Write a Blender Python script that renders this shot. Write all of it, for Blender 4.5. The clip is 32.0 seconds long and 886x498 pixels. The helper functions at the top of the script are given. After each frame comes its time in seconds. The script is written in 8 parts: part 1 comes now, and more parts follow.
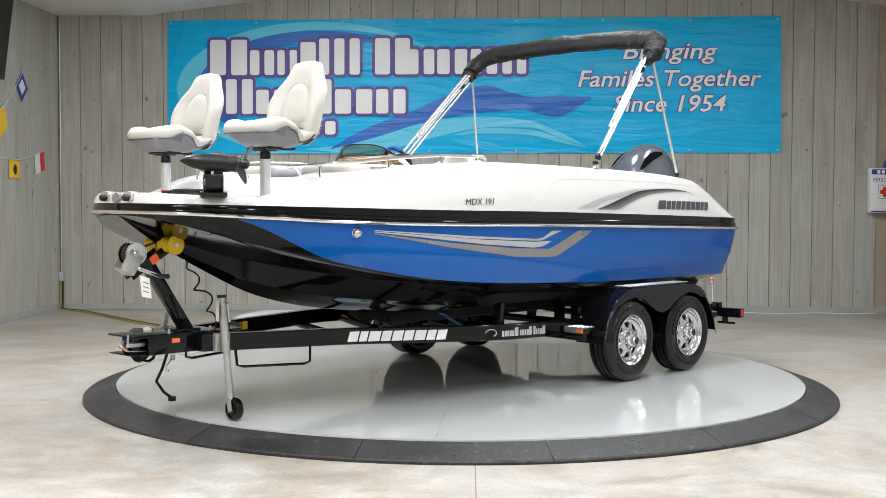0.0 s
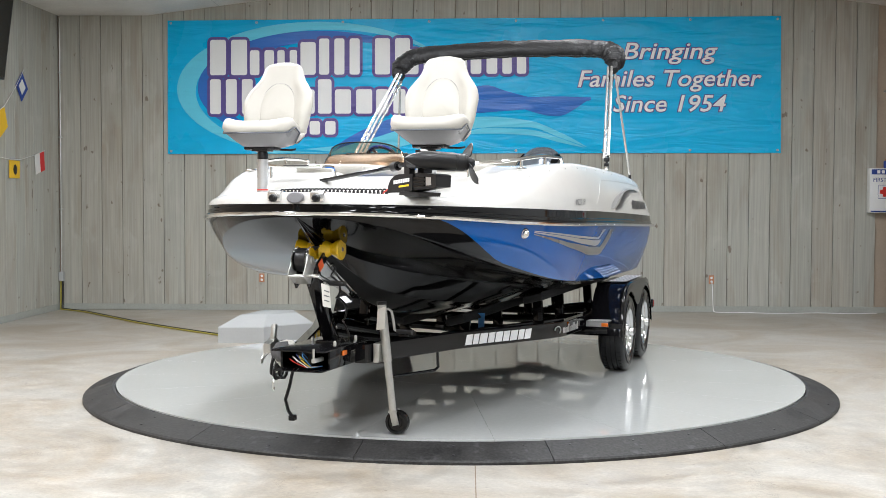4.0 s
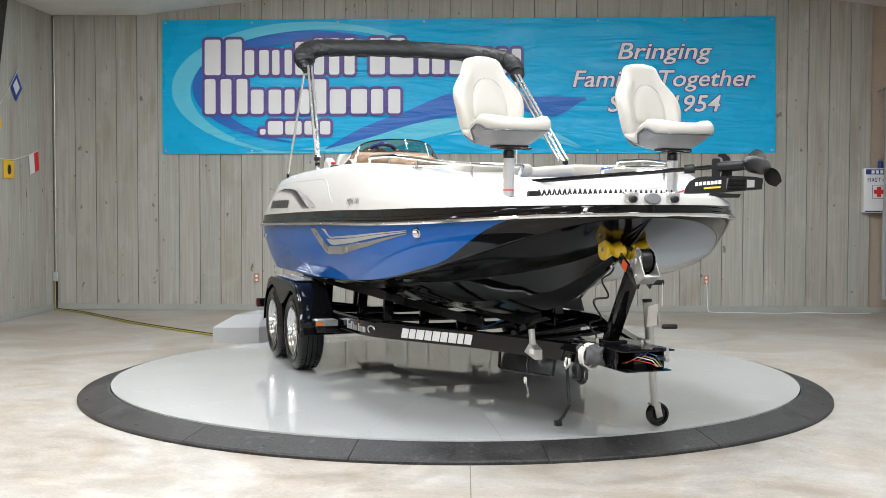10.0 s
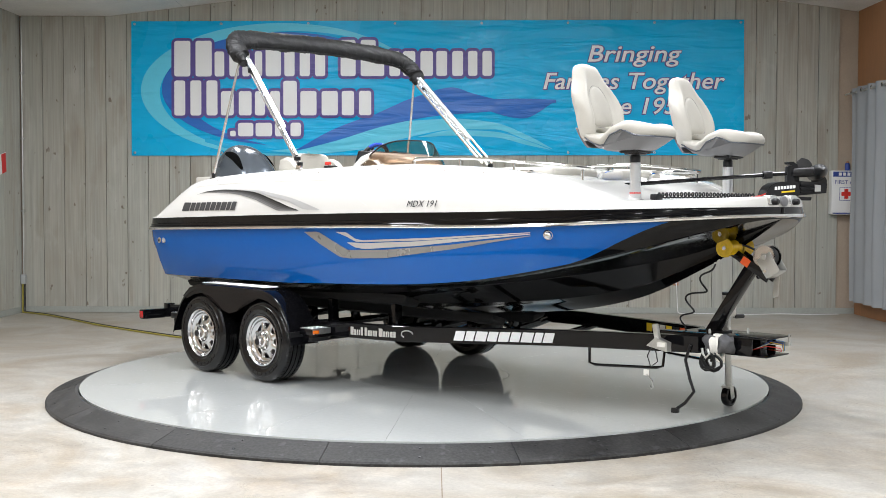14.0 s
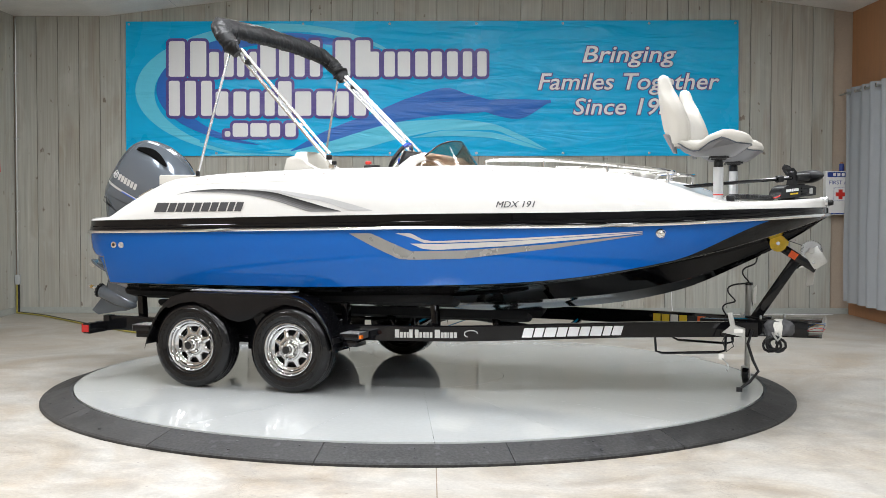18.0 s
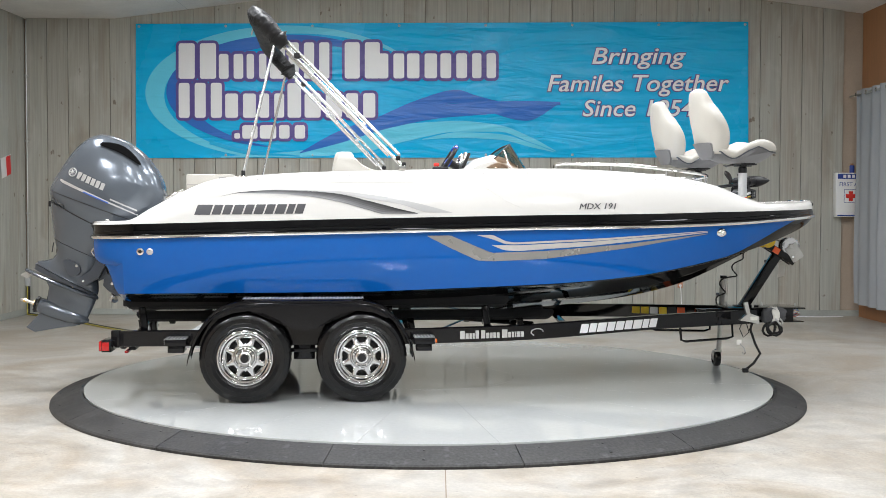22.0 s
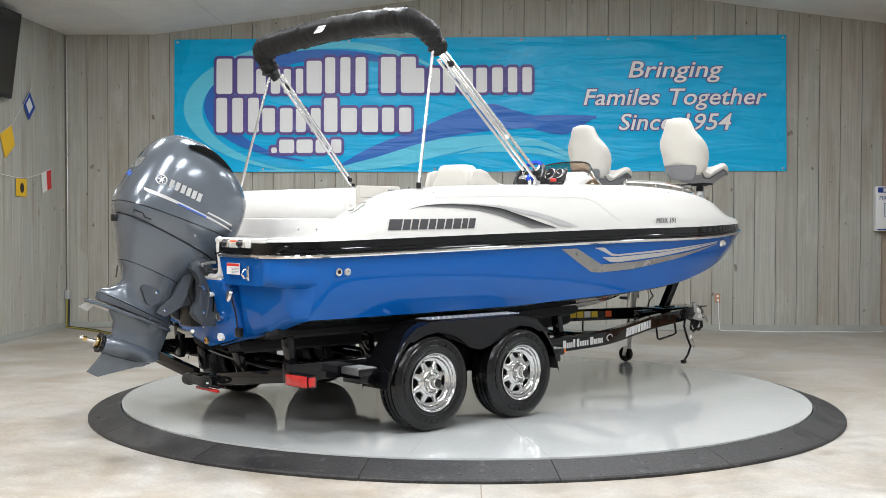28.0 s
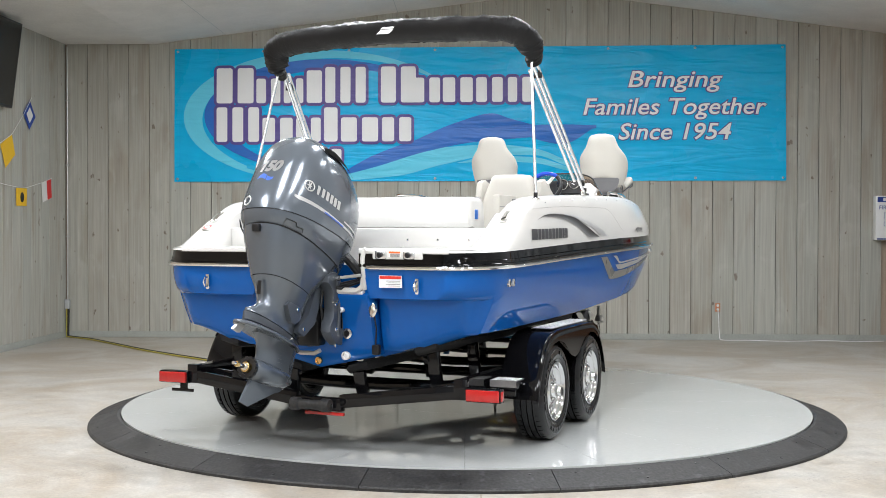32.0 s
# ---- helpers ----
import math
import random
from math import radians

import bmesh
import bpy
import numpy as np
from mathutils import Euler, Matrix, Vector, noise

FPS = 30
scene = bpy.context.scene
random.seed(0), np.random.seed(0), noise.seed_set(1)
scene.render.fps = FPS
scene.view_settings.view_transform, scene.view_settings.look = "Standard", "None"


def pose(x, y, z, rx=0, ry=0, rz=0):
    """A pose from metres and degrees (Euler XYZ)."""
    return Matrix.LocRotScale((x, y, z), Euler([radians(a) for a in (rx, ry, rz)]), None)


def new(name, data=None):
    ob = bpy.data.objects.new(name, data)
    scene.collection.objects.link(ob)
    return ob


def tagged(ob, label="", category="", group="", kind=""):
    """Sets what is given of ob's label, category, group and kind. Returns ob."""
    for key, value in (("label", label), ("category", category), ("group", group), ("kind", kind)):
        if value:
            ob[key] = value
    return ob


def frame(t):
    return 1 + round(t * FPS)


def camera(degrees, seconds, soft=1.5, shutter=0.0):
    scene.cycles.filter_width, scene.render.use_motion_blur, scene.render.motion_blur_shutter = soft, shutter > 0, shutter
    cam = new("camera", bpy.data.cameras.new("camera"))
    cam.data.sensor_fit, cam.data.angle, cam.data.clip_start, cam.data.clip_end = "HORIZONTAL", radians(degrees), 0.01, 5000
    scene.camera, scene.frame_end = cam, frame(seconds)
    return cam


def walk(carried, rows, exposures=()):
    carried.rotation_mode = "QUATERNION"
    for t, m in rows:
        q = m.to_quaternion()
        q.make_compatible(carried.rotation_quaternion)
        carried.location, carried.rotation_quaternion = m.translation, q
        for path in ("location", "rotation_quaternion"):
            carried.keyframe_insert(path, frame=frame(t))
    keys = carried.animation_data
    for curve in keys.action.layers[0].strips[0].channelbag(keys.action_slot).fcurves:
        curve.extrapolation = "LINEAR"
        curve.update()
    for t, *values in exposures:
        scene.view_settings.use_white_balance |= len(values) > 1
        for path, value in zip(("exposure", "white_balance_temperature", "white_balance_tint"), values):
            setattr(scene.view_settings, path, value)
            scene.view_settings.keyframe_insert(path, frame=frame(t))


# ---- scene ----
cam = camera(41.51, 32.0, soft=0.4)
EYE = (0.067, -9.76, 1.535)


def aim(pan, tilt):
    """The tripod head, turned right by pan and up by tilt."""
    return pose(*EYE, 90 + tilt, 0, -pan) @ pose(0, 0, 0, 0, 0, 0.16)


walk(cam, [(t, aim(p, q)) for t, p, q in (
    (0, -1.22, -2.35), (7.5, -1.22, -2.35), (8, -1.18, -2.35), (8.5, -1.17, -2.35), (9, -1.14, -2.35), (9.5, -1.03, -2.35),
    (10, -0.97, -2.35), (10.5, -0.86, -2.35), (11, -0.70, -2.35), (11.5, -0.38, -2.35), (12, -0.18, -2.35), (12.5, 0.02, -2.35),
    (13, 0.09, -2.35), (13.5, 0.33, -2.31), (14, 0.45, -2.25), (14.5, 0.57, -2.25), (16.5, 0.72, -2.22), (17.5, 0.71, -2.23),
    (18.5, 0.70, -2.21), (19, 0.70, -2.17), (19.5, 0.68, -2.14), (20, 0.63, -2.14), (20.5, 0.58, -2.13), (21, 0.46, -2.14),
    (21.5, 0.38, -2.14), (22, 0.25, -2.14), (22.5, -0.22, -2.15), (23, -0.64, -2.16), (23.5, -1.12, -2.19), (24, -1.44, -2.31),
    (24.5, -1.45, -2.27), (25, -1.45, -1.96), (25.5, -1.47, -1.71), (27.5, -1.49, -1.55), (28, -1.50, -1.46), (28.5, -1.50, -1.35),
    (29, -1.49, -1.22), (29.5, -1.49, -1.22), (30, -1.49, -1.21), (30.5, -1.49, -1.12), (31, -1.49, -1.01), (32, -1.50, -1.00))],
    exposures=((0, 0.11), (8, 0.14), (14, 0.08), (24, 0.07), (32, 0.13)))

# the turntable's angle, in degrees, every two seconds
TURN = (-132.6, -119.85, -107.2, -94.66, -82.1, -69.59, -57.1, -44.66, -32.25, -19.84, -7.35, 5.22, 17.82, 30.48, 43.13, 55.75, 68.38)
RIDERS = []
TABLE_Z = 0.10

# ---- light ----
world = bpy.data.worlds.new("world")
scene.world = world
world.use_nodes = True
wb = world.node_tree.nodes["Background"]
wb.inputs[0].default_value, wb.inputs[1].default_value = (0.9, 0.95, 1.0, 1), 0.06


def ceiling_z(x):
    """The ceiling: level by the side wall, then rising to a ridge and falling again."""
    return 4.10 if x < -4.4 else 4.10 + (x + 4.4) * 0.128 if x < 1.2 else 4.817 - (x - 1.2) * 0.128


# the first two are known; the rest are assumed, watts tuned for wall and hull
LAMPS = [(-2.75, 3.25, 19), (-1.55, 3.85, 20), (0.9, 2.0, 28), (2.7, 1.8, 27), (4.6, 1.8, 30)] + [(x, y, 86) for x in (-3.4, -1.2, 1.0) for y in (-0.6, -4.4, -8.4)] + [(3.2, -0.6, 42), (3.2, -4.4, 52), (3.2, -8.4, 64)]
for lx, ly, watts in LAMPS:
    lamp = bpy.data.lights.new("ceiling_lamp", "AREA")
    lamp.shape, lamp.size, lamp.size_y, lamp.energy, lamp.color = "RECTANGLE", 0.50, 1.16, watts, (0.926, 0.953, 1.0)
    lo = new("ceiling_lamp", lamp)
    lo.matrix_world = pose(lx, ly, ceiling_z(lx) - 0.085)


# ---- materials ----
def surface(name, color, rough=0.5, metal=0.0, vary=0.12, scale=3.0, fine=60.0, bump=0.0, coat=0.0, stretch=(1, 1, 1), spread=0.0, rough_vary=0.12, tint=None, gloss=0.5, crease=0.0, knots=0.0, knot_scale=5.0, dab_gain=0.45):
    """A node material: base colour broken up by two noises, with varied gloss, fine relief and, for pieces, a random shade."""
    m = bpy.data.materials.new(name)
    m.use_nodes = True
    nt = m.node_tree
    p = nt.nodes["Principled BSDF"]
    link = nt.links.new
    co = nt.nodes.new("ShaderNodeTexCoord")
    mp = nt.nodes.new("ShaderNodeMapping")
    mp.inputs["Scale"].default_value = stretch
    link(co.outputs["Object"], mp.inputs["Vector"])
    src = mp.outputs["Vector"]
    info = None
    if spread:
        info = nt.nodes.new("ShaderNodeObjectInfo")
        add = nt.nodes.new("ShaderNodeVectorMath")
        add.operation = "MULTIPLY_ADD"
        comb = nt.nodes.new("ShaderNodeCombineXYZ")
        for k in range(3):
            link(info.outputs["Random"], comb.inputs[k])
        add.inputs[1].default_value = (37.0, 53.0, 71.0)
        link(comb.outputs[0], add.inputs[0])
        link(src, add.inputs[2])
        src = add.outputs[0]
    n1 = nt.nodes.new("ShaderNodeTexNoise")
    n1.inputs["Scale"].default_value, n1.inputs["Detail"].default_value = scale, 5.0
    n2 = nt.nodes.new("ShaderNodeTexNoise")
    n2.inputs["Scale"].default_value, n2.inputs["Detail"].default_value = fine, 4.0
    link(src, n1.inputs["Vector"])
    link(src, n2.inputs["Vector"])
    both = nt.nodes.new("ShaderNodeMath")
    both.operation = "ADD"
    link(n1.outputs["Fac"], both.inputs[0])
    link(n2.outputs["Fac"], both.inputs[1])
    last = both.outputs[0]
    if spread:
        more = nt.nodes.new("ShaderNodeMath")
        more.operation = "MULTIPLY_ADD"
        more.inputs[1].default_value = spread
        link(info.outputs["Random"], more.inputs[0])
        link(last, more.inputs[2])
        last = more.outputs[0]
    ramp = nt.nodes.new("ShaderNodeMapRange")
    ramp.inputs["From Min"].default_value, ramp.inputs["From Max"].default_value = 0.6, 1.4 + spread
    link(last, ramp.inputs["Value"])
    mix = nt.nodes.new("ShaderNodeMix")
    mix.data_type = "RGBA"
    dark = [c * (1 - vary) for c in (tint or color)]
    light = [min(1, c * (1 + vary)) for c in color]
    mix.inputs[6].default_value, mix.inputs[7].default_value = (*dark, 1), (*light, 1)
    link(ramp.outputs[0], mix.inputs[0])
    shade = mix.outputs[2]
    if knots:
        n4 = nt.nodes.new("ShaderNodeTexNoise")
        n4.inputs["Scale"].default_value, n4.inputs["Detail"].default_value = knot_scale, 2.0
        link(src, n4.inputs["Vector"])
        spot = nt.nodes.new("ShaderNodeMapRange")
        spot.interpolation_type = "SMOOTHSTEP"
        spot.inputs["From Min"].default_value, spot.inputs["From Max"].default_value, spot.inputs["To Max"].default_value = 0.60, 0.74, knots
        link(n4.outputs["Fac"], spot.inputs["Value"])
        dab = nt.nodes.new("ShaderNodeMix")
        dab.data_type = "RGBA"
        dab.inputs[7].default_value = (*[c * dab_gain for c in (tint or color)], 1)
        link(spot.outputs[0], dab.inputs[0])
        link(shade, dab.inputs[6])
        shade = dab.outputs[2]
    link(shade, p.inputs["Base Color"])
    rr = nt.nodes.new("ShaderNodeMapRange")
    rr.inputs["To Min"].default_value, rr.inputs["To Max"].default_value = max(0.02, rough * (1 - rough_vary)), min(1, rough * (1 + rough_vary))
    link(n1.outputs["Fac"], rr.inputs["Value"])
    link(rr.outputs[0], p.inputs["Roughness"])
    p.inputs["Metallic"].default_value = metal
    p.inputs["Coat Weight"].default_value = coat
    p.inputs["Specular IOR Level"].default_value = gloss
    p.inputs["Coat Roughness"].default_value = 0.04
    if bump:
        b = nt.nodes.new("ShaderNodeBump")
        b.inputs["Strength"].default_value, b.inputs["Distance"].default_value = min(1.0, bump), 0.004
        link(n2.outputs["Fac"], b.inputs["Height"])
        link(b.outputs[0], p.inputs["Normal"])
    if crease:
        lean = nt.nodes.new("ShaderNodeMapping")
        lean.inputs["Rotation"].default_value, lean.inputs["Scale"].default_value = (0, 0.38, 0), (0.55, 1, 3.2)
        link(co.outputs["Object"], lean.inputs["Vector"])
        n3 = nt.nodes.new("ShaderNodeTexNoise")
        n3.inputs["Scale"].default_value, n3.inputs["Detail"].default_value, n3.inputs["Distortion"].default_value = 1.5, 3.0, 0.6
        link(lean.outputs["Vector"], n3.inputs["Vector"])
        b = nt.nodes.new("ShaderNodeBump")
        b.inputs["Strength"].default_value, b.inputs["Distance"].default_value = 1.0, crease
        link(n3.outputs["Fac"], b.inputs["Height"])
        link(b.outputs[0], p.inputs["Normal"])
    return m


def concrete(name):
    """Worn, sealed concrete: wide warm stains, blotches, grain, specks and hair cracks."""
    m = bpy.data.materials.new(name)
    m.use_nodes = True
    nt = m.node_tree
    p = nt.nodes["Principled BSDF"]
    link = nt.links.new
    co = nt.nodes.new("ShaderNodeTexCoord")

    def noise_(scale, detail, rough, twist):
        n = nt.nodes.new("ShaderNodeTexNoise")
        for key, v in (("Scale", scale), ("Detail", detail), ("Roughness", rough), ("Distortion", twist)):
            n.inputs[key].default_value = v
        link(co.outputs["Object"], n.inputs["Vector"])
        return n

    def ranged(out, a, b, c, d):
        r = nt.nodes.new("ShaderNodeMapRange")
        for key, v in zip(("From Min", "From Max", "To Min", "To Max"), (a, b, c, d)):
            r.inputs[key].default_value = v
        link(out, r.inputs["Value"])
        return r.outputs[0]

    def times(a, b):
        n = nt.nodes.new("ShaderNodeMath")
        n.operation = "MULTIPLY"
        link(a, n.inputs[0])
        link(b, n.inputs[1])
        return n.outputs[0]

    wide, blotch, grain = noise_(0.75, 8, 0.66, 1.2), noise_(4.6, 10, 0.72, 0.6), noise_(38, 4, 0.7, 0)
    mix = nt.nodes.new("ShaderNodeMix")
    mix.data_type = "RGBA"
    mix.inputs[6].default_value, mix.inputs[7].default_value = (0.375, 0.322, 0.255, 1), (0.475, 0.452, 0.41, 1)
    link(ranged(wide.outputs["Fac"], 0.38, 0.60, 0, 1), mix.inputs[0])
    speck = nt.nodes.new("ShaderNodeTexVoronoi")
    speck.inputs["Scale"].default_value = 7.0
    link(co.outputs["Object"], speck.inputs["Vector"])
    bend = nt.nodes.new("ShaderNodeVectorMath")
    bend.operation = "MULTIPLY_ADD"
    bend.inputs[1].default_value = (0.9, 0.9, 0.9)
    link(blotch.outputs["Color"], bend.inputs[0])
    link(co.outputs["Object"], bend.inputs[2])
    crack = nt.nodes.new("ShaderNodeTexVoronoi")
    crack.feature = "DISTANCE_TO_EDGE"
    crack.inputs["Scale"].default_value = 0.33
    link(bend.outputs[0], crack.inputs["Vector"])
    f = times(ranged(blotch.outputs["Fac"], 0.3, 0.7, 0.72, 1.14), ranged(grain.outputs["Fac"], 0.3, 0.7, 0.86, 1.10))
    f = times(f, ranged(speck.outputs["Distance"], 0.03, 0.075, 0.62, 1.0))
    f = times(f, ranged(crack.outputs["Distance"], 0.0, 0.004, 0.72, 1.0))
    tone = nt.nodes.new("ShaderNodeVectorMath")
    tone.operation = "SCALE"
    link(mix.outputs[2], tone.inputs[0])
    link(f, tone.inputs["Scale"])
    link(tone.outputs[0], p.inputs["Base Color"])
    link(ranged(blotch.outputs["Fac"], 0.3, 0.7, 0.30, 0.55), p.inputs["Roughness"])
    b = nt.nodes.new("ShaderNodeBump")
    b.inputs["Strength"].default_value, b.inputs["Distance"].default_value = 0.15, 0.004
    link(grain.outputs["Fac"], b.inputs["Height"])
    link(b.outputs[0], p.inputs["Normal"])
    return m


def planks(name):
    """Weathered grey-green boards: a tone for each board, long grain, brown stains and small dark knots."""
    m = bpy.data.materials.new(name)
    m.use_nodes = True
    nt = m.node_tree
    p = nt.nodes["Principled BSDF"]
    link = nt.links.new
    co = nt.nodes.new("ShaderNodeTexCoord")
    info = nt.nodes.new("ShaderNodeObjectInfo")
    far = nt.nodes.new("ShaderNodeVectorMath")
    far.operation = "MULTIPLY_ADD"
    far.inputs[1].default_value = (31.0, 47.0, 59.0)
    link(info.outputs["Random"], far.inputs[0])
    link(co.outputs["Object"], far.inputs[2])

    def noise_(stretch, scale, detail, twist=0.0):
        mp = nt.nodes.new("ShaderNodeMapping")
        mp.inputs["Scale"].default_value = stretch
        link(far.outputs[0], mp.inputs["Vector"])
        n = nt.nodes.new("ShaderNodeTexNoise")
        for key, v in (("Scale", scale), ("Detail", detail), ("Distortion", twist)):
            n.inputs[key].default_value = v
        link(mp.outputs[0], n.inputs["Vector"])
        return n.outputs["Fac"]

    def ranged(out, a, b, c, d):
        r = nt.nodes.new("ShaderNodeMapRange")
        for key, v in zip(("From Min", "From Max", "To Min", "To Max"), (a, b, c, d)):
            r.inputs[key].default_value = v
        link(out, r.inputs["Value"])
        return r.outputs[0]

    def toward(fac, base, color):
        mx = nt.nodes.new("ShaderNodeMix")
        mx.data_type = "RGBA"
        link(fac, mx.inputs[0])
        link(base, mx.inputs[6])
        mx.inputs[7].default_value = (*color, 1)
        return mx.outputs[2]

    tone = nt.nodes.new("ShaderNodeValToRGB")
    tone.color_ramp.elements[0].color = (0.335, 0.335, 0.295, 1)
    tone.color_ramp.elements[1].color = (0.385, 0.375, 0.325, 1)
    for at, c in ((0.3, (0.375, 0.375, 0.335, 1)), (0.55, (0.345, 0.330, 0.285, 1)), (0.8, (0.355, 0.348, 0.305, 1))):
        tone.color_ramp.elements.new(at).color = c
    link(info.outputs["Random"], tone.inputs[0])
    shade = toward(ranged(noise_((2.2, 2.2, 0.55), 1.3, 5, 0.8), 0.50, 0.72, 0.0, 0.55), tone.outputs[0], (0.275, 0.228, 0.172))
    shade = toward(ranged(noise_((1.5, 1.5, 0.8), 2.1, 6, 1.2), 0.55, 0.75, 0.0, 0.6), shade, (0.43, 0.43, 0.39))
    shade = toward(ranged(noise_((1, 1, 0.6), 11.0, 2), 0.705, 0.75, 0.0, 0.75), shade, (0.12, 0.085, 0.06))
    grain = noise_((9, 9, 0.22), 5.0, 6)
    tint = nt.nodes.new("ShaderNodeVectorMath")
    tint.operation = "SCALE"
    link(shade, tint.inputs[0])
    link(ranged(grain, 0.3, 0.7, 0.97, 1.27), tint.inputs["Scale"])
    link(tint.outputs[0], p.inputs["Base Color"])
    p.inputs["Roughness"].default_value = 0.78
    b = nt.nodes.new("ShaderNodeBump")
    b.inputs["Strength"].default_value, b.inputs["Distance"].default_value = 0.5, 0.003
    link(grain, b.inputs["Height"])
    link(b.outputs[0], p.inputs["Normal"])
    return m


def glass(name, color, rough=0.02):
    m = bpy.data.materials.new(name)
    m.use_nodes = True
    p = m.node_tree.nodes["Principled BSDF"]
    p.inputs["Base Color"].default_value = (*color, 1)
    p.inputs["Transmission Weight"].default_value, p.inputs["Roughness"].default_value, p.inputs["IOR"].default_value = 1.0, rough, 1.3
    return m


def glow(name, color, strength):
    m = bpy.data.materials.new(name)
    m.use_nodes = True
    p = m.node_tree.nodes["Principled BSDF"]
    p.inputs["Base Color"].default_value = (*color, 1)
    p.inputs["Emission Color"].default_value, p.inputs["Emission Strength"].default_value = (*color, 1), strength
    return m


BOARD = planks("weathered_board")
BACKING = surface("wall_backing", (0.40, 0.33, 0.26), 0.9, vary=0.1)
UNSEEN_WALL = surface("unseen_wall_grey", (0.52, 0.53, 0.53), 0.8, vary=0.06, scale=1.5, fine=60, bump=0.2)
CONCRETE = concrete("polished_concrete")
CEILING = surface("ceiling_paint", (0.72, 0.70, 0.67), 0.9, vary=0.10, scale=3, fine=45, bump=1.0)
DISC = surface("grey_floor_paint", (0.56, 0.575, 0.565), 0.045, vary=0.05, scale=1.2, fine=30, coat=0.45, rough_vary=0.1)
RUBBER = surface("black_rubber", (0.040, 0.039, 0.038), 0.55, vary=0.7, scale=4.5, fine=55, bump=0.3, spread=0.3, rough_vary=0.4, tint=(0.020, 0.020, 0.021), knots=0.5, knot_scale=16, dab_gain=4.2, gloss=0.3)
GEL_WHITE = surface("white_gelcoat", (0.66, 0.65, 0.625), 0.16, vary=0.015, scale=2, fine=30, coat=0.1)
GEL_BLUE = surface("blue_gelcoat", (0.003, 0.096, 0.39), 0.04, vary=0.03, scale=2, fine=30, coat=0.0, gloss=0.27)
GEL_BLACK = surface("black_gelcoat", (0.0025, 0.0025, 0.003), 0.04, vary=0.1, scale=2, fine=30, gloss=0.28)
# flat black for the shade inside slots that are not cut
SLOT_SHADE = surface("slot_shade", (0.003, 0.003, 0.003), 0.95, vary=0.1, gloss=0.05)
HULL_BLACK = surface("black_hull_gelcoat", (0.0025, 0.0025, 0.003), 0.09, vary=0.2, scale=3, fine=60, gloss=0.22, rough_vary=0.3)
VINYL = surface("cream_vinyl", (0.475, 0.455, 0.41), 0.45, vary=0.03, scale=6, fine=260, bump=0.12)
VINYL_BLUE = surface("blue_vinyl", (0.02, 0.14, 0.52), 0.4, vary=0.04, scale=6, fine=200, bump=0.1)
SHELL = surface("grey_plastic", (0.17, 0.17, 0.178), 0.45, vary=0.05, scale=8, fine=150, bump=0.08)
BLACK_PLASTIC = surface("black_plastic", (0.010, 0.010, 0.011), 0.36, gloss=0.35, vary=0.15, scale=8, fine=150, bump=0.1)
BLACK_PAINT = surface("black_gloss_paint", (0.005, 0.005, 0.006), 0.06, vary=0.15, scale=3, fine=40, coat=0.0, gloss=0.32, rough_vary=0.3)
CARPET = surface("black_carpet", (0.012, 0.012, 0.013), 0.95, vary=0.3, scale=30, fine=300, bump=0.8)
CHROME = surface("polished_steel", (0.78, 0.78, 0.77), 0.10, 1.0, vary=0.04, scale=5, fine=60, rough_vary=0.4)
ALU = surface("anodised_aluminium", (0.76, 0.77, 0.78), 0.25, 1.0, vary=0.04, scale=4, fine=80)
RIM = surface("bright_rim_metal", (0.56, 0.56, 0.56), 0.07, 1.0, vary=0.05, scale=6, fine=60, rough_vary=0.3)
GALV = surface("galvanised_steel", (0.52, 0.52, 0.50), 0.40, 0.9, vary=0.14, scale=20, fine=120, bump=0.1)
# brighter copy of the diamond plate's metal: the lugs' glint put into colour
LUG_GLINT = surface("tread_lug_glint", (0.80, 0.80, 0.79), 0.30, 0.85, vary=0.1, scale=20, fine=90)
TREAD = surface("diamond_plate", (0.40, 0.40, 0.41), 0.36, 0.9, vary=0.1, scale=20, fine=90, bump=0.2)
TYRE = surface("tyre_rubber", (0.0045, 0.0045, 0.005), 0.19, gloss=0.36, vary=0.2, scale=6, fine=60, bump=0.2)
ENGINE = surface("metallic_grey_paint", (0.118, 0.137, 0.161), 0.20, 0.45, vary=0.05, scale=3, fine=400, coat=0.38)
ENGINE_DARK = surface("dark_grey_casting", (0.075, 0.085, 0.10), 0.38, 0.35, vary=0.1, scale=6, fine=150, bump=0.1)
CANVAS = surface("black_canvas", (0.009, 0.009, 0.0095), 0.42, gloss=0.25, vary=0.25, scale=9, fine=350, bump=0.4)
DECAL_SILVER = surface("silver_decal", (0.55, 0.55, 0.54), 0.30, 0.5, vary=0.06, scale=3, fine=40)
WHITE = surface("white_print", (0.82, 0.82, 0.82), 0.45, vary=0.03)
YELLOW_CLEAR = surface("amber_rubber", (0.72, 0.46, 0.01), 0.25, vary=0.2, scale=12, fine=60, coat=0.3)
RED_LENS = surface("red_lens", (0.44, 0.010, 0.010), 0.15, vary=0.2, scale=30, fine=120, coat=0.6)
AMBER = surface("amber_lens", (0.75, 0.16, 0.01), 0.2, vary=0.1, coat=0.5)
ORANGE = surface("orange_tape", (0.85, 0.12, 0.02), 0.5, vary=0.05)
YELLOW = surface("yellow_print", (0.80, 0.55, 0.02), 0.5, vary=0.04)
PAPER = surface("paper_tag", (0.75, 0.73, 0.68), 0.8, vary=0.05)
BRASS = surface("brass", (0.72, 0.50, 0.20), 0.25, 1.0, vary=0.1, scale=20)
WARN_RED = surface("red_print", (0.62, 0.03, 0.02), 0.5, vary=0.04)
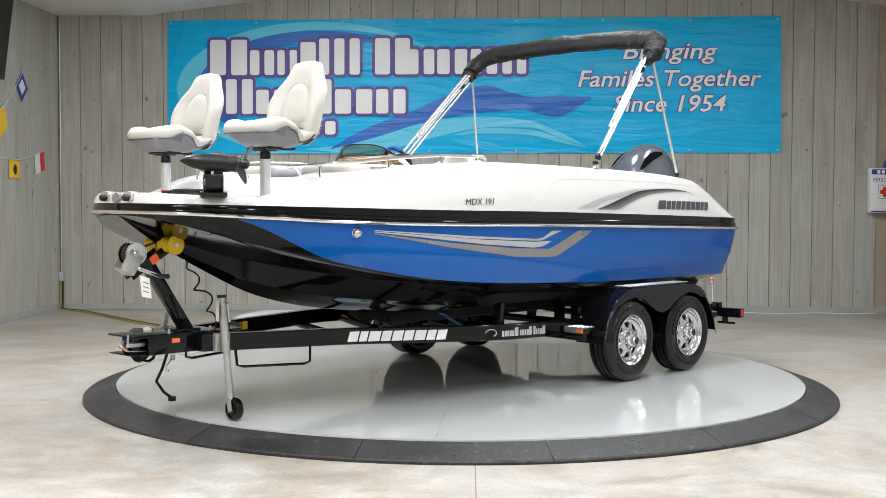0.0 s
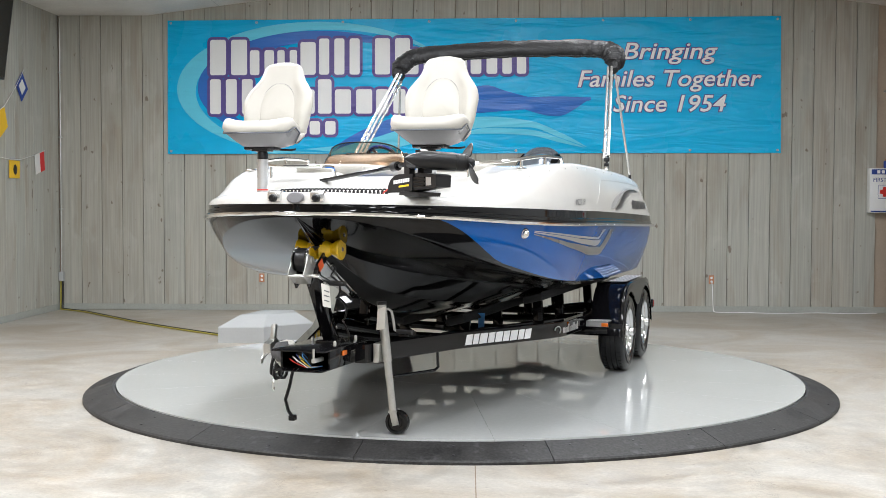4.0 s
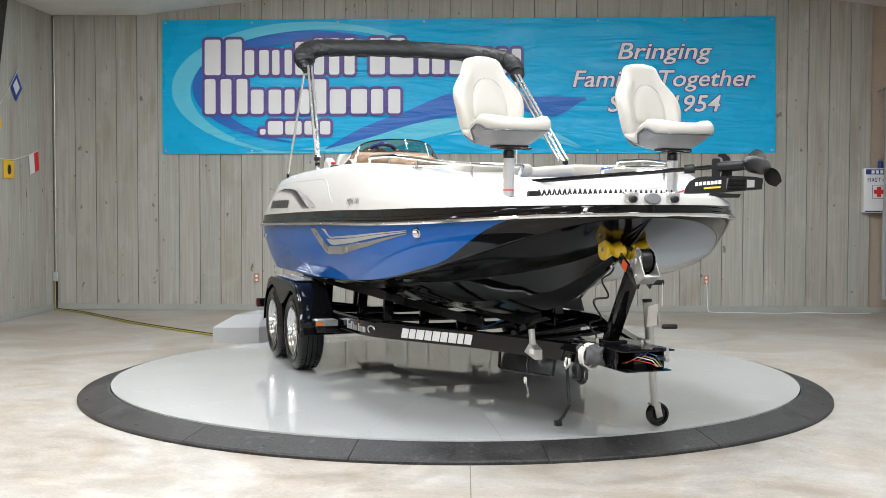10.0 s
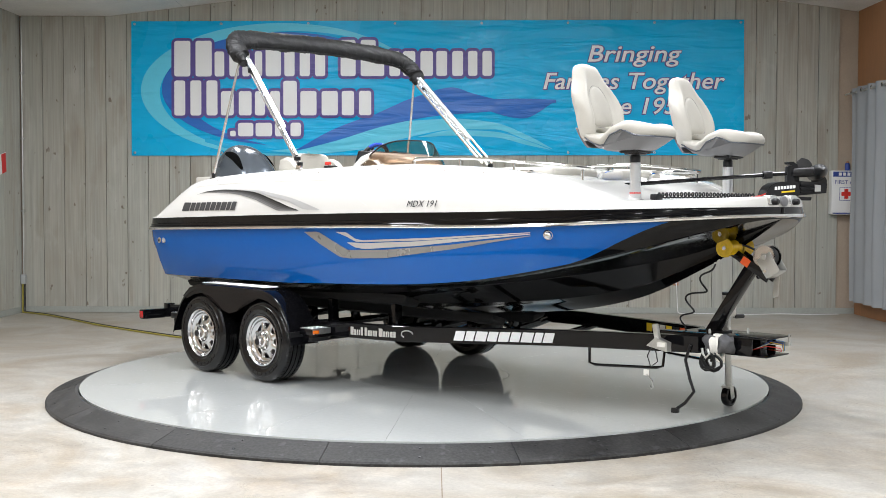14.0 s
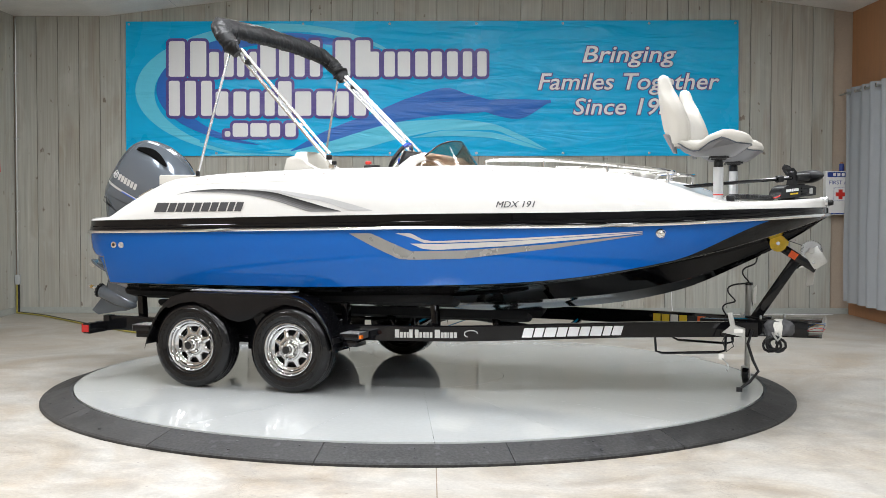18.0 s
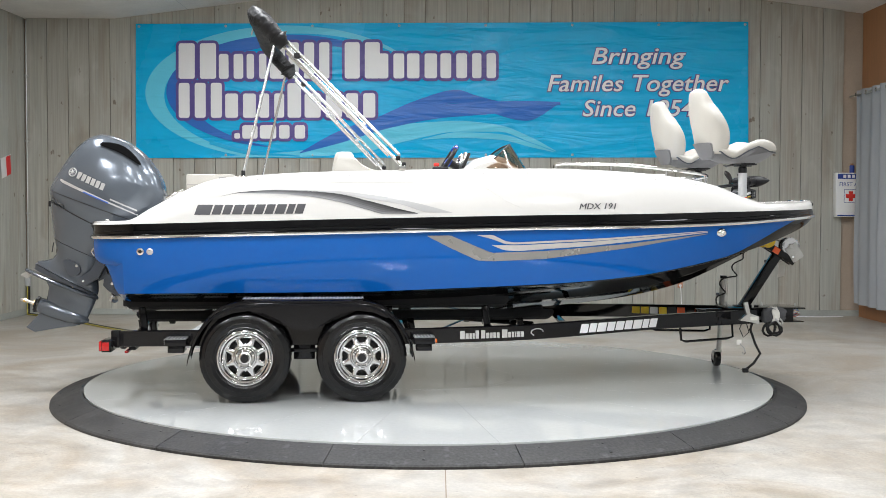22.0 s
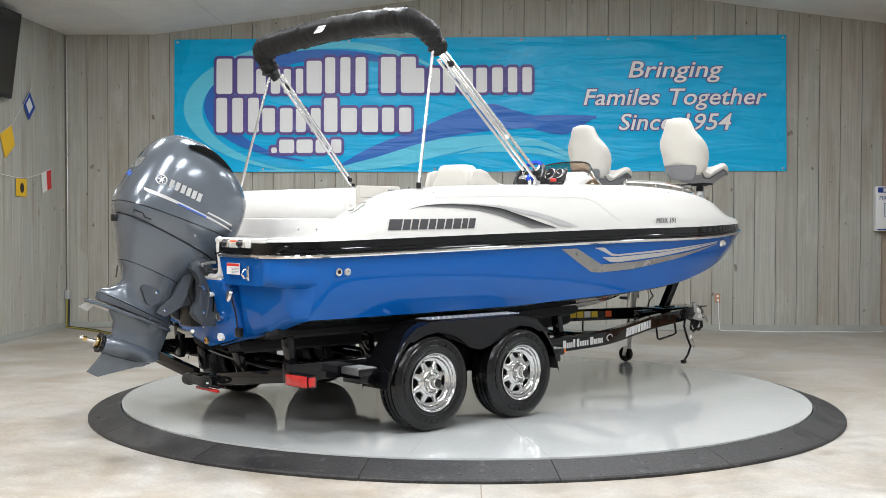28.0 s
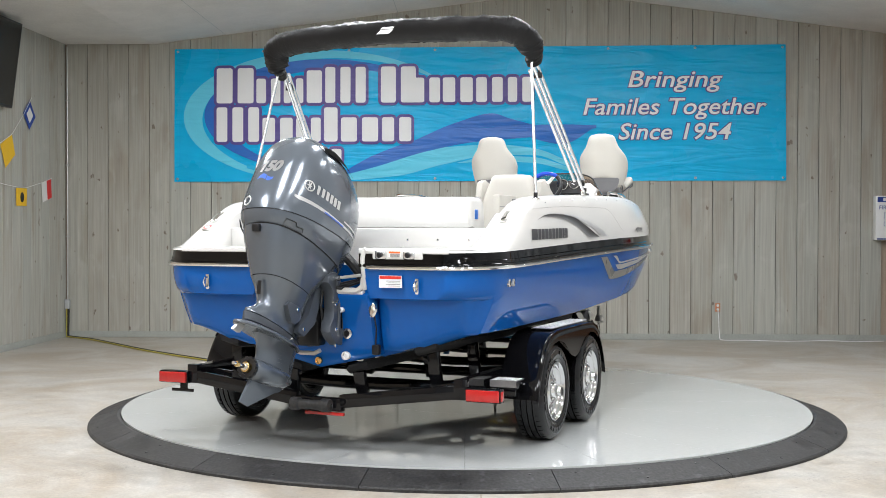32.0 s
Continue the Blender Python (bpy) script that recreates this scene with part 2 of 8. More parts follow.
SMOKED = glass("smoked_acrylic", (0.58, 0.46, 0.36), 0.02)
GREY_PAINT = surface("grey_painted_steel", (0.43, 0.44, 0.44), 0.5, vary=0.05)
CURTAIN = surface("grey_curtain", (0.30, 0.31, 0.32), 0.85, vary=0.08, scale=3, fine=250, bump=0.3)
WOOD_TAN = surface("tan_panelling", (0.36, 0.17, 0.075), 0.6, vary=0.14, scale=2, fine=14, stretch=(8, 8, 0.4), bump=0.2)
SCREEN = surface("dark_screen", (0.010, 0.010, 0.011), 0.12, vary=0.05)
NAVY = surface("navy_print", (0.02, 0.05, 0.26), 0.5, vary=0.04)
FLAG_BLUE = surface("blue_cloth", (0.02, 0.06, 0.30), 0.8, vary=0.08, bump=0.2)
FLAG_YELLOW = surface("yellow_cloth", (0.78, 0.47, 0.02), 0.8, vary=0.08, bump=0.2)
FLAG_RED = surface("red_cloth", (0.62, 0.03, 0.03), 0.8, vary=0.08, bump=0.2)
FLAG_WHITE = surface("white_cloth", (0.75, 0.74, 0.72), 0.8, vary=0.05, bump=0.2)
CLOTH_GREY = surface("grey_felt", (0.10, 0.10, 0.105), 0.95, vary=0.25, scale=30, fine=220, bump=0.7)
BANNER = surface("cyan_vinyl_banner", (0.0, 0.445, 0.80), 0.27, vary=0.06, scale=0.7, fine=4, crease=0.04, gloss=0.27)
BAN_PALE = surface("pale_cyan_print", (0.13, 0.61, 0.81), 0.30, vary=0.04, scale=0.7, crease=0.04, gloss=0.27)
BAN_MID = surface("sky_blue_print", (0.008, 0.43, 0.74), 0.30, vary=0.04, scale=0.7, crease=0.04, gloss=0.27)
BAN_DEEP = surface("deep_blue_print", (0.02, 0.145, 0.53), 0.30, vary=0.05, scale=0.7, crease=0.04, gloss=0.4)
BAN_PURPLE = surface("violet_print", (0.10, 0.07, 0.27), 0.35, vary=0.05, scale=0.7, crease=0.04, gloss=0.4)
LAMP_GLOW = glow("lamp_diffuser", (0.95, 0.98, 1.0), 5.0)


# ---- mesh helpers ----
BASE = {}


def thing(name, base, label, category, group="", rides=False):
    """An Empty at the thing's base; its parts are built in the space of the room or of the turntable."""
    ob = new(name)
    ob.empty_display_size = 0.1
    BASE[ob.name] = Vector(base)
    tagged(ob, label, category, group)
    if rides:
        RIDERS.append((ob, pose(*base)))
    ob.matrix_basis = pose(*base)
    return ob


def part(name, bm, material, parent, label="", smooth=35, kind=""):
    """Links bm as one mesh under a thing or a part."""
    me = bpy.data.meshes.new(name)
    base = BASE.get(parent.name, Vector((0, 0, 0))) if parent else Vector((0, 0, 0))
    bmesh.ops.translate(bm, verts=bm.verts, vec=-base)
    bmesh.ops.recalc_face_normals(bm, faces=bm.faces)
    bm.to_mesh(me)
    bm.free()
    me.materials.append(material)
    if smooth:
        me.polygons.foreach_set("use_smooth", [True] * len(me.polygons))
        me.set_sharp_from_angle(angle=radians(smooth))
    ob = new(name, me)
    if parent:
        ob.parent = parent
        BASE[ob.name] = base
    return tagged(ob, label, kind=kind)


def mesh(verts, faces):
    bm = bmesh.new()
    vs = [bm.verts.new(v) for v in verts]
    for f in faces:
        try:
            bm.faces.new([vs[i] for i in f])
        except ValueError:
            pass
    return bm


def join(*bms):
    """All bmeshes in the first one."""
    out = bms[0]
    for b in bms[1:]:
        tmp = bpy.data.meshes.new("tmp")
        b.to_mesh(tmp)
        b.free()
        out.from_mesh(tmp)
        bpy.data.meshes.remove(tmp)
    return out


def moved(bm, m):
    bmesh.ops.transform(bm, matrix=m, verts=bm.verts)
    return bm


def box(x0, x1, y0, y1, z0, z1, bevel=0.0, segs=2):
    bm = mesh([(x, y, z) for x in (x0, x1) for y in (y0, y1) for z in (z0, z1)],
              [(0, 1, 3, 2), (4, 6, 7, 5), (0, 4, 5, 1), (2, 3, 7, 6), (0, 2, 6, 4), (1, 5, 7, 3)])
    if bevel:
        bmesh.ops.bevel(bm, geom=bm.edges[:], offset=bevel, segments=segs, profile=0.5, affect="EDGES")
    return bm


def loft(rows, closed=False, caps=False):
    """A skin over rows of points of equal count."""
    n = len(rows[0])
    verts = [p for r in rows for p in r]
    faces = []
    for i in range(len(rows) - 1):
        for j in range(n if closed else n - 1):
            k = (j + 1) % n
            faces.append((i * n + j, i * n + k, (i + 1) * n + k, (i + 1) * n + j))
    bm = mesh(verts, faces)
    if caps:
        bm.verts.ensure_lookup_table()
        for r in (0, len(rows) - 1):
            try:
                bm.faces.new([bm.verts[r * n + j] for j in range(n)])
            except ValueError:
                pass
    bmesh.ops.remove_doubles(bm, verts=bm.verts, dist=0.0004)
    return bm


def tube(points, r, segs=8, closed=False):
    """A round bar along points; r may be one radius for each point."""
    pts = [Vector(p) for p in points]
    n = len(pts)
    rad = r if isinstance(r, (list, tuple)) else [r] * n
    rows, up = [], None
    for i, p in enumerate(pts):
        a = pts[i - 1] if i or closed else p
        b = pts[(i + 1) % n] if i < n - 1 or closed else p
        d = (b - a).normalized()
        if up is None:
            up = d.orthogonal().normalized()
        up = (up - d * up.dot(d)).normalized()
        side = d.cross(up)
        rows.append([p + (up * math.cos(2 * math.pi * k / segs) + side * math.sin(2 * math.pi * k / segs)) * rad[i] for k in range(segs)])
    if closed:
        rows.append(rows[0])
    return loft(rows, closed=True, caps=not closed)


def beam(a, b, wide, high, bevel=0.004):
    """A box bar from a to b, upright."""
    a, b = Vector(a), Vector(b)
    d = (b - a).normalized()
    ref = Vector((0, 0, 1)) if abs(d.z) < 0.9 else Vector((1, 0, 0))
    s = d.cross(ref).normalized()
    u = s.cross(d)
    m = Matrix((d, s, u)).transposed().to_4x4()
    m.translation = a
    return moved(box(0, (b - a).length, -wide / 2, wide / 2, -high / 2, high / 2, bevel), m)


def lathe(profile, segs=24, axis="z", at=(0, 0, 0)):
    """A turned body from (radius, height) pairs."""
    rows = [[Vector((r * math.cos(2 * math.pi * k / segs), r * math.sin(2 * math.pi * k / segs), h)) for k in range(segs)] for r, h in profile]
    bm = loft(rows, closed=True)
    turn = {"z": Matrix(), "x": Matrix.Rotation(radians(90), 4, "Y"), "y": Matrix.Rotation(radians(-90), 4, "X")}[axis]
    return moved(bm, Matrix.Translation(at) @ turn)


def plate(outline, depth, to):
    """A flat outline of (u, v) pairs, thickened by depth; to(u, v, w) gives the place."""
    n = len(outline)
    verts = [to(u, v, 0) for u, v in outline] + [to(u, v, depth) for u, v in outline]
    faces = [tuple(range(n)), tuple(range(2 * n - 1, n - 1, -1))] + [(i, (i + 1) % n, n + (i + 1) % n, n + i) for i in range(n)]
    bm = mesh(verts, faces)
    bmesh.ops.triangulate(bm, faces=[f for f in bm.faces if len(f.verts) > 4])
    return bm


def letters(body, size, depth, shear=0.0, bold=0.0):
    """Lettering with the built-in font, flat in x and y, from the left end of its base line."""
    cu = bpy.data.curves.new("letters", "FONT")
    cu.body, cu.size, cu.extrude, cu.shear, cu.offset, cu.resolution_u = body, size, depth, shear, bold, 3
    ob = new("letters", cu)
    me = bpy.data.meshes.new_from_object(ob.evaluated_get(bpy.context.evaluated_depsgraph_get()))
    bm = bmesh.new()
    bm.from_mesh(me)
    bpy.data.objects.remove(ob)
    bpy.data.curves.remove(cu)
    bpy.data.meshes.remove(me)
    return bm


def spline(points, x):
    """A smooth curve through (x, value) pairs."""
    xs, ys = [p[0] for p in points], [p[1] for p in points]
    if x <= xs[0]:
        return ys[0]
    if x >= xs[-1]:
        return ys[-1]
    i = max(k for k in range(len(xs) - 1) if xs[k] <= x)
    def slope(k):
        if k == 0 or k == len(xs) - 1:
            j = 0 if k == 0 else k - 1
            return (ys[j + 1] - ys[j]) / (xs[j + 1] - xs[j])
        a, b = (ys[k] - ys[k - 1]) / (xs[k] - xs[k - 1]), (ys[k + 1] - ys[k]) / (xs[k + 1] - xs[k])
        return 0 if a * b <= 0 else 2 * a * b / (a + b)
    h = xs[i + 1] - xs[i]
    s = (x - xs[i]) / h
    return ((1 + 2 * s) * (1 - s) ** 2 * ys[i] + s * (1 - s) ** 2 * h * slope(i) + s * s * (3 - 2 * s) * ys[i + 1] + s * s * (s - 1) * h * slope(i + 1))


# ---- room ----
WALL_Y, LEFT_X, RIGHT_X, FRONT_Y = 6.51, -5.655, 5.95, -13.0
part("floor", box(-7, 9, FRONT_Y, WALL_Y + 0.3, -0.2, 0.0), CONCRETE, None, "stained and polished light concrete floor", 0, "structure")
wall_back = part("wall_back", box(LEFT_X - 0.2, RIGHT_X + 0.4, WALL_Y + 0.03, WALL_Y + 0.2, 0, 5.2), BACKING, None, "wall of upright weathered grey boards", 0, "structure")
CORNER = Vector((LEFT_X, WALL_Y, 0))


def on_left(along, z, off=0.0):
    """A place on the side wall: metres from the corner, height, and distance out from it."""
    return CORNER + Vector((-0.0345, -0.9994, 0)) * along + Vector((0.9994, -0.0345, 0)) * off + Vector((0, 0, z))


bml = mesh([on_left(a, z, o) for a in (-0.15, 19.6) for o in (-0.2, -0.025) for z in (0, 5.2)], [(0, 1, 3, 2), (4, 6, 7, 5), (0, 4, 5, 1), (2, 3, 7, 6), (0, 2, 6, 4), (1, 5, 7, 3)])
wall_left = part("wall_left", bml, BACKING, None, "side wall of upright weathered grey boards", 0, "structure")
part("floor_joint", box(0.111, 0.117, FRONT_Y + 0.1, -3.03, -0.01, 0.001), surface("joint_filler", (0.24, 0.19, 0.14), 0.8, vary=0.3, scale=6), None, "narrow dark saw-cut joint in the concrete", 0, "structure")
# this wall and wall_front are out of view, their grey picked for neutral reflections
part("wall_right_front", box(RIGHT_X, RIGHT_X + 0.2, FRONT_Y, 2.0, 0, 5.2), UNSEEN_WALL, None, "assumed side wall out of view, light grey for neutral reflections", 0, "structure")
part("wall_right", box(RIGHT_X, RIGHT_X + 0.2, 2.0, WALL_Y, 0, 5.2), WOOD_TAN, None, "tan wood-panelled side wall above a curtain", 0, "structure")
part("wall_front", box(-7, 9, FRONT_Y - 0.2, FRONT_Y, 0, 5.2), UNSEEN_WALL, None, "assumed front wall behind the camera, grey for neutral reflections", 0, "structure")
prof = [(x, ceiling_z(x)) for x in (-7.0, -4.4, 1.2, 9.0)]
ceil_rows = [[Vector((x, y, z + d)) for x, z in prof for d in (0,)] for y in (FRONT_Y - 0.2, WALL_Y + 0.2) for d in (0,)]
bmc = loft(ceil_rows)
ext = bmesh.ops.extrude_face_region(bmc, geom=bmc.faces[:])
bmesh.ops.translate(bmc, verts=[v for v in ext["geom"] if isinstance(v, bmesh.types.BMVert)], vec=(0, 0, 0.2))
part("ceiling", bmc, CEILING, None, "white painted panel ceiling with a shallow slope", 0, "structure")
# a fixture for each lamp, the assumed ones included
for lx, ly, watts in LAMPS:
    la = thing("ceiling_light", (lx, ly, ceiling_z(lx)), "slim white ceiling light with a glowing diffuser", "light", "ceiling lights")
    z = ceiling_z(lx)
    part("housing", box(lx - 0.29, lx + 0.29, ly - 0.61, ly + 0.61, z - 0.06, z + 0.03, 0.004), WHITE, la)
    part("diffuser", box(lx - 0.27, lx + 0.27, ly - 0.59, ly + 0.59, z - 0.072, z - 0.0605), LAMP_GLOW, la)


# ---- turntable ----
disc = thing("turntable", (0, 0, 0), "round light grey glossy painted turntable platform with radial seams", "turntable", rides=True)
R_DISC, R_RING = 2.775, 3.025
part("drum", lathe([(0, 0.01), (2.70, 0.01), (2.70, TABLE_Z - 0.012), (0, TABLE_Z - 0.012)], 96), BLACK_PAINT, disc)
SECTORS = 20
for k in range(SECTORS):
    a0, a1 = radians(40 + 18 * k) + 0.0003, radians(58 + 18 * k) - 0.0003
    steps = [a0 + (a1 - a0) * j / 6 for j in range(7)]
    outline = [(R_DISC * math.cos(a), R_DISC * math.sin(a)) for a in steps] + [(0.70 * math.cos(a), 0.70 * math.sin(a)) for a in reversed(steps)]
    part("deck_plate", plate(outline, 0.012, lambda u, v, w: (u, v, TABLE_Z - 0.012 + w)), DISC, disc, smooth=0)
part("centre_plate", plate([(0.698 * math.cos(radians(5 * k)), 0.698 * math.sin(radians(5 * k))) for k in range(72)], 0.012, lambda u, v, w: (u, v, TABLE_Z - 0.012 + w)), DISC, disc, smooth=0)
ring = thing("ramp_ring", (0, 0, 0), "scuffed black rubber ramp ring round the turntable", "ramp")
for k in range(16):
    a0, a1 = radians(-101.5 + 22.5 * k) + 0.0008, radians(-79 + 22.5 * k) - 0.0008
    rows = []
    for j in range(9):
        a = a0 + (a1 - a0) * j / 8
        rows.append([Vector((r * math.cos(a), r * math.sin(a), z)) for r, z in ((R_DISC + 0.005, 0.0), (R_DISC + 0.005, TABLE_Z - 0.012), (R_DISC + 0.03, TABLE_Z - 0.006), (R_RING - 0.012, 0.026), (R_RING, 0.016), (R_RING, 0.0))])
    seg = part("ramp_segment", loft(rows, closed=True, caps=True), RUBBER, ring, smooth=20)
    for j in (1, 4, 7):
        a = a0 + (a1 - a0) * j / 8
        for r, z in ((R_DISC + 0.075, 0.077), (R_RING - 0.07, 0.045)):
            if j == 4 or r < 2.9:
                part("bolt", lathe([(0, 0.004), (0.008, 0.004), (0.011, 0.0)], 8, at=(r * math.cos(a), r * math.sin(a), z - 0.001)), BLACK_PLASTIC, seg)

# ---- boat ----
CY = 0.036
BW, BX, BL = 1.235, 0.9, 3.22


def half_beam(x):
    if x <= BX:
        corner = min(1.0, max(0.0, (-2.17 - x) / 0.40))
        return BW - 0.03 * max(0, (-1.6 - x)) ** 2 - 0.30 * (1 - math.sqrt(1 - corner * corner))
    c = min(1.0, (x - BX) / (BL - BX))
    return BW * (1 - c * c) ** 0.39


def rail_z(x):
    return 1.300 + (x + 2.28) * 0.0231 + spline(((-2.6, 0.0), (0.4, -0.002), (1.6, -0.010), (2.2, -0.005), (2.7, 0.012), (3.22, 0.034)), x)


def band_z(x):
    return rail_z(x) + spline(((-2.6, 0.092), (-0.4, 0.099), (1.2, 0.098), (2.1, 0.094), (2.7, 0.075), (3.22, 0.055)), x)


def top_z(x):
    return spline(((-2.6, 1.408), (-2.30, 1.418), (-2.1, 1.52), (-1.87, 1.64), (-1.66, 1.72), (-1.47, 1.742), (-1.08, 1.77), (-0.25, 1.797), (0.84, 1.812), (1.22, 1.80), (1.69, 1.768), (2.11, 1.70), (2.41, 1.60), (2.60, 1.555), (2.9, 1.563), (3.22, 1.584)), x)


def top_y(x):
    return max(0.0, half_beam(x) - spline(((-2.6, 0.03), (-2.2, 0.05), (-1.6, 0.07), (0.5, 0.09), (1.6, 0.10), (2.3, 0.10), (2.7, 0.05), (3.22, 0.04)), x))


def chine_z(x):
    return spline(((-2.4, 0.885), (-0.6, 0.895), (0.0, 0.915), (0.6, 0.938), (1.0, 0.960), (1.44, 1.0), (1.86, 1.066), (2.48, 1.205), (2.9, 1.33), (3.22, 1.44)), x)


def chine_y(x):
    return half_beam(x) * spline(((-2.4, 0.895), (0.0, 0.905), (1.4, 0.915), (2.2, 0.905), (2.8, 0.88), (3.22, 0.85)), x)


def keel_z(x):
    return spline(((-2.4, 0.635), (-1.5, 0.640), (0.2, 0.642), (0.6, 0.656), (1.17, 0.70), (1.65, 0.757), (2.13, 0.867), (2.6, 1.073), (2.99, 1.285), (3.22, 1.44)), x)


def blue_share(x):
    """How far down the side the blue reaches: 1 is the chine, 0 the rub rail."""
    return 1.0 if x < 2.25 else max(0.0, 1 - ((x - 2.25) / 0.66) ** 1.5)


def side_y(x, z):
    """Half breadth of the outer skin at a height."""
    if z <= rail_z(x):
        s = (rail_z(x) - z) / max(0.01, rail_z(x) - chine_z(x))
        return half_beam(x) + (chine_y(x) - half_beam(x)) * s ** 1.6
    s = min(1.0, max(0.0, (z - band_z(x)) / max(0.02, top_z(x) - band_z(x))))
    return half_beam(x) + (top_y(x) - half_beam(x)) * s ** 1.8


HULL_X = [-2.32, -2.30, -2.275, -2.25] + [-2.32 + (BX + 2.32) * i / 34 for i in range(1, 35)] + [BX + (BL - BX) * math.cos(radians(90 - 90 * i / 30)) ** 0.8 for i in range(1, 31)]
SIDES = (1, -1)
STERN_X = [-2.567, -2.562, -2.55, -2.53, -2.50, -2.46, -2.42, -2.37, -2.322]


def skin(x, z, s, off=0.0):
    return Vector((x, CY + s * (side_y(x, z) + off), z))


boat = thing("deck_boat", (0, CY, 0.64), "blue, black and white deck boat resting on a trailer", "boat", rides=True)


def half_section(x):
    """The bottom from chine to keel as shares of breadth and depth: a flat wing, the upper strake, the V with its lower strake."""
    f = spline(((-2.4, 0.70), (0.2, 0.74), (1.0, 0.78), (1.4, 0.58), (1.8, 0.37), (2.2, 0.18), (2.6, 0.09), (3.22, 0.04)), x)
    h = spline(((-2.4, 0.36), (0.0, 0.30), (1.0, 0.16), (1.4, 0.12), (1.8, 0.10), (2.2, 0.12), (2.6, 0.25), (3.22, 0.4)), x)
    g = min(f * 0.72, spline(((-2.4, 0.39), (1.0, 0.43), (1.4, 0.36), (1.8, 0.25), (2.2, 0.11), (3.22, 0.02)), x))
    e = spline(((-2.4, 0.66), (1.0, 0.60), (1.8, 0.66), (2.2, 0.72), (3.22, 0.8)), x)
    lip = 0.030 * min(1.0, max(0.2, (3.0 - x) / 1.2))
    out = [(1.0, 0.0), (0.988, 0.03)]
    for k in range(6):
        out.append((0.965 + (f + 0.02 - 0.965) * k / 5, 0.05 + (h - 0.05) * (k / 5) ** 1.2))
    out += [(f + 0.004, h + lip), (f - 0.025 * f / 0.7, h + 0.4 * lip), ((f + g) / 2, (h + e) / 2), (g + 0.012, e), (g, e + lip), (g * 0.94, e + 0.5 * lip), (g * 0.5, (1 + e) / 2), (g * 0.12, 0.965), (0.0, 1.0)]
    return out


rows_blue, rows_black, rows_bottom = {1: [], -1: []}, {1: [], -1: []}, {1: [], -1: []}
for x in HULL_X:
    for s in SIDES:
        zr, zc, b = rail_z(x), chine_z(x), blue_share(x)
        zb = zr + (zc - zr) * b
        rows_blue[s].append([skin(x, zr + (zb - zr) * k / 8, s) for k in range(9)])
        rows_black[s].append([skin(x, zb + (zc - zb) * k / 6, s) for k in range(7)])
        yc, zk = chine_y(x), keel_z(x)
        line = [(yc * f, zc - h * (zc - zk)) for f, h in half_section(x)]
        rows_bottom[s].append([Vector((x, CY + s * y, z)) for y, z in line])
NOSE = next(i for i, x in enumerate(HULL_X) if x > 2.25) - 1
part("hull", join(loft(rows_bottom[1]), loft(rows_bottom[-1])), HULL_BLACK, boat, "black lower hull with moulded strakes", 28)
for s in SIDES:
    part("bow_flare", loft(rows_black[s][NOSE:]), GEL_BLACK, boat, "glossy black bow flare", 28)
part("hull_side", loft([r for r, x in zip(rows_blue[1], HULL_X) if blue_share(x) > 0]), GEL_BLUE, boat, "glossy royal blue topside")
part("hull_side", loft([r for r, x in zip(rows_blue[-1], HULL_X) if blue_share(x) > 0]), GEL_BLUE, boat, "glossy royal blue topside")
x = -2.32
sec = [p + Vector((0, 0, 0)) for p in rows_blue[1][0]] + rows_bottom[1][0][1:] + list(reversed(rows_bottom[-1][0][:-1])) + list(reversed(rows_blue[-1][0]))[1:]
tr = mesh([(p.x + 0.002, p.y, p.z) for p in sec], [tuple(range(len(sec)))])
bmesh.ops.triangulate(tr, faces=tr.faces[:])
part("transom", tr, GEL_BLUE, boat, "glossy blue transom")
# platform wings either side of the motor well
for s in SIDES:
    rows = []
    for xx in [-2.285] + STERN_X[::-1]:
        proud = 0.001 if xx < -2.3 else -0.0015
        inset = half_beam(-2.32) - half_beam(xx)
        ins, zb = 0.36 + 0.03 * (xx < -2.56), 1.085 + inset * 0.06
        xb = min(xx + 0.028, max(xx, -2.312))
        flank = [(xx, half_beam(xx) - 0.03, 1.285), (xx, half_beam(xx) + proud, 1.285), (xx, side_y(xx, 1.25) + proud, 1.25), (xx, side_y(xx, 1.20) + proud, 1.20), (xx + 0.1 * (xb - xx), side_y(xx, 1.16) + proud, 1.16), (xx + 0.35 * (xb - xx), side_y(xx, 1.13) + proud - 0.001, 1.13), (xx + 0.7 * (xb - xx), side_y(xx, zb + 0.03) + proud - 0.005, zb + 0.022), (xb, side_y(xx, zb) - 0.018, zb + 0.004), (xb + 0.01, side_y(xx, zb) - 0.06, zb)]
        rows.append([Vector((x_, CY + s * y_, z_)) for x_, y_, z_ in [(xx, ins, 1.285)] + flank + [(xb, ins + 0.04, zb), (xb, ins + 0.02, zb + 0.03)]])
    part("platform_wing", loft(rows, closed=True, caps=True), GEL_BLUE, boat, "blue moulded swim platform wing", 40)
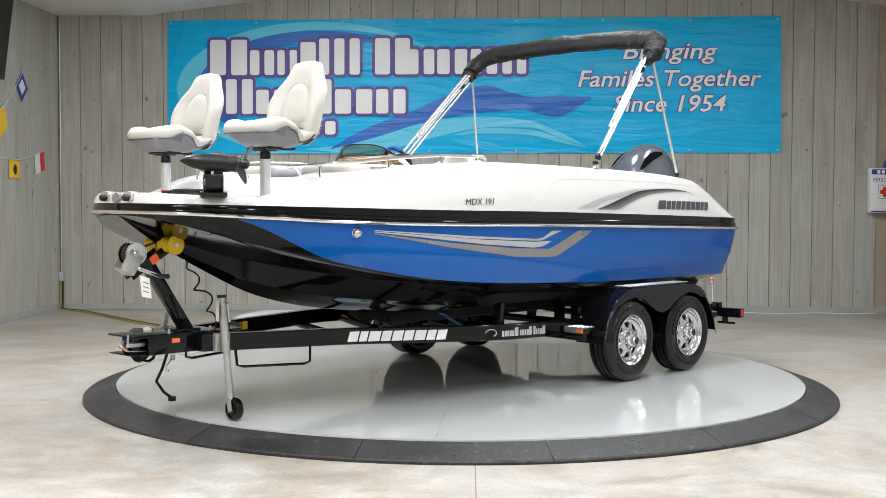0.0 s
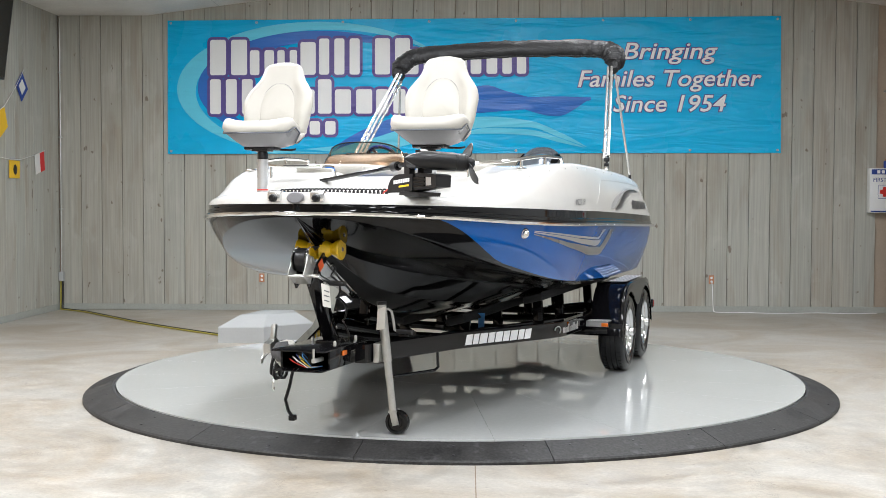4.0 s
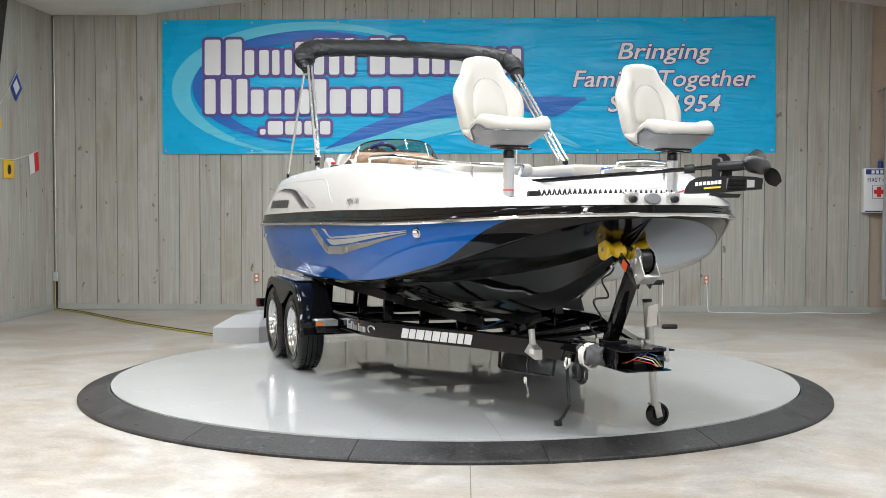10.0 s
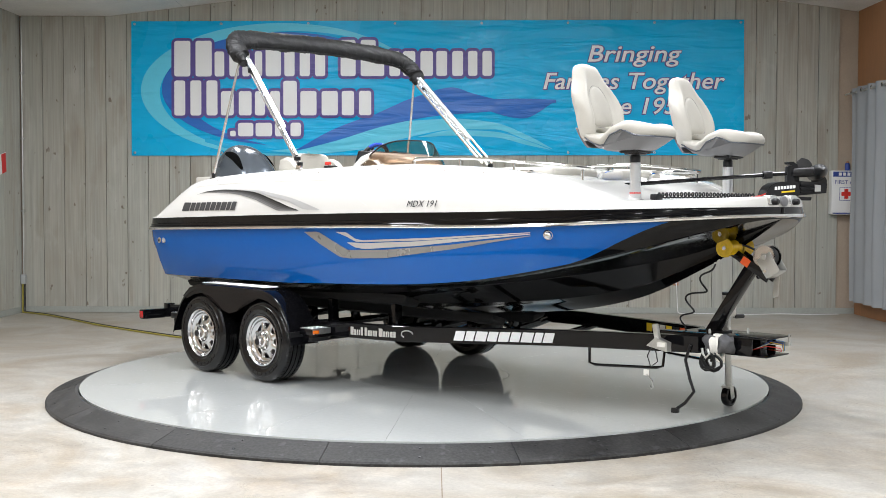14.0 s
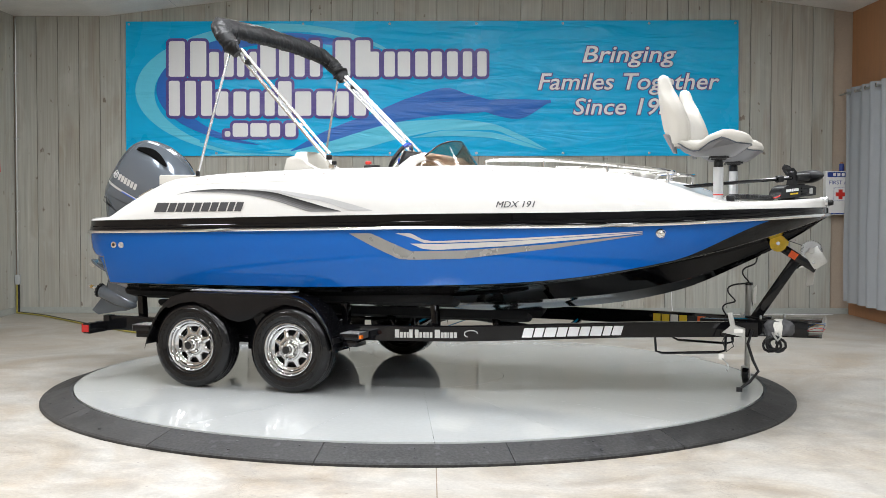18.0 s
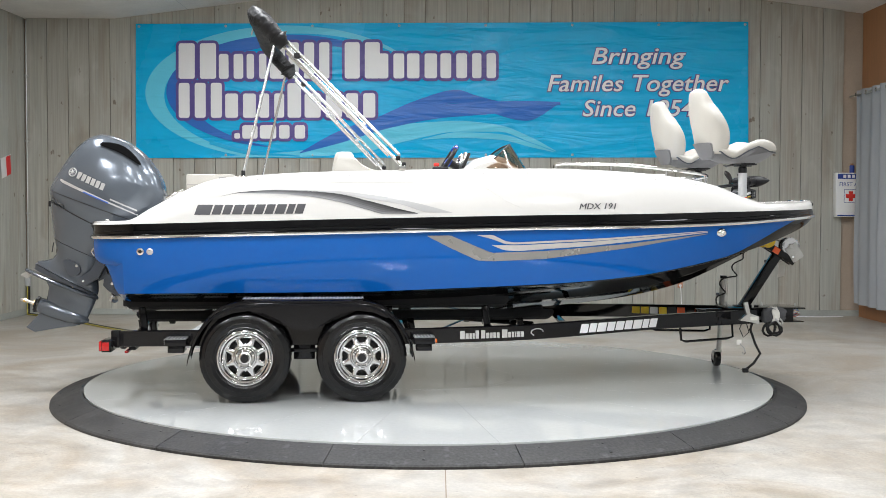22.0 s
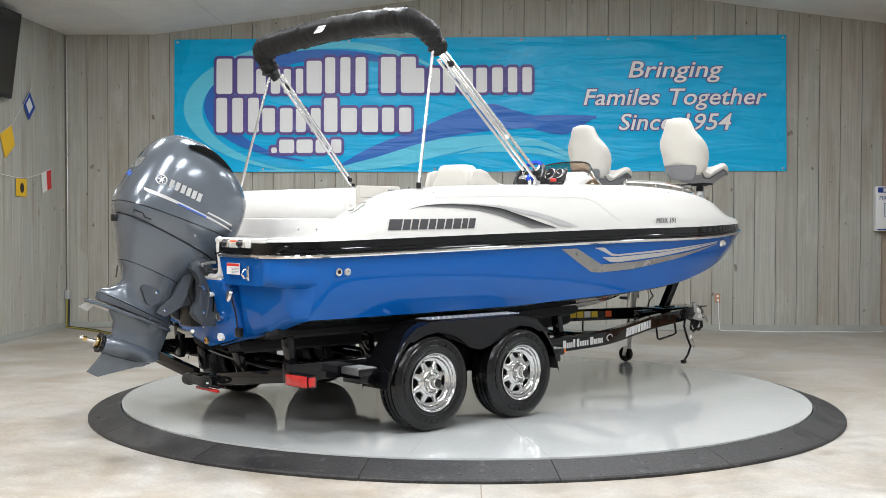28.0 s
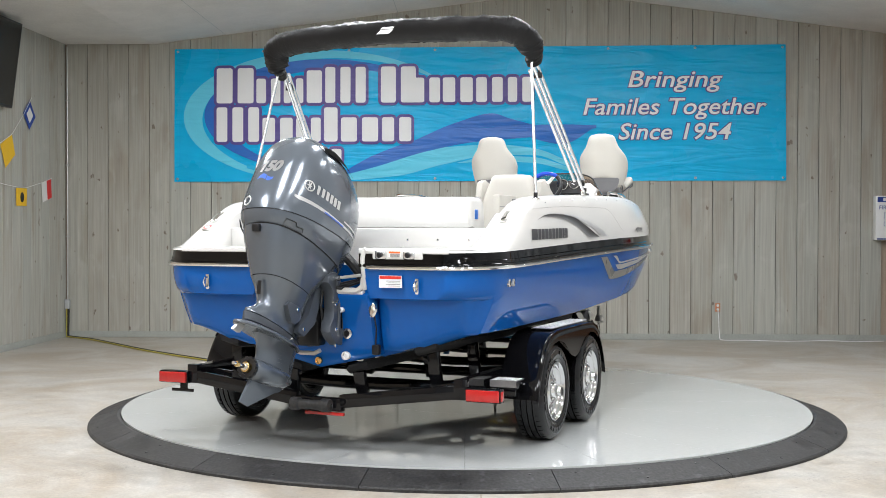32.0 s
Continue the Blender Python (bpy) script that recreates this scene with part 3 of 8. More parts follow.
# moulded pods that carry the wings down to the bottom
for s in SIDES:
    rows = []
    for xx in (-2.316, -2.34, -2.36, -2.38, -2.40, -2.42, -2.44, -2.455, -2.465):
        lift = max(0.0, (-2.375 - xx) / 0.09) ** 1.6
        tuck = 0.040 * min(1.0, max(0.0, (-2.318 - xx) / 0.06))
        ins = 0.44 + 0.05 * lift
        shape = [(y, z) for y, z in ((chine_y(-2.32) * f, chine_z(-2.32) - h * (chine_z(-2.32) - keel_z(-2.32))) for f, h in half_section(-2.32)[1:12]) if y > ins + 0.02]
        low = [(y - (tuck + half_beam(-2.32) - half_beam(xx)) * (y / 1.1), z + (1.085 - z) * lift) for y, z in shape]
        sides_ = [(side_y(xx, z) - 0.002 - tuck, z) for z in (1.12, 1.06, 1.0, 0.95, 0.90)]
        sides_ = [(y, z + (1.085 - z) * lift * (z < 1.085)) for y, z in sides_]
        rows.append([Vector((xx, CY + s * y, z)) for y, z in sides_ + low + [(ins, low[-1][1]), (ins - 0.03, 1.0 + 0.085 * lift), (ins - 0.03, 1.12)]])
    part("stern_pod", loft(rows, closed=True, caps=True), GEL_BLUE, boat, "blue moulded pod under the platform", 50)
# black band and steel rub rail
for s in SIDES:
    rows = []
    xs = STERN_X[:-1] + HULL_X
    for x in xs:
        rows.append([Vector((x, CY + s * max(0, half_beam(x) + d), z)) for d, z in ((-0.02, rail_z(x) - 0.016), (0.014, rail_z(x) - 0.012), (0.018, rail_z(x) + 0.012), (0.016, rail_z(x) + 0.020), (0.006, rail_z(x) + 0.026), (0.006, rail_z(x) + 0.042), (-0.001, rail_z(x) + 0.047), (-0.006, band_z(x) - 0.008), (-0.006, band_z(x)), (-0.03, band_z(x) + 0.001))])
    part("rub_band", loft(rows), GEL_BLACK, boat, "glossy black rub band")
path = []
for s in SIDES:
    run = [Vector((-2.578, CY + s * 0.42, rail_z(-2.57))), Vector((-2.582, CY + s * 0.86, rail_z(-2.57))), Vector((-2.579, CY + s * 0.94, rail_z(-2.57)))]
    run += [Vector((x, CY + s * max(0, half_beam(x) + 0.022), rail_z(x))) for x in xs[2:-1]]
    path += run + [Vector((BL + 0.02, CY, rail_z(BL)))] if s > 0 else run[::-1]
part("rub_rail", tube(path, 0.013, 8), CHROME, boat, "polished steel rub rail")
part("stem_cap", lathe([(0, rail_z(BL) - 0.016), (0.03, rail_z(BL) - 0.014), (0.028, band_z(BL) - 0.004), (0, band_z(BL))], 16, at=(BL - 0.018, CY, 0)), GEL_BLACK, boat)
# raised line of the moulded side panel
for s in SIDES:
    edge = ((-1.65, 1.668), (-1.2, 1.690), (-0.5, 1.703), (0.0, 1.705), (0.18, 1.700), (0.30, 1.672), (0.40, 1.612), (0.50, 1.552), (0.58, 1.52))
    part("panel_edge", tube([skin(x, spline(edge, x), s, -0.002) for x in [-1.65 + 2.23 * k / 48 for k in range(49)]], 0.0018, 6), GEL_WHITE, boat)
# white deck moulding
for s in SIDES:
    rows = []
    for x in STERN_X[:-1] + HULL_X:
        zb, zt = band_z(x), top_z(x)
        outer = [Vector((x, CY + s * max(0, side_y(x, zb + (zt - 0.02 - zb) * k / 6) - 0.002), zb + (zt - 0.02 - zb) * k / 6)) for k in range(7)]
        ty = max(0, top_y(x))
        inner = max(0.0, ty - 0.16)
        floor = 1.16 if -1.9 < x < 2.12 else min(zt - 0.02, 1.385 if x <= -1.9 else 1.53)
        iny = inner if -1.9 < x < 2.12 else min(inner, 0.36 if x < -1.9 else 0.0)
        rows.append(outer + [Vector((x, CY + s * max(0, ty - 0.012), zt - 0.004)), Vector((x, CY + s * max(0, ty - 0.03), zt)), Vector((x, CY + s * inner, zt)), Vector((x, CY + s * max(0, inner - 0.012), zt - 0.012)), Vector((x, CY + s * max(0, inner - 0.02), floor)), Vector((x, CY + s * iny if not -1.9 < x < 2.12 else CY, floor))])
    part("deck_moulding", loft(rows), GEL_WHITE, boat, "glossy white deck moulding", 40)



# ---- boards, banner and fittings of the room ----
def board_mesh(high):
    """One upright board, 0.29 m wide, with eased edges, from its lower left corner."""
    w, g, c = 0.2905, 0.0028, 0.003
    sec = [(g, 0.028), (g, 0.006), (g + c, 0.0), (w - g - c, 0.0), (w - g, 0.006), (w - g, 0.028)]
    me = bpy.data.meshes.new("board")
    bm = loft([[Vector((x, y, z)) for x, y in sec] for z in (0.0, high)], closed=True, caps=True)
    bmesh.ops.recalc_face_normals(bm, faces=bm.faces)
    bm.to_mesh(me)
    bm.free()
    me.materials.append(BOARD)
    return me


BOARD_MESH = board_mesh(5.0)


def board(parent, m):
    ob = new("board", BOARD_MESH)
    ob.parent = parent
    ob.matrix_basis = m
    return ob


for k in range(39):
    board(wall_back, pose(-5.637 + 0.2905 * k, WALL_Y, 0))
for k in range(18):
    p = on_left(0.002 + 0.2905 * (k + 1), 0)
    board(wall_left, Matrix.Translation(p) @ Matrix.Rotation(radians(90 - 1.977), 4, "Z"))
part("baseboard", box(LEFT_X + 0.01, RIGHT_X - 0.002, WALL_Y - 0.016, WALL_Y - 0.001, 0.002, 0.085, 0.003), surface("painted_skirting", (0.35, 0.365, 0.335), 0.6, vary=0.12, scale=3, fine=40), None, "grey painted skirting board", 0, "structure")
part("baseboard", mesh([on_left(a, z, o) for a in (0.02, 12) for o in (0.001, 0.016) for z in (0.002, 0.085)], [(0, 1, 3, 2), (4, 6, 7, 5), (0, 4, 5, 1), (2, 3, 7, 6), (0, 2, 6, 4), (1, 5, 7, 3)]), bpy.data.materials["painted_skirting"], None, "grey painted skirting board", 0, "structure")

# the banner, drawn on a sheet 1083 units wide and 238 high
BAN_C = ((-4.110, 4.026), (4.350, 4.083), (4.374, 2.211), (-4.118, 2.179))


def ban(u, v, off=0.0):
    """A place on the banner from its own units."""
    a, b = u / 1083.0, v / 238.0
    top = [BAN_C[0][k] + (BAN_C[1][k] - BAN_C[0][k]) * a for k in (0, 1)]
    low = [BAN_C[3][k] + (BAN_C[2][k] - BAN_C[3][k]) * a for k in (0, 1)]
    x, z = (top[k] + (low[k] - top[k]) * b for k in (0, 1))
    # soft creases of the vinyl
    r = 0.005 * math.sin(3.1 * x + 5 * z) * math.sin(1.7 * z + 0.6 * x) + 0.004 * noise.noise(Vector((x * 0.9 + z * 1.6, z * 2.8 - x * 0.5, 0.3))) + 0.0035 * noise.noise(Vector((x * 3.1 + z * 4.6, z * 5.8 - x * 2.5, 4.3)))
    return Vector((x, WALL_Y - 0.022 - r - off, z))


banner = thing("banner", (0.12, WALL_Y - 0.005, 2.19), "wide cyan vinyl banner with swooshes, nailed to board wall", "banner")
rows = [[ban(1083 * i / 130, 238 * j / 34) for j in range(35)] for i in range(131)]
part("sheet", loft(rows), BANNER, banner, smooth=60)


def stripe(name, pts, material, off, label="", n=60):
    """A tapering printed swoosh from (u, upper v, lower v) triples."""
    us = [p[0] for p in pts]
    up, lo = [(p[0], p[1]) for p in pts], [(p[0], p[2]) for p in pts]
    rr = []
    for i in range(n + 1):
        u = us[0] + (us[-1] - us[0]) * i / n
        a, b = spline(up, u), spline(lo, u)
        rr.append([ban(u, a + (b - a) * k / 4, off) for k in range(5)])
    part(name, loft(rr), material, banner, label, 60)


def crescent(name, cx, cy, rx, ry, a0, a1, thick, material, off, drift=0.0):
    """An elliptical swoosh that thins to nothing at both ends."""
    rr = []
    for i in range(91):
        a = radians(a0 + (a1 - a0) * i / 90)
        s = math.sin(math.pi * i / 90) ** 0.8
        row = []
        for k in range(4):
            d = thick * s * k / 3
            row.append(ban(min(1080, max(3, cx + (rx - d) * math.cos(a) + drift * i / 90)), min(236, max(2, cy - (ry - d * ry / rx * 1.1) * math.sin(a))), off))
        rr.append(row)
    part(name, loft(rr), material, banner, "", 60)


crescent("swoosh", 265, 122, 248, 118, 28, 268, 36, BAN_PALE, 0.008)
crescent("swoosh", 268, 120, 214, 100, 30, 262, 46, BAN_DEEP, 0.0105)
stripe("swoosh", ((290, 228, 230), (360, 190, 212), (450, 160, 185), (540, 144, 168), (640, 140, 160), (750, 141, 145)), BAN_DEEP, 0.0095)
stripe("swoosh", ((350, 200, 202), (430, 165, 178), (500, 135, 152), (567, 118, 142), (600, 128, 142), (645, 140, 142)), BAN_DEEP, 0.0105)
stripe("swoosh", ((600, 140, 150), (690, 138, 173), (750, 140, 142)), BAN_DEEP, 0.012)
stripe("swoosh", ((150, 236, 237.5), (300, 224, 236), (400, 195, 228), (480, 178, 208), (570, 173, 192), (640, 180, 192), (700, 203, 212), (742, 226, 227)), BAN_PALE, 0.008)
stripe("swoosh", ((505, 205, 206), (570, 193, 203), (640, 196, 206), (700, 213, 220), (738, 227, 228)), BAN_PALE, 0.0105)
stripe("swoosh", ((130, 206, 214), (200, 225, 232), (290, 234, 236)), BAN_MID, 0.0135)


def blocks(prefix, items, grow, material, off, slant=0.0):
    """Plain rounded blocks, one for each sign of a trade name."""
    for u0, u1, v0, v1 in items:
        u0, u1, v0, v1 = u0 - grow, u1 + grow, v0 - grow, v1 + grow
        c = min(4 + grow, (u1 - u0) * 0.3)
        outline = []
        for cu, cv, s0 in ((u1 - c, v1 - c, 0), (u0 + c, v1 - c, 90), (u0 + c, v0 + c, 180), (u1 - c, v0 + c, 270)):
            for k in range(5):
                a = radians(s0 + 22.5 * k)
                outline.append((cu + c * math.cos(a), cv + c * math.sin(a)))
        cen = ((u0 + u1) / 2, (v0 + v1) / 2)
        n = len(outline)
        vs = [ban(*cen, off)] + [ban(u, v, off) for u, v in outline]
        part(prefix, mesh(vs, [(0, 1 + i, 1 + (i + 1) % n) for i in range(n)]), material, banner, "", 60)


NAME_BLOCKS = ((76, 142, 35, 98), (147, 190, 54, 98), (196, 231, 54, 98), (237, 264, 40, 98), (270, 342, 34, 98),
               (369, 431, 34, 98), (427, 474, 54, 98), (479, 532, 54, 98), (538, 585, 54, 98), (594, 636, 54, 98),
               (76, 152, 105, 167), (158, 212, 124, 167), (218, 262, 124, 167), (268, 292, 106, 167), (298, 364, 124, 167), (371, 423, 124, 167),
               (174, 184, 194, 204), (188, 215, 180, 204), (219, 248, 180, 204), (253, 299, 180, 204))
BARS = []
for u0, u1, v0, v1 in NAME_BLOCKS:
    n = 1 if u1 - u0 < 34 else 2 if u1 - u0 < 68 else 3
    w = (u1 - u0 - 9 * (n - 1)) / n
    BARS += [(u0 + (w + 9) * k, u0 + (w + 9) * k + w, v0, v1) for k in range(n)]
blocks("name_outline", BARS, 5, BAN_PURPLE, 0.016)
blocks("name_block", BARS, 0, WHITE, 0.019)
for body, u0, u1, base_v, cap in (("Bringing", 806, 972, 73, 28), ("Familes Together", 727, 1049, 121, 28), ("Since 1954", 789, 987, 165, 28)):
    for bold, mat_, off in ((0.045, BAN_PURPLE, 0.012), (0.010, WHITE, 0.020)):
        bm = letters(body, 1.0, 0.0, 0.22, bold)
        xs = [v.co.x for v in bm.verts]
        slack = 0.03 if bold > 0.02 else 0
        lo_, hi_ = min(xs) + slack, max(xs) - slack
        # the words, parted at the widest gaps
        order = sorted(v.co.x - 0.22 * v.co.y for v in bm.verts)
        gaps = sorted(range(1, len(order)), key=lambda i: order[i] - order[i - 1])[-(len(body.split()) - 1):] if " " in body else []
        cuts = sorted((order[i] + order[i - 1]) / 2 for i in gaps)
        for w in range(len(cuts) + 1):
            word = bm.copy()
            away = [v for v in word.verts if sum(v.co.x - 0.22 * v.co.y > c for c in cuts) != w]
            bmesh.ops.delete(word, geom=away, context="VERTS")
            for v in word.verts:
                v.co = ban(u0 + (v.co.x - lo_) / (hi_ - lo_) * (u1 - u0), base_v - v.co.y / 0.69 * cap, off)
            part("motto_outline" if bold > 0.02 else "motto", word, mat_, banner, "" if bold > 0.02 else "white slanted motto lettering", 60)
        bm.free()
for k in range(8):
    for v in (5, 233):
        part("grommet", lathe([(0.006, 0), (0.016, 0.004), (0.018, 0)], 10, "y", ban(6 + 1071 * k / 7, v, 0.010)), GALV, banner)

# wall boxes
fa = thing("first_aid_box", (5.75, WALL_Y - 0.003, 1.39), "white metal first aid cabinet with blue header on wall", "first aid box")
part("cabinet", box(5.566, 5.94, WALL_Y - 0.13, WALL_Y - 0.003, 1.392, 2.0, 0.006), surface("white_enamel", (0.78, 0.78, 0.77), 0.3, vary=0.02), fa)
part("header", box(5.585, 5.93, WALL_Y - 0.134, WALL_Y - 0.129, 1.915, 1.985), NAVY, fa, "navy blue header band")
for k in range(4):
    part("header_bar", box(5.66 + 0.06 * k, 5.70 + 0.06 * k, WALL_Y - 0.137, WALL_Y - 0.133, 1.928, 1.972), WHITE, fa)
part("footer", box(5.585, 5.93, WALL_Y - 0.133, WALL_Y - 0.129, 1.402, 1.418), NAVY, fa)
part("lettering", moved(letters("FIRST AID", 0.078, 0.001), pose(5.605, WALL_Y - 0.132, 1.815, 90)), NAVY, fa, "dark blue lettering")
part("symbol_frame", box(5.675, 5.86, WALL_Y - 0.1325, WALL_Y - 0.129, 1.585, 1.77), NAVY, fa)
part("symbol_field", box(5.68, 5.855, WALL_Y - 0.1345, WALL_Y - 0.132, 1.59, 1.765), WHITE, fa)
part("symbol", join(box(5.74, 5.795, WALL_Y - 0.137, WALL_Y - 0.134, 1.61, 1.745), box(5.70, 5.835, WALL_Y - 0.1372, WALL_Y - 0.1342, 1.65, 1.705)), WARN_RED, fa, "red cross")
can = thing("spray_can", (5.80, WALL_Y - 0.07, 2.0), "small navy spray can standing on cabinet", "can")
part("body", lathe([(0, 2.0), (0.032, 2.0), (0.033, 2.006), (0.033, 2.09), (0.024, 2.105), (0, 2.105)], 16, at=(5.80, WALL_Y - 0.07, 0)), NAVY, can)
part("cap", lathe([(0.02, 2.105), (0.02, 2.128), (0, 2.13)], 12, at=(5.80, WALL_Y - 0.07, 0)), WOOD_TAN, can)
for ox in (-2.812, 3.447):
    o = thing("wall_outlet", (ox, WALL_Y - 0.003, 0.39), "orange duplex power outlet on board wall", "outlet", "wall outlets")
    part("plate", box(ox - 0.036, ox + 0.036, WALL_Y - 0.012, WALL_Y - 0.003, 0.395, 0.515, 0.003), surface("orange_plate", (0.52, 0.23, 0.12), 0.5, vary=0.08), o)
    for dz in (0.428, 0.482):
        part("socket", lathe([(0, 0.004), (0.016, 0.004), (0.018, 0)], 14, "y", (ox, WALL_Y - 0.0165, dz)), WHITE, o)
cord = thing("power_cord", (3.6, WALL_Y - 0.05, 0.0), "thin white power cord plugged in and lying on floor", "cord")
part("plug", box(3.435, 3.46, WALL_Y - 0.05, WALL_Y - 0.0165, 0.415, 0.442, 0.004), WHITE, cord)
pts = [(3.447, 6.47, 0.42), (3.45, 6.44, 0.30), (3.46, 6.45, 0.12), (3.47, 6.43, 0.02), (3.56, 6.41, 0.008), (3.8, 6.45, 0.006), (4.1, 6.38, 0.006), (4.4, 6.33, 0.006), (4.9, 6.44, 0.006), (5.3, 6.36, 0.006), (5.7, 6.42, 0.006)]
part("cable", tube([(*(spline([(k, p[c]) for k, p in enumerate(pts)], i / 4) for c in range(3)),) for i in range(4 * len(pts) - 3)], 0.006, 6), WHITE, cord)
cd = thing("conduit", (LEFT_X + 0.04, WALL_Y - 0.04, 0), "grey conduit with a switch box in room corner", "conduit")
part("pipe", tube([(LEFT_X + 0.035, WALL_Y - 0.035, 0.10), (LEFT_X + 0.035, WALL_Y - 0.035, 4.06)], 0.011, 8), GALV, cd)
part("switch_box", box(LEFT_X + 0.003, LEFT_X + 0.07, WALL_Y - 0.08, WALL_Y - 0.022, 0.40, 0.53, 0.005), GREY_PAINT, cd)
for z in (1.4, 2.4, 3.3):
    part("clip", box(LEFT_X + 0.012, LEFT_X + 0.058, WALL_Y - 0.05, WALL_Y - 0.002, z, z + 0.02), GALV, cd)
fc = thing("floor_cable", (-4.2, 4.9, 0), "black and yellow cable lying across concrete floor", "cable")
pts = [(-5.61, 6.47, 0.40), (-5.61, 6.46, 0.10), (-5.60, 6.43, 0.012), (-5.17, 6.07, 0.012), (-4.67, 5.48, 0.012), (-4.0, 4.66, 0.012), (-3.24, 3.87, 0.012), (-2.70, 3.36, 0.012), (-2.55, 3.24, 0.02)]
for name, dx, r, m_ in (("cable", 0.0, 0.017, BLACK_PLASTIC), ("cable_stripe", -0.017, 0.009, surface("olive_sheath", (0.42, 0.36, 0.06), 0.5, vary=0.1))):
    part(name, tube([(spline([(k, p[0]) for k, p in enumerate(pts)], i / 5) + dx, spline([(k, p[1]) for k, p in enumerate(pts)], i / 5) + dx, spline([(k, p[2]) for k, p in enumerate(pts)], i / 5)) for i in range(5 * len(pts) - 4)], r, 8), m_, fc)

# drive housing of the turntable
dh = thing("drive_housing", (-2.15, 3.25, 0), "low grey painted drive housing beside the turntable", "housing")
foot = [(-2.62, 2.73), (-2.13, 2.76), (-1.66, 3.24), (-1.80, 3.72), (-2.38, 3.70)]
cen = Vector((sum(p[0] for p in foot) / 5, sum(p[1] for p in foot) / 5))
rows = [[Vector((cen.x + (x - cen.x) * s, cen.y + (y - cen.y) * s, z)) for x, y in foot] for s, z in ((1, 0.0), (1, 0.165), (0.985, 0.175), (0.60, 0.285), (0.57, 0.288))]
part("cover", loft(rows, closed=True, caps=True), GREY_PAINT, dh, smooth=20)

# wall-mounted television and signal flags
tv = thing("television", on_left(2.55, 2.95), "large black wall-mounted television tilted forward", "television")
def tvp(a, h, d):
    return on_left(2.0 + a, 3.0 + h, 0.06 + 0.13 * h + d)
part("case", mesh([tvp(a, h, d) for a in (0, 1.75) for d in (0.0, 0.05) for h in (0, 1.03)], [(0, 1, 3, 2), (4, 6, 7, 5), (0, 4, 5, 1), (2, 3, 7, 6), (0, 2, 6, 4), (1, 5, 7, 3)]), BLACK_PLASTIC, tv, smooth=0)
part("screen", mesh([tvp(a, h, d) for a in (0.02, 1.73) for d in (0.0505, 0.053) for h in (0.03, 1.01)], [(0, 1, 3, 2), (4, 6, 7, 5), (0, 4, 5, 1), (2, 3, 7, 6), (0, 2, 6, 4), (1, 5, 7, 3)]), SCREEN, tv, smooth=0)
part("bracket", mesh([on_left(a, z, o) for a in (2.65, 3.05) for o in (0.0, 0.12) for z in (3.3, 3.7)], [(0, 1, 3, 2), (4, 6, 7, 5), (0, 4, 5, 1), (2, 3, 7, 6), (0, 2, 6, 4), (1, 5, 7, 3)]), BLACK_PLASTIC, tv, smooth=0)


def flag(cs, label, material, extra=()):
    """A small cloth signal flag from its corners (along, height) on the side wall."""
    f = thing("signal_flag", on_left(*cs[0]), label, "flag", "signal flags")
    part("cloth", plate(cs, 0.004, lambda a, z, w: on_left(a, z, 0.012 + w)), material, f, smooth=0)
    for k, (pts_, m_, nm) in enumerate(extra):
        part(nm, plate(pts_, 0.003, lambda a, z, w: on_left(a, z, 0.0165 + w)), m_, f, smooth=0)


flag(((1.25, 3.18), (1.45, 3.0), (1.27, 2.80), (1.07, 2.98)), "blue signal flag with white diamond centre", FLAG_BLUE, (((((1.255, 3.09), (1.36, 2.995), (1.265, 2.885), (1.155, 2.985))), FLAG_WHITE, "centre"),))
flag(((1.80, 2.70), (2.12, 2.55), (1.98, 2.27), (1.70, 2.45)), "plain yellow cloth signal flag on a line", FLAG_YELLOW)
oval = [(1.50 + 0.055 * math.cos(radians(30 * k)), 1.92 + 0.065 * math.sin(radians(30 * k))) for k in range(12)]
flag(((1.67, 2.035), (1.35, 2.035), (1.36, 1.81), (1.67, 1.81)), "yellow signal flag with black oval centre", FLAG_YELLOW, ((oval, BLACK_PLASTIC, "centre"),))
flag(((0.88, 2.13), (0.575, 2.19), (0.55, 1.94), (0.84, 1.87)), "red and white cloth signal flag on a line", FLAG_WHITE, ((((0.715, 2.162), (0.575, 2.19), (0.55, 1.94), (0.685, 1.908)), FLAG_RED, "band"),))
fl = thing("flag_line", on_left(1.2, 2.0), "thin white cord strung with signal flags", "cord")
part("cord", tube([on_left(a, z, 0.02) for a, z in ((1.2, 3.22), (1.45, 2.98), (1.80, 2.70), (2.3, 2.5), (3.0, 2.45))], 0.004, 6), FLAG_WHITE, fl)
part("cord", tube([on_left(a, z, 0.02) for a, z in ((0.56, 2.20), (0.88, 2.13), (1.35, 2.05), (1.67, 2.045), (2.1, 2.07), (2.8, 2.2))], 0.004, 6), FLAG_WHITE, fl)

# curtain along the right wall
ct = thing("curtain", (5.80, 4.2, 0.2), "floor-length grey curtain with steel grommets on a rod", "curtain")
rows = []
for i in range(181):
    y = 6.20 - 4.2 * i / 180
    ph = (6.20 - y) * 2 * math.pi / 0.36
    rows.append([Vector((5.765 + (0.045 + 0.02 * math.sin(y * 5 + 1)) * math.sin(ph + 0.25 * math.sin(k * 0.9 + y * 3)) * (0.8 + 0.2 * k / 8), y + 0.012 * math.sin(ph * 0.5 + k), 3.11 - 2.9 * k / 8)) for k in range(9)])
part("cloth", loft(rows), CURTAIN, ct, smooth=80)
part("rod", tube([(5.765, 6.45, 3.05), (5.765, 1.9, 3.05)], 0.014, 8), GALV, ct)
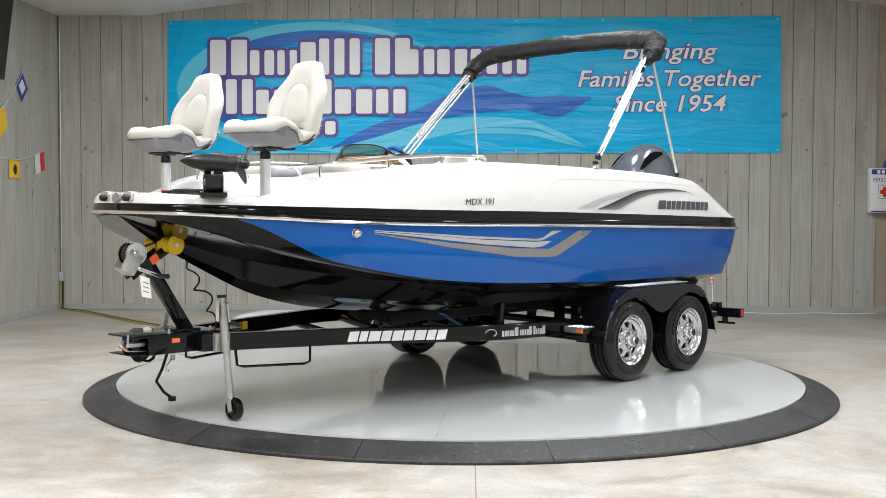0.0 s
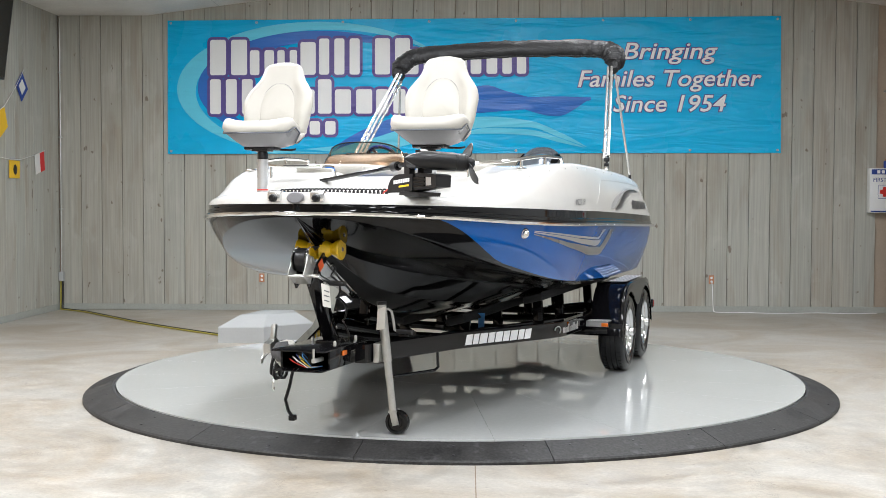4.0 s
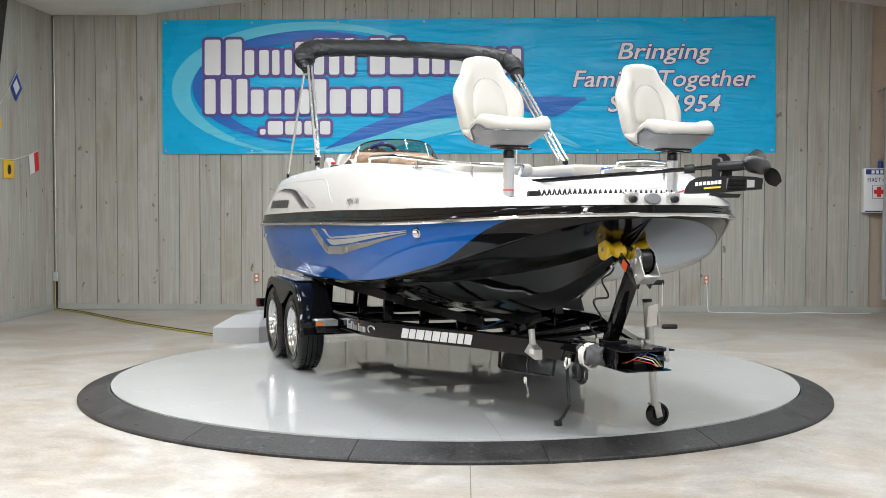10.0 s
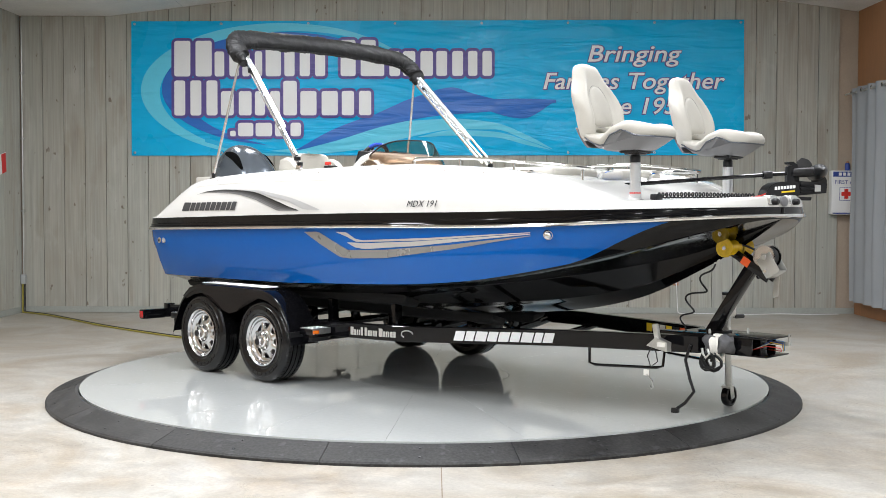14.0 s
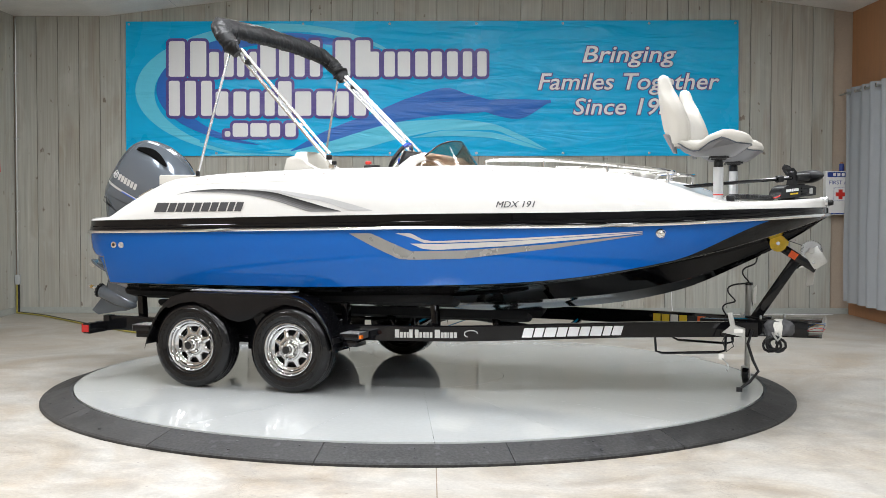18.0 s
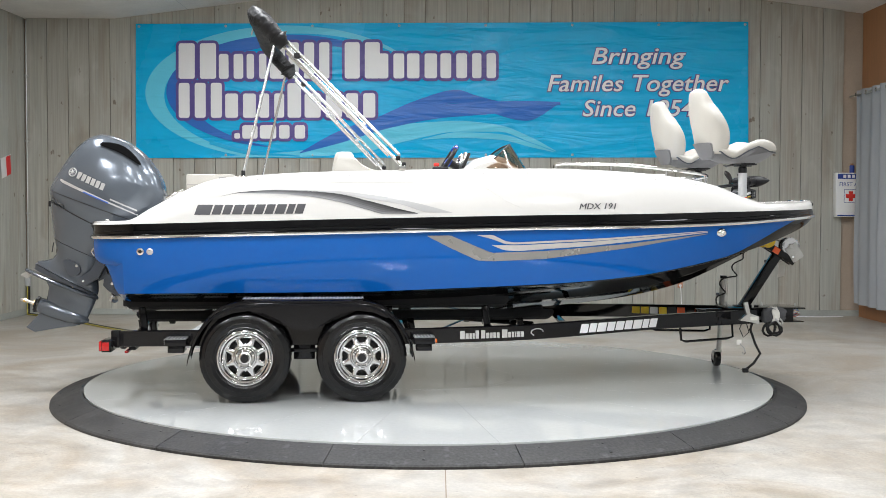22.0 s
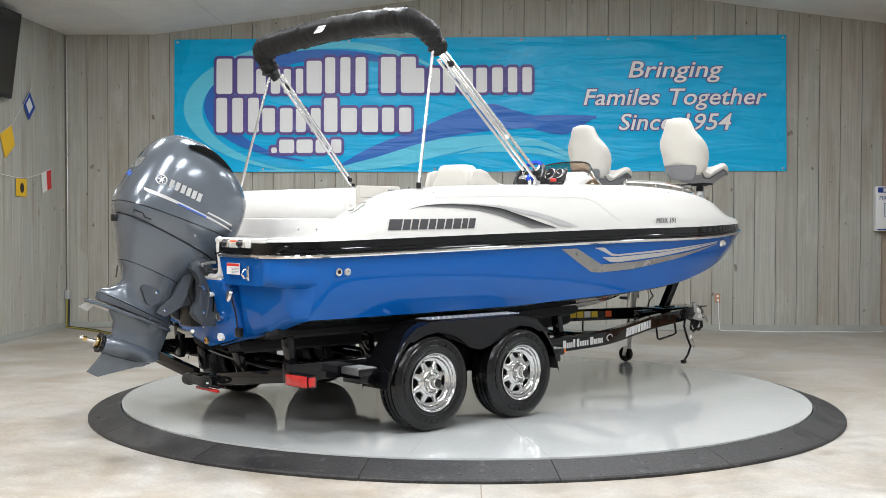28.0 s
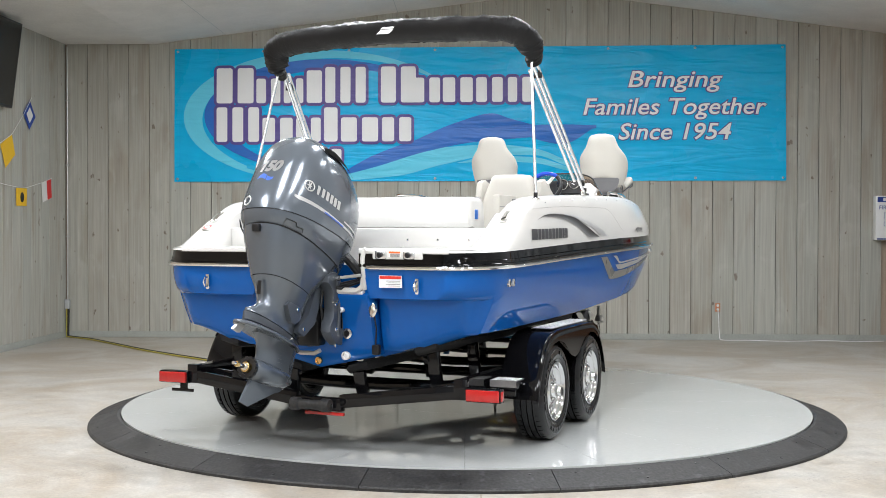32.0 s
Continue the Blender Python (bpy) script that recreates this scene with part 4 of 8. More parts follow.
for k in range(11):
    y = 6.11 - 0.36 * k
    part("grommet", lathe([(0.02, -0.004), (0.033, -0.002), (0.033, 0.002), (0.02, 0.004)], 14, "x", (5.72, y, 3.05)), CHROME, ct)
# seam lines of the ceiling panels
for cx in (-3.4, -1.0):
    part("trim", box(cx, cx + 0.006, -2, WALL_Y, ceiling_z(cx) - 0.0015, ceiling_z(cx) + 0.01), GREY_PAINT, None, "fine seam between ceiling panels", 0, "structure")


# ---- boat: markings and fittings ----
def strip(name, pts, material, off=0.003, n=84, label="", smooth_=False):
    """A decal on both sides of the boat from (x, upper z, lower z) triples."""
    for s in SIDES:
        rr = []
        for i in range(n + 1):
            x = pts[0][0] + (pts[-1][0] - pts[0][0]) * i / n
            curve = spline if smooth_ else (lambda ps, x_: np.interp(x_, [p[0] for p in ps], [p[1] for p in ps]))
            a, b = curve([(p[0], p[1]) for p in pts], x), curve([(p[0], p[2]) for p in pts], x)
            rr.append([skin(x, float(a + (b - a) * k / 3), s, off) for k in range(4)])
        part(name, loft(rr), material, boat, label, 60)


MARK_DARK = surface("charcoal_decal", (0.07, 0.07, 0.075), 0.35, 0.3, vary=0.05)
PALE_FILM = surface("pale_grey_film", (0.44, 0.44, 0.44), 0.32, 0.1, vary=0.04)
DECAL_MID = surface("grey_metallic_decal", (0.27, 0.265, 0.25), 0.28, 0.4, vary=0.05)
strip("side_graphic", ((-0.12, 1.312, 1.308), (0.05, 1.315, 1.222), (0.255, 1.228, 1.128), (0.36, 1.185, 1.122), (0.75, 1.198, 1.138), (1.40, 1.252, 1.22), (2.03, 1.326, 1.322)), DECAL_MID, label="grey metallic chevron graphic")
strip("side_graphic", ((0.25, 1.318, 1.316), (0.365, 1.318, 1.285), (0.46, 1.272, 1.250), (0.53, 1.262, 1.248), (1.2, 1.294, 1.278), (2.03, 1.347, 1.342)), DECAL_SILVER, label="silver side stripe graphic")
strip("side_graphic", ((0.36, 1.243, 1.240), (0.45, 1.243, 1.205), (0.55, 1.241, 1.198), (1.1, 1.268, 1.236), (2.03, 1.338, 1.333)), DECAL_SILVER, label="silver side stripe graphic")
ARCH = ((-1.617, 1.596, 1.595), (-1.46, 1.628, 1.619), (-1.23, 1.642, 1.616), (-1.007, 1.639, 1.600), (-0.78, 1.619, 1.562), (-0.552, 1.567, 1.500), (-0.44, 1.539, 1.472), (-0.325, 1.508, 1.472), (-0.19, 1.477, 1.472))
for k, tone in enumerate((0.018, 0.045, 0.085, 0.14, 0.21)):
    film = surface("grey_film", (tone, tone, tone * 1.02), 0.32, 0.25, vary=0.04)
    strip("deck_graphic", [(x, up + (lo - up) * k / 5, up + (lo - up) * (k + 1) / 5) for x, up, lo in ARCH], film, n=64, label="grey arched deck graphic, darkest along its upper edge", smooth_=True)
strip("deck_graphic", ((-1.23, 1.6465, 1.643), (-0.78, 1.6365, 1.621), (-0.552, 1.6116, 1.580), (-0.325, 1.578, 1.543), (-0.10, 1.527, 1.483), (0.06, 1.4836, 1.480)), PALE_FILM, n=48, label="pale grey arched deck graphic", smooth_=True)


def marks(name, items, x0, z0, material, off, shear, count_label=""):
    """Slanted plain blocks that stand in for a maker's name on each side; items are widths, gaps between them."""
    for s in SIDES:
        total = sum(w for w, _ in items) + 0.012 * (len(items) - 1)
        x = x0 if s < 0 else x0 + total
        for w, h in items:
            xa, xb = (x, x + w) if s < 0 else (x, x - w)
            sh = shear if s < 0 else -shear
            rr = [[skin(xa + (xb - xa) * i / 3 + sh * h * k / 3, z0 + h * k / 3 + (xa - x0) * 0.015, s, off) for k in range(4)] for i in range(4)]
            part(name, loft(rr), material, boat, "", 60)
            x = xb + (0.012 if s < 0 else -0.012)


marks("maker_mark", [(0.11, 0.072)] + [(0.062, 0.07), (0.058, 0.07), (0.07, 0.07), (0.06, 0.07), (0.066, 0.07), (0.06, 0.07), (0.07, 0.07), (0.05, 0.07), (0.06, 0.07)], -1.80, 1.462, MARK_DARK, 0.003, 0.35)
for s in SIDES:
    bm = letters("MDX 191", 0.062, 0.0, 0.25, 0.0)
    x0, x1 = min(v.co.x for v in bm.verts), max(v.co.x for v in bm.verts)
    for v in bm.verts:
        f = (v.co.x - x0) / (x1 - x0)
        x = 1.008 + 0.283 * (f if s < 0 else 1 - f)
        v.co = skin(x, 1.508 + v.co.y + 0.004 * f, s, 0.003)
    thick = bm.copy()
    bm = join(bm, moved(thick, pose(0.0022, s * 0.0004, 0.0006)))
    part("model_mark", bm, MARK_DARK, boat, "dark grey slanted model lettering", 60)

# snaps along the gunwale, rail screws, lights and through-hull fittings
for s in SIDES:
    for k in range(11):
        x = -1.35 + 0.33 * k
        part("snap", lathe([(0, s * 0.004), (0.004, s * 0.003), (0.006, -s * 0.002)], 8, "y", skin(x, top_z(x) - 0.035, s)), ALU, boat)
    for k in range(30):
        x = -2.2 + 0.16 * k
        part("rail_screw", lathe([(0, s * 0.004), (0.005, s * 0.002), (0.006, -s * 0.004)], 8, "y", (x, CY + s * (half_beam(x) + 0.034), rail_z(x))), ALU, boat)
    p = skin(2.15, 1.332, s, 0.0)
    nrm = Vector((0.62, s * 0.76, -0.18)).normalized()
    m = Matrix.Translation(p) @ nrm.to_track_quat("Z", "Y").to_matrix().to_4x4()
    dl = part("docking_light", moved(lathe([(0, 0.018), (0.02, 0.02), (0.030, 0.016), (0.036, 0.006), (0.038, -0.02)], 20), m), CHROME, boat, "chrome round docking light")
    part("lens", moved(lathe([(0, 0.040), (0.012, 0.037), (0.021, 0.029), (0.026, 0.018)], 18), m), CHROME, dl)
for dx, r, m_ in ((0.0, 0.026, CHROME), (0.068, 0.024, DECAL_SILVER)):
    p = skin(-2.185 + dx, 1.197, -1, 0.0)
    ft = part("through_hull", lathe([(0, -0.006), (r * 0.45, -0.004), (r * 0.5, -0.012), (r, -0.008), (r, 0.004)], 18, "y", p), m_, boat, "round hull fitting")
    if dx == 0:
        part("bore", lathe([(0, -0.0125), (r * 0.48, -0.0125)], 14, "y", p), BLACK_PLASTIC, ft)

# bow: cleats, emblem, tray deck
for y in (-0.135, 0.135):
    cx = 3.212
    cl = part("bow_cleat", box(cx - 0.05, cx + 0.02, CY + y - 0.045, CY + y + 0.045, 1.528, 1.592, 0.014), ALU, boat, "bright metal pop-up mooring cleat")
    part("cleat_pin", lathe([(0, 0.035), (0.014, 0.035), (0.021, 0.027), (0.023, 0.0), (0.02, -0.02)], 14, "x", (cx + 0.018, CY + y, 1.550)), BLACK_PLASTIC, cl)
part("bow_emblem", moved(lathe([(0, 0.010), (0.046, 0.009), (0.056, 0.0)], 24), pose(3.226, CY, 1.552, 0, 80, 0) @ Matrix.Diagonal((0.62, 1, 1, 1))), SHELL, boat, "oval grey metal emblem")
part("bow_label", box(3.10, 3.135, CY + 0.20, CY + 0.29, 1.546, 1.549), ORANGE, boat, "small orange warning label")
# forward seat boxes with cushions, and the cockpit sole
for s in SIDES:
    rows = []
    for x in (0.75, 1.2, 1.6, 1.95, 2.10, 2.14, 2.15):
        zt = top_z(min(x, 2.1)) - 0.012 - (0.035 if x > 2.12 else 0)
        yo, yi = top_y(x) - 0.10, 0.27 + (0.05 if x > 2.12 else 0) + (0.02 if x > 2.14 else 0)
        rows.append([Vector((x, CY + s * y, z)) for y, z in ((yo, 1.30), (yo, zt), (yi + 0.06, zt), (yi + 0.015, zt - 0.015), (yi, zt - 0.05), (yi, 1.30))])
    part("bow_seat_base", loft(rows, closed=True, caps=True), GEL_WHITE, boat, "white moulded bow seat base", 50)
    cush = box(0.80, 1.86, CY + s * 0.40 - 0.26, CY + s * 0.40 + 0.26, 1.70, 1.79, 0.035, 3)
    part("bow_cushion", cush, VINYL, boat, "cream vinyl bow cushion")
    part("cushion_band", box(0.95, 1.62, CY + s * 0.262 - 0.014, CY + s * 0.262 + 0.014, 1.58, 1.64, 0.006), VINYL_BLUE, boat, "blue vinyl cushion band")
    part("bow_backrest", box(0.62, 0.80, CY + s * 0.62 - 0.30, CY + s * 0.62 + 0.30, 1.62, 1.80, 0.05, 3) if s > 0 else box(0.86, 0.98, CY - 0.95, CY - 0.45, 1.62, 1.80, 0.04, 3), VINYL, boat, "cream vinyl bow backrest")
part("cockpit_sole", box(-1.9, 1.75, CY - 0.96, CY + 0.96, 1.13, 1.165), GREY_PAINT, boat, "grey cockpit sole")
part("bow_cushion", box(1.2, 2.0, CY - 0.22, CY + 0.22, 1.36, 1.44, 0.03, 3), VINYL_BLUE, boat, "blue vinyl filler cushion")
part("bow_deck", loft([[Vector((x, CY + y * max(0.0, top_y(x) - 0.09), max(1.549, top_z(x) - 0.003) + 0.004 * (1 - y * y))) for y in (-1, -0.6, -0.2, 0.2, 0.6, 1)] for x in [2.135 + 0.06 * k for k in range(18)]]), GEL_WHITE, boat, "white bow casting deck")
for s in SIDES:
    path = [(0.86, 1.02, 1.80), (0.87, 1.02, 1.845), (0.95, 1.015, 1.853), (1.3, 1.0, 1.850), (1.7, 0.96, 1.822), (2.0, 0.87, 1.79), (2.14, 0.74, 1.775), (2.17, 0.6, 1.768), (2.16, 0.42, 1.765), (2.10, 0.33, 1.765), (2.02, 0.30, 1.76), (1.98, 0.30, 1.70)]
    fine = [(spline([(k, p[0]) for k, p in enumerate(path)], i / 4), CY + s * spline([(k, p[1]) for k, p in enumerate(path)], i / 4), spline([(k, p[2]) for k, p in enumerate(path)], i / 4)) for i in range(4 * len(path) - 3)]
    br = part("bow_rail", tube(fine, 0.0125, 8), CHROME, boat, "polished steel bow grab rail")
    for x, y, z in ((1.3, 1.0, 1.85), (1.75, 0.945, 1.815), (2.14, 0.70, 1.77)):
        part("stanchion", tube([(x, CY + s * y, z - 0.10), (x, CY + s * y, z)], 0.009, 8), CHROME, br)
    # pull-up cleats amidships and fuel or vent caps aft
    part("side_cleat", box(1.82, 1.94, CY + s * (top_y(1.88) - 0.06) - 0.02, CY + s * (top_y(1.88) - 0.06) + 0.02, top_z(1.88) - 0.005, top_z(1.88) + 0.012, 0.006), CHROME, boat, "flush steel cleat")
    part("stern_cleat", moved(box(-0.07, 0.07, -0.02, 0.02, 0, 0.016, 0.006), Matrix.Translation((-1.95, CY + s * (top_y(-1.95) - 0.07), top_z(-1.95) + 0.004)) @ Matrix.Rotation(radians(-27), 4, "Y")), CHROME, boat, "flush steel cleat")
# console, windscreen and wheel on the starboard side
WY = -0.70
cons = part("console", loft([[Vector((x, CY + WY + y, z)) for y, z in ((-0.36, 1.30), (-0.36, zt - 0.05), (-0.30, zt), (0.28, zt), (0.35, zt - 0.05), (0.36, 1.30))] for x, zt in ((0.14, 1.62), (0.18, 1.82), (0.27, 1.885), (0.38, 1.915), (0.50, 1.89), (0.59, 1.81), (0.63, 1.5))]), GEL_WHITE, boat, "white moulded helm console", 50)
part("dash", moved(box(-0.012, 0.012, -0.28, 0.28, -0.075, 0.052, 0.012, 3), Matrix.Translation((0.20, CY + WY, 1.885)) @ Matrix.Rotation(radians(24), 4, "Y")), BLACK_PLASTIC, cons, "black instrument dash")
for y, r in ((-0.22, 0.042), (-0.12, 0.05), (0.12, 0.05), (0.22, 0.042)):
    spot = Matrix.Translation((0.190, CY + WY + y, 1.895)) @ Matrix.Rotation(radians(-66), 4, "Y")
    ga = part("gauge", moved(lathe([(r * 0.80, 0.004), (r * 0.84, 0.013), (r * 0.95, 0.013), (r, 0.008), (r, -0.006)], 22), spot), CHROME, cons, "chrome gauge bezel")
    part("gauge_face", moved(lathe([(0, 0.006), (r * 0.80, 0.006)], 22), spot), BLACK_PLASTIC, ga)
    part("needle", moved(box(-0.002, r * 0.62, -0.0022, 0.0022, 0.007, 0.009), spot @ pose(0, 0, 0, 0, 0, 130 + 300 * y)), WHITE, ga)
ws_rows = []
for i in range(25):
    a = radians(-100 + 200 * i / 24)
    bx, by = 0.40 + 0.29 * math.cos(a), CY + WY + 0.39 * math.sin(a)
    up = 0.012 + 0.183 * (1 - (abs(a) / radians(100)) ** 2.6)
    ws_rows.append([Vector((bx - 0.13 * k / 5 * max(0.2, math.cos(a)), by * 1 - 0.06 * math.sin(a) * k / 5, 1.812 + up * k / 5)) for k in range(6)])
bmw = loft(ws_rows)
bmesh.ops.solidify(bmw, geom=bmw.faces[:], thickness=0.005)
part("windscreen", bmw, SMOKED, boat, "smoked acrylic wraparound windscreen", 60)
part("windscreen_edge", tube([r[5] for r in ws_rows], 0.006, 6), BLACK_PLASTIC, boat)
tilt = Matrix.Translation((0.075, CY + WY, 1.872)) @ Matrix.Rotation(radians(-58), 4, "Y")
ring_pts = [(0.138 * math.cos(2 * math.pi * k / 32), 0.138 * math.sin(2 * math.pi * k / 32), 0) for k in range(32)]
sw = part("steering_wheel", moved(tube(ring_pts, 0.017, 8, True), tilt), BLACK_PLASTIC, boat, "black and blue sports steering wheel")
part("blue_grip", moved(tube([(0.138 * math.cos(radians(a)), 0.138 * math.sin(radians(a)), 0.001) for a in range(50, 135, 8)], 0.0175, 8), tilt @ pose(0, 0, 0, 0, 0, -90)), surface("blue_gloss_rim", (0.01, 0.06, 0.50), 0.15, vary=0.05, coat=0.5), sw)
for a in (90, 210, 330):
    part("spoke", moved(box(0.02, 0.134, -0.016, 0.016, -0.004, 0.004, 0.003), tilt @ pose(0, 0, 0, 0, 0, a)), ALU, sw)
part("hub", moved(lathe([(0, 0.014), (0.024, 0.012), (0.034, 0.004), (0.036, -0.03)], 20), tilt), bpy.data.materials["blue_gloss_rim"], sw)
part("column", tube([(0.085, CY + WY, 1.87), (0.19, CY + WY, 1.82)], 0.03, 10), BLACK_PLASTIC, sw)
th = part("throttle", box(-0.07, 0.05, CY - 1.09, CY - 1.04, 1.79, 1.822, 0.01), BLACK_PLASTIC, boat, "black throttle control with red lever")
part("lever", tube([(-0.02, CY - 1.065, 1.815), (-0.04, CY - 1.065, 1.845)], 0.008, 8), CHROME, th)
part("knob", box(-0.06, -0.02, CY - 1.085, CY - 1.045, 1.825, 1.850, 0.008), WARN_RED, th)
# helm seat with wrapped back
rows = []
for z, hw, d in ((1.35, 0.235, 0.20), (1.60, 0.245, 0.22), (1.72, 0.225, 0.20), (1.80, 0.195, 0.17), (1.88, 0.165, 0.12), (1.92, 0.152, 0.09), (1.936, 0.138, 0.06), (1.942, 0.10, 0.02)):
    rows.append([Vector((-0.70 - 0.03 * (z - 1.6) + d * (-0.35 + 0.9 * abs(math.sin(a)) ** 3 * (1 if math.cos(a) > -0.2 else 0)) + 0.05 * math.cos(a), CY + WY + hw * math.sin(a), z)) for a in [2 * math.pi * k / 28 for k in range(28)]])
part("helm_seat_back", loft(rows, closed=True, caps=True), VINYL, boat, "cream vinyl bucket helm seat back", 60)
part("helm_seat_cushion", box(-0.72, -0.25, CY + WY - 0.25, CY + WY + 0.25, 1.50, 1.62, 0.04, 3), VINYL, boat, "cream vinyl helm seat cushion")
for s in SIDES:
    wing_ = [(-0.80, 1.56), (-0.80, 1.80), (-0.775, 1.885), (-0.70, 1.905), (-0.64, 1.885), (-0.60, 1.845), (-0.52, 1.805), (-0.40, 1.785), (-0.27, 1.775), (-0.24, 1.755), (-0.24, 1.56)]
    part("helm_seat_wing", loft([[Vector((-0.52 + (x + 0.52) * k, CY + WY + s * y, 1.70 + (z - 1.70) * k)) for x, z in wing_] for y, k in ((0.205, 0.93), (0.215, 1.0), (0.255, 1.0), (0.268, 0.92))], closed=True, caps=True), VINYL, boat, "cream vinyl helm seat side wing", 40)
part("helm_seat_box", box(-0.74, -0.36, CY + WY - 0.24, CY + WY + 0.24, 1.165, 1.50, 0.02), GEL_WHITE, boat)
# stern lounge, bulkhead and platform
part("stern_bulkhead", box(-1.93, -1.86, CY - 1.0, CY + 1.06, 1.39, 1.538, 0.012), GEL_WHITE, boat, "white stern bulkhead")
sl = part("stern_lounge_back", loft([[Vector((x, CY + y, z)) for x, z in ((-1.760 + e, 1.542 + e * 0.3), (-1.755 + e, 1.735 - e), (-1.730, 1.750 - e), (-1.55, 1.752 - e), (-1.50 - e, 1.72 - e), (-1.47 - e, 1.50))] for y, e in ((-0.785, 0.03), (-0.77, 0.008), (-0.755, 0), (0.98, 0), (1.0, 0.008), (1.015, 0.03))], closed=True, caps=True), GEL_WHITE, boat, "white stern lounge back", 50)
part("blue_panel", box(-1.690, -1.635, CY - 0.790, CY - 0.784, 1.60, 1.665, 0.002), VINYL_BLUE, sl)
part("warning_label", box(-1.763, -1.756, CY - 0.765, CY - 0.71, 1.575, 1.64), PAPER, sl, "small white and red warning label")
part("lounge_seat", box(-1.50, -1.05, CY - 0.55, CY + 0.95, 1.40, 1.55, 0.05, 3), VINYL, boat, "cream vinyl lounge cushion")
part("port_lounge_back", box(-1.2, 0.55, CY + 0.80, CY + 0.98, 1.45, 1.775, 0.05, 3), VINYL, boat, "cream vinyl port lounge backrest")
part("aft_step", loft([[Vector((x, CY - y, z)) for y, z in ((0.64, 1.17), (0.64, 1.40), (1.0, 1.40))] for x in (-1.95, -1.2)]), GEL_WHITE, boat)
for s in SIDES:
    part("platform_deck", loft([[Vector((x, CY + s * y, 1.405 - 0.012 * (x < -2.555))) for y in (min(1.14, half_beam(x) - 0.03), 0.70, 0.37)] for x in (-2.565, -2.55, -2.53, -2.48, -2.40, -2.2, -1.87)]), GEL_WHITE, boat, "white moulded swim platform")
for s in SIDES:
    rows = [[Vector((x, CY + s * y, z)) for x, z in ((-2.573, 1.296), (-2.577, 1.30), (-2.577, 1.312), (-2.571, 1.316), (-2.571, 1.38))] for y in (0.36, 0.6, 0.86, 0.93, 0.965)]
    rows[-1] = [p + Vector((0.008, 0, 0)) for p in rows[-1]]
    part("platform_edge", loft(rows), GEL_BLACK, boat, "glossy black platform edge")
    rows = [[Vector((x + (0.008 if y > 0.96 else 0), CY + s * y, z)) for x, z in ((-2.572, 1.379), (-2.576, 1.384), (-2.574, 1.402), (-2.562, 1.411), (-2.54, 1.412))] for y in (0.36, 0.6, 0.86, 0.93, 0.965)]
    part("platform_lip", loft(rows), GEL_WHITE, boat, "white platform lip")
    # motor well cheek
    part("well_cheek", box(-2.55, -2.30, CY + s * 0.385 - 0.014, CY + s * 0.385 + 0.014, 1.15, 1.405, 0.008), GEL_WHITE, boat, "white motor well cheek")
trim = [(-2.565, s * y, z) for s, pts_ in ((-1, ((0.41, 1.405), (0.392, 1.39), (0.385, 1.35), (0.385, 1.24), (0.372, 1.175), (0.33, 1.145))), (1, ((0.33, 1.145), (0.372, 1.175), (0.385, 1.24), (0.385, 1.35), (0.392, 1.39), (0.41, 1.405)))) for y, z in pts_]
part("well_trim", tube([(x + 0.06 * max(0, 1.3 - z) ** 0.5, CY + y, z) for x, y, z in trim], 0.019, 8), GEL_WHITE, boat, "white moulded motor well trim")
part("well_floor", box(-2.545, -1.92, CY - 0.375, CY + 0.375, 1.115, 1.145, 0.008), GEL_WHITE, boat, "white motor well floor")
part("well_front", box(-1.96, -1.92, CY - 0.37, CY + 0.37, 1.12, 1.41), GEL_WHITE, boat, "white motor well front")
rows = []
for y in (-0.42, -0.40, -0.25, -0.1, 0.0, 0.1, 0.25, 0.40, 0.42):
    e = 0.03 if abs(y) > 0.41 else 0.0
    zb = 0.637 + 0.235 * abs(y)
    rows.append([Vector((x + e, CY + y, z)) for x, z in ((-2.32, 1.13), (-2.53, 1.13), (-2.548, 1.12), (-2.54, 1.08), (-2.49, 1.0), (-2.455, 0.85), (-2.42, zb + 0.015), (-2.405, zb), (-2.32, zb))])
part("motor_transom", loft(rows, closed=True, caps=True), GEL_BLUE, boat, "glossy blue motor transom", 40)
part("cleat_pad", box(-2.588, -2.568, CY - 0.80, CY - 0.46, 1.345, 1.402, 0.008), GEL_WHITE, boat, "white cleat pad")
cl = part("cleat_label", box(-2.5905, -2.5875, CY - 0.655, CY - 0.575, 1.36, 1.395), PAPER, boat, "small orange and white warning label")
part("label_header", box(-2.592, -2.590, CY - 0.653, CY - 0.577, 1.383, 1.394), ORANGE, cl)
for k in range(3):
    part("label_bar", box(-2.592, -2.590, CY - 0.65, CY - 0.585, 1.363 + 0.006 * k, 1.3655 + 0.006 * k), SHELL, cl)
for y in (-0.52, -0.71):
    c = part("platform_cleat", box(-2.60, -2.56, CY + y - 0.04, CY + y + 0.04, 1.345, 1.40, 0.012), ALU, boat, "bright metal pop-up mooring cleat")
    part("cleat_pin", lathe([(0, -0.024), (0.012, -0.024), (0.018, -0.016), (0.018, 0.0)], 12, "x", (-2.60, CY + y, 1.372)), BLACK_PLASTIC, c)
for s in SIDES:
    y = CY + s * (0.755 if s < 0 else 0.76)
    e = part("tow_eye", tube([(-2.57, y, 1.15), (-2.60, y, 1.155), (-2.615, y, 1.18), (-2.60, y, 1.207), (-2.57, y, 1.213)], 0.007, 8), CHROME, boat, "steel tow eye")
    part("eye_plate", box(-2.574, -2.566, y - 0.013, y + 0.013, 1.133, 1.23, 0.004), CHROME, e)
wl = part("warning_label", box(-2.572, -2.5665, CY - 0.655, CY - 0.50, 1.17, 1.245), WHITE, boat, "white and red warning label")
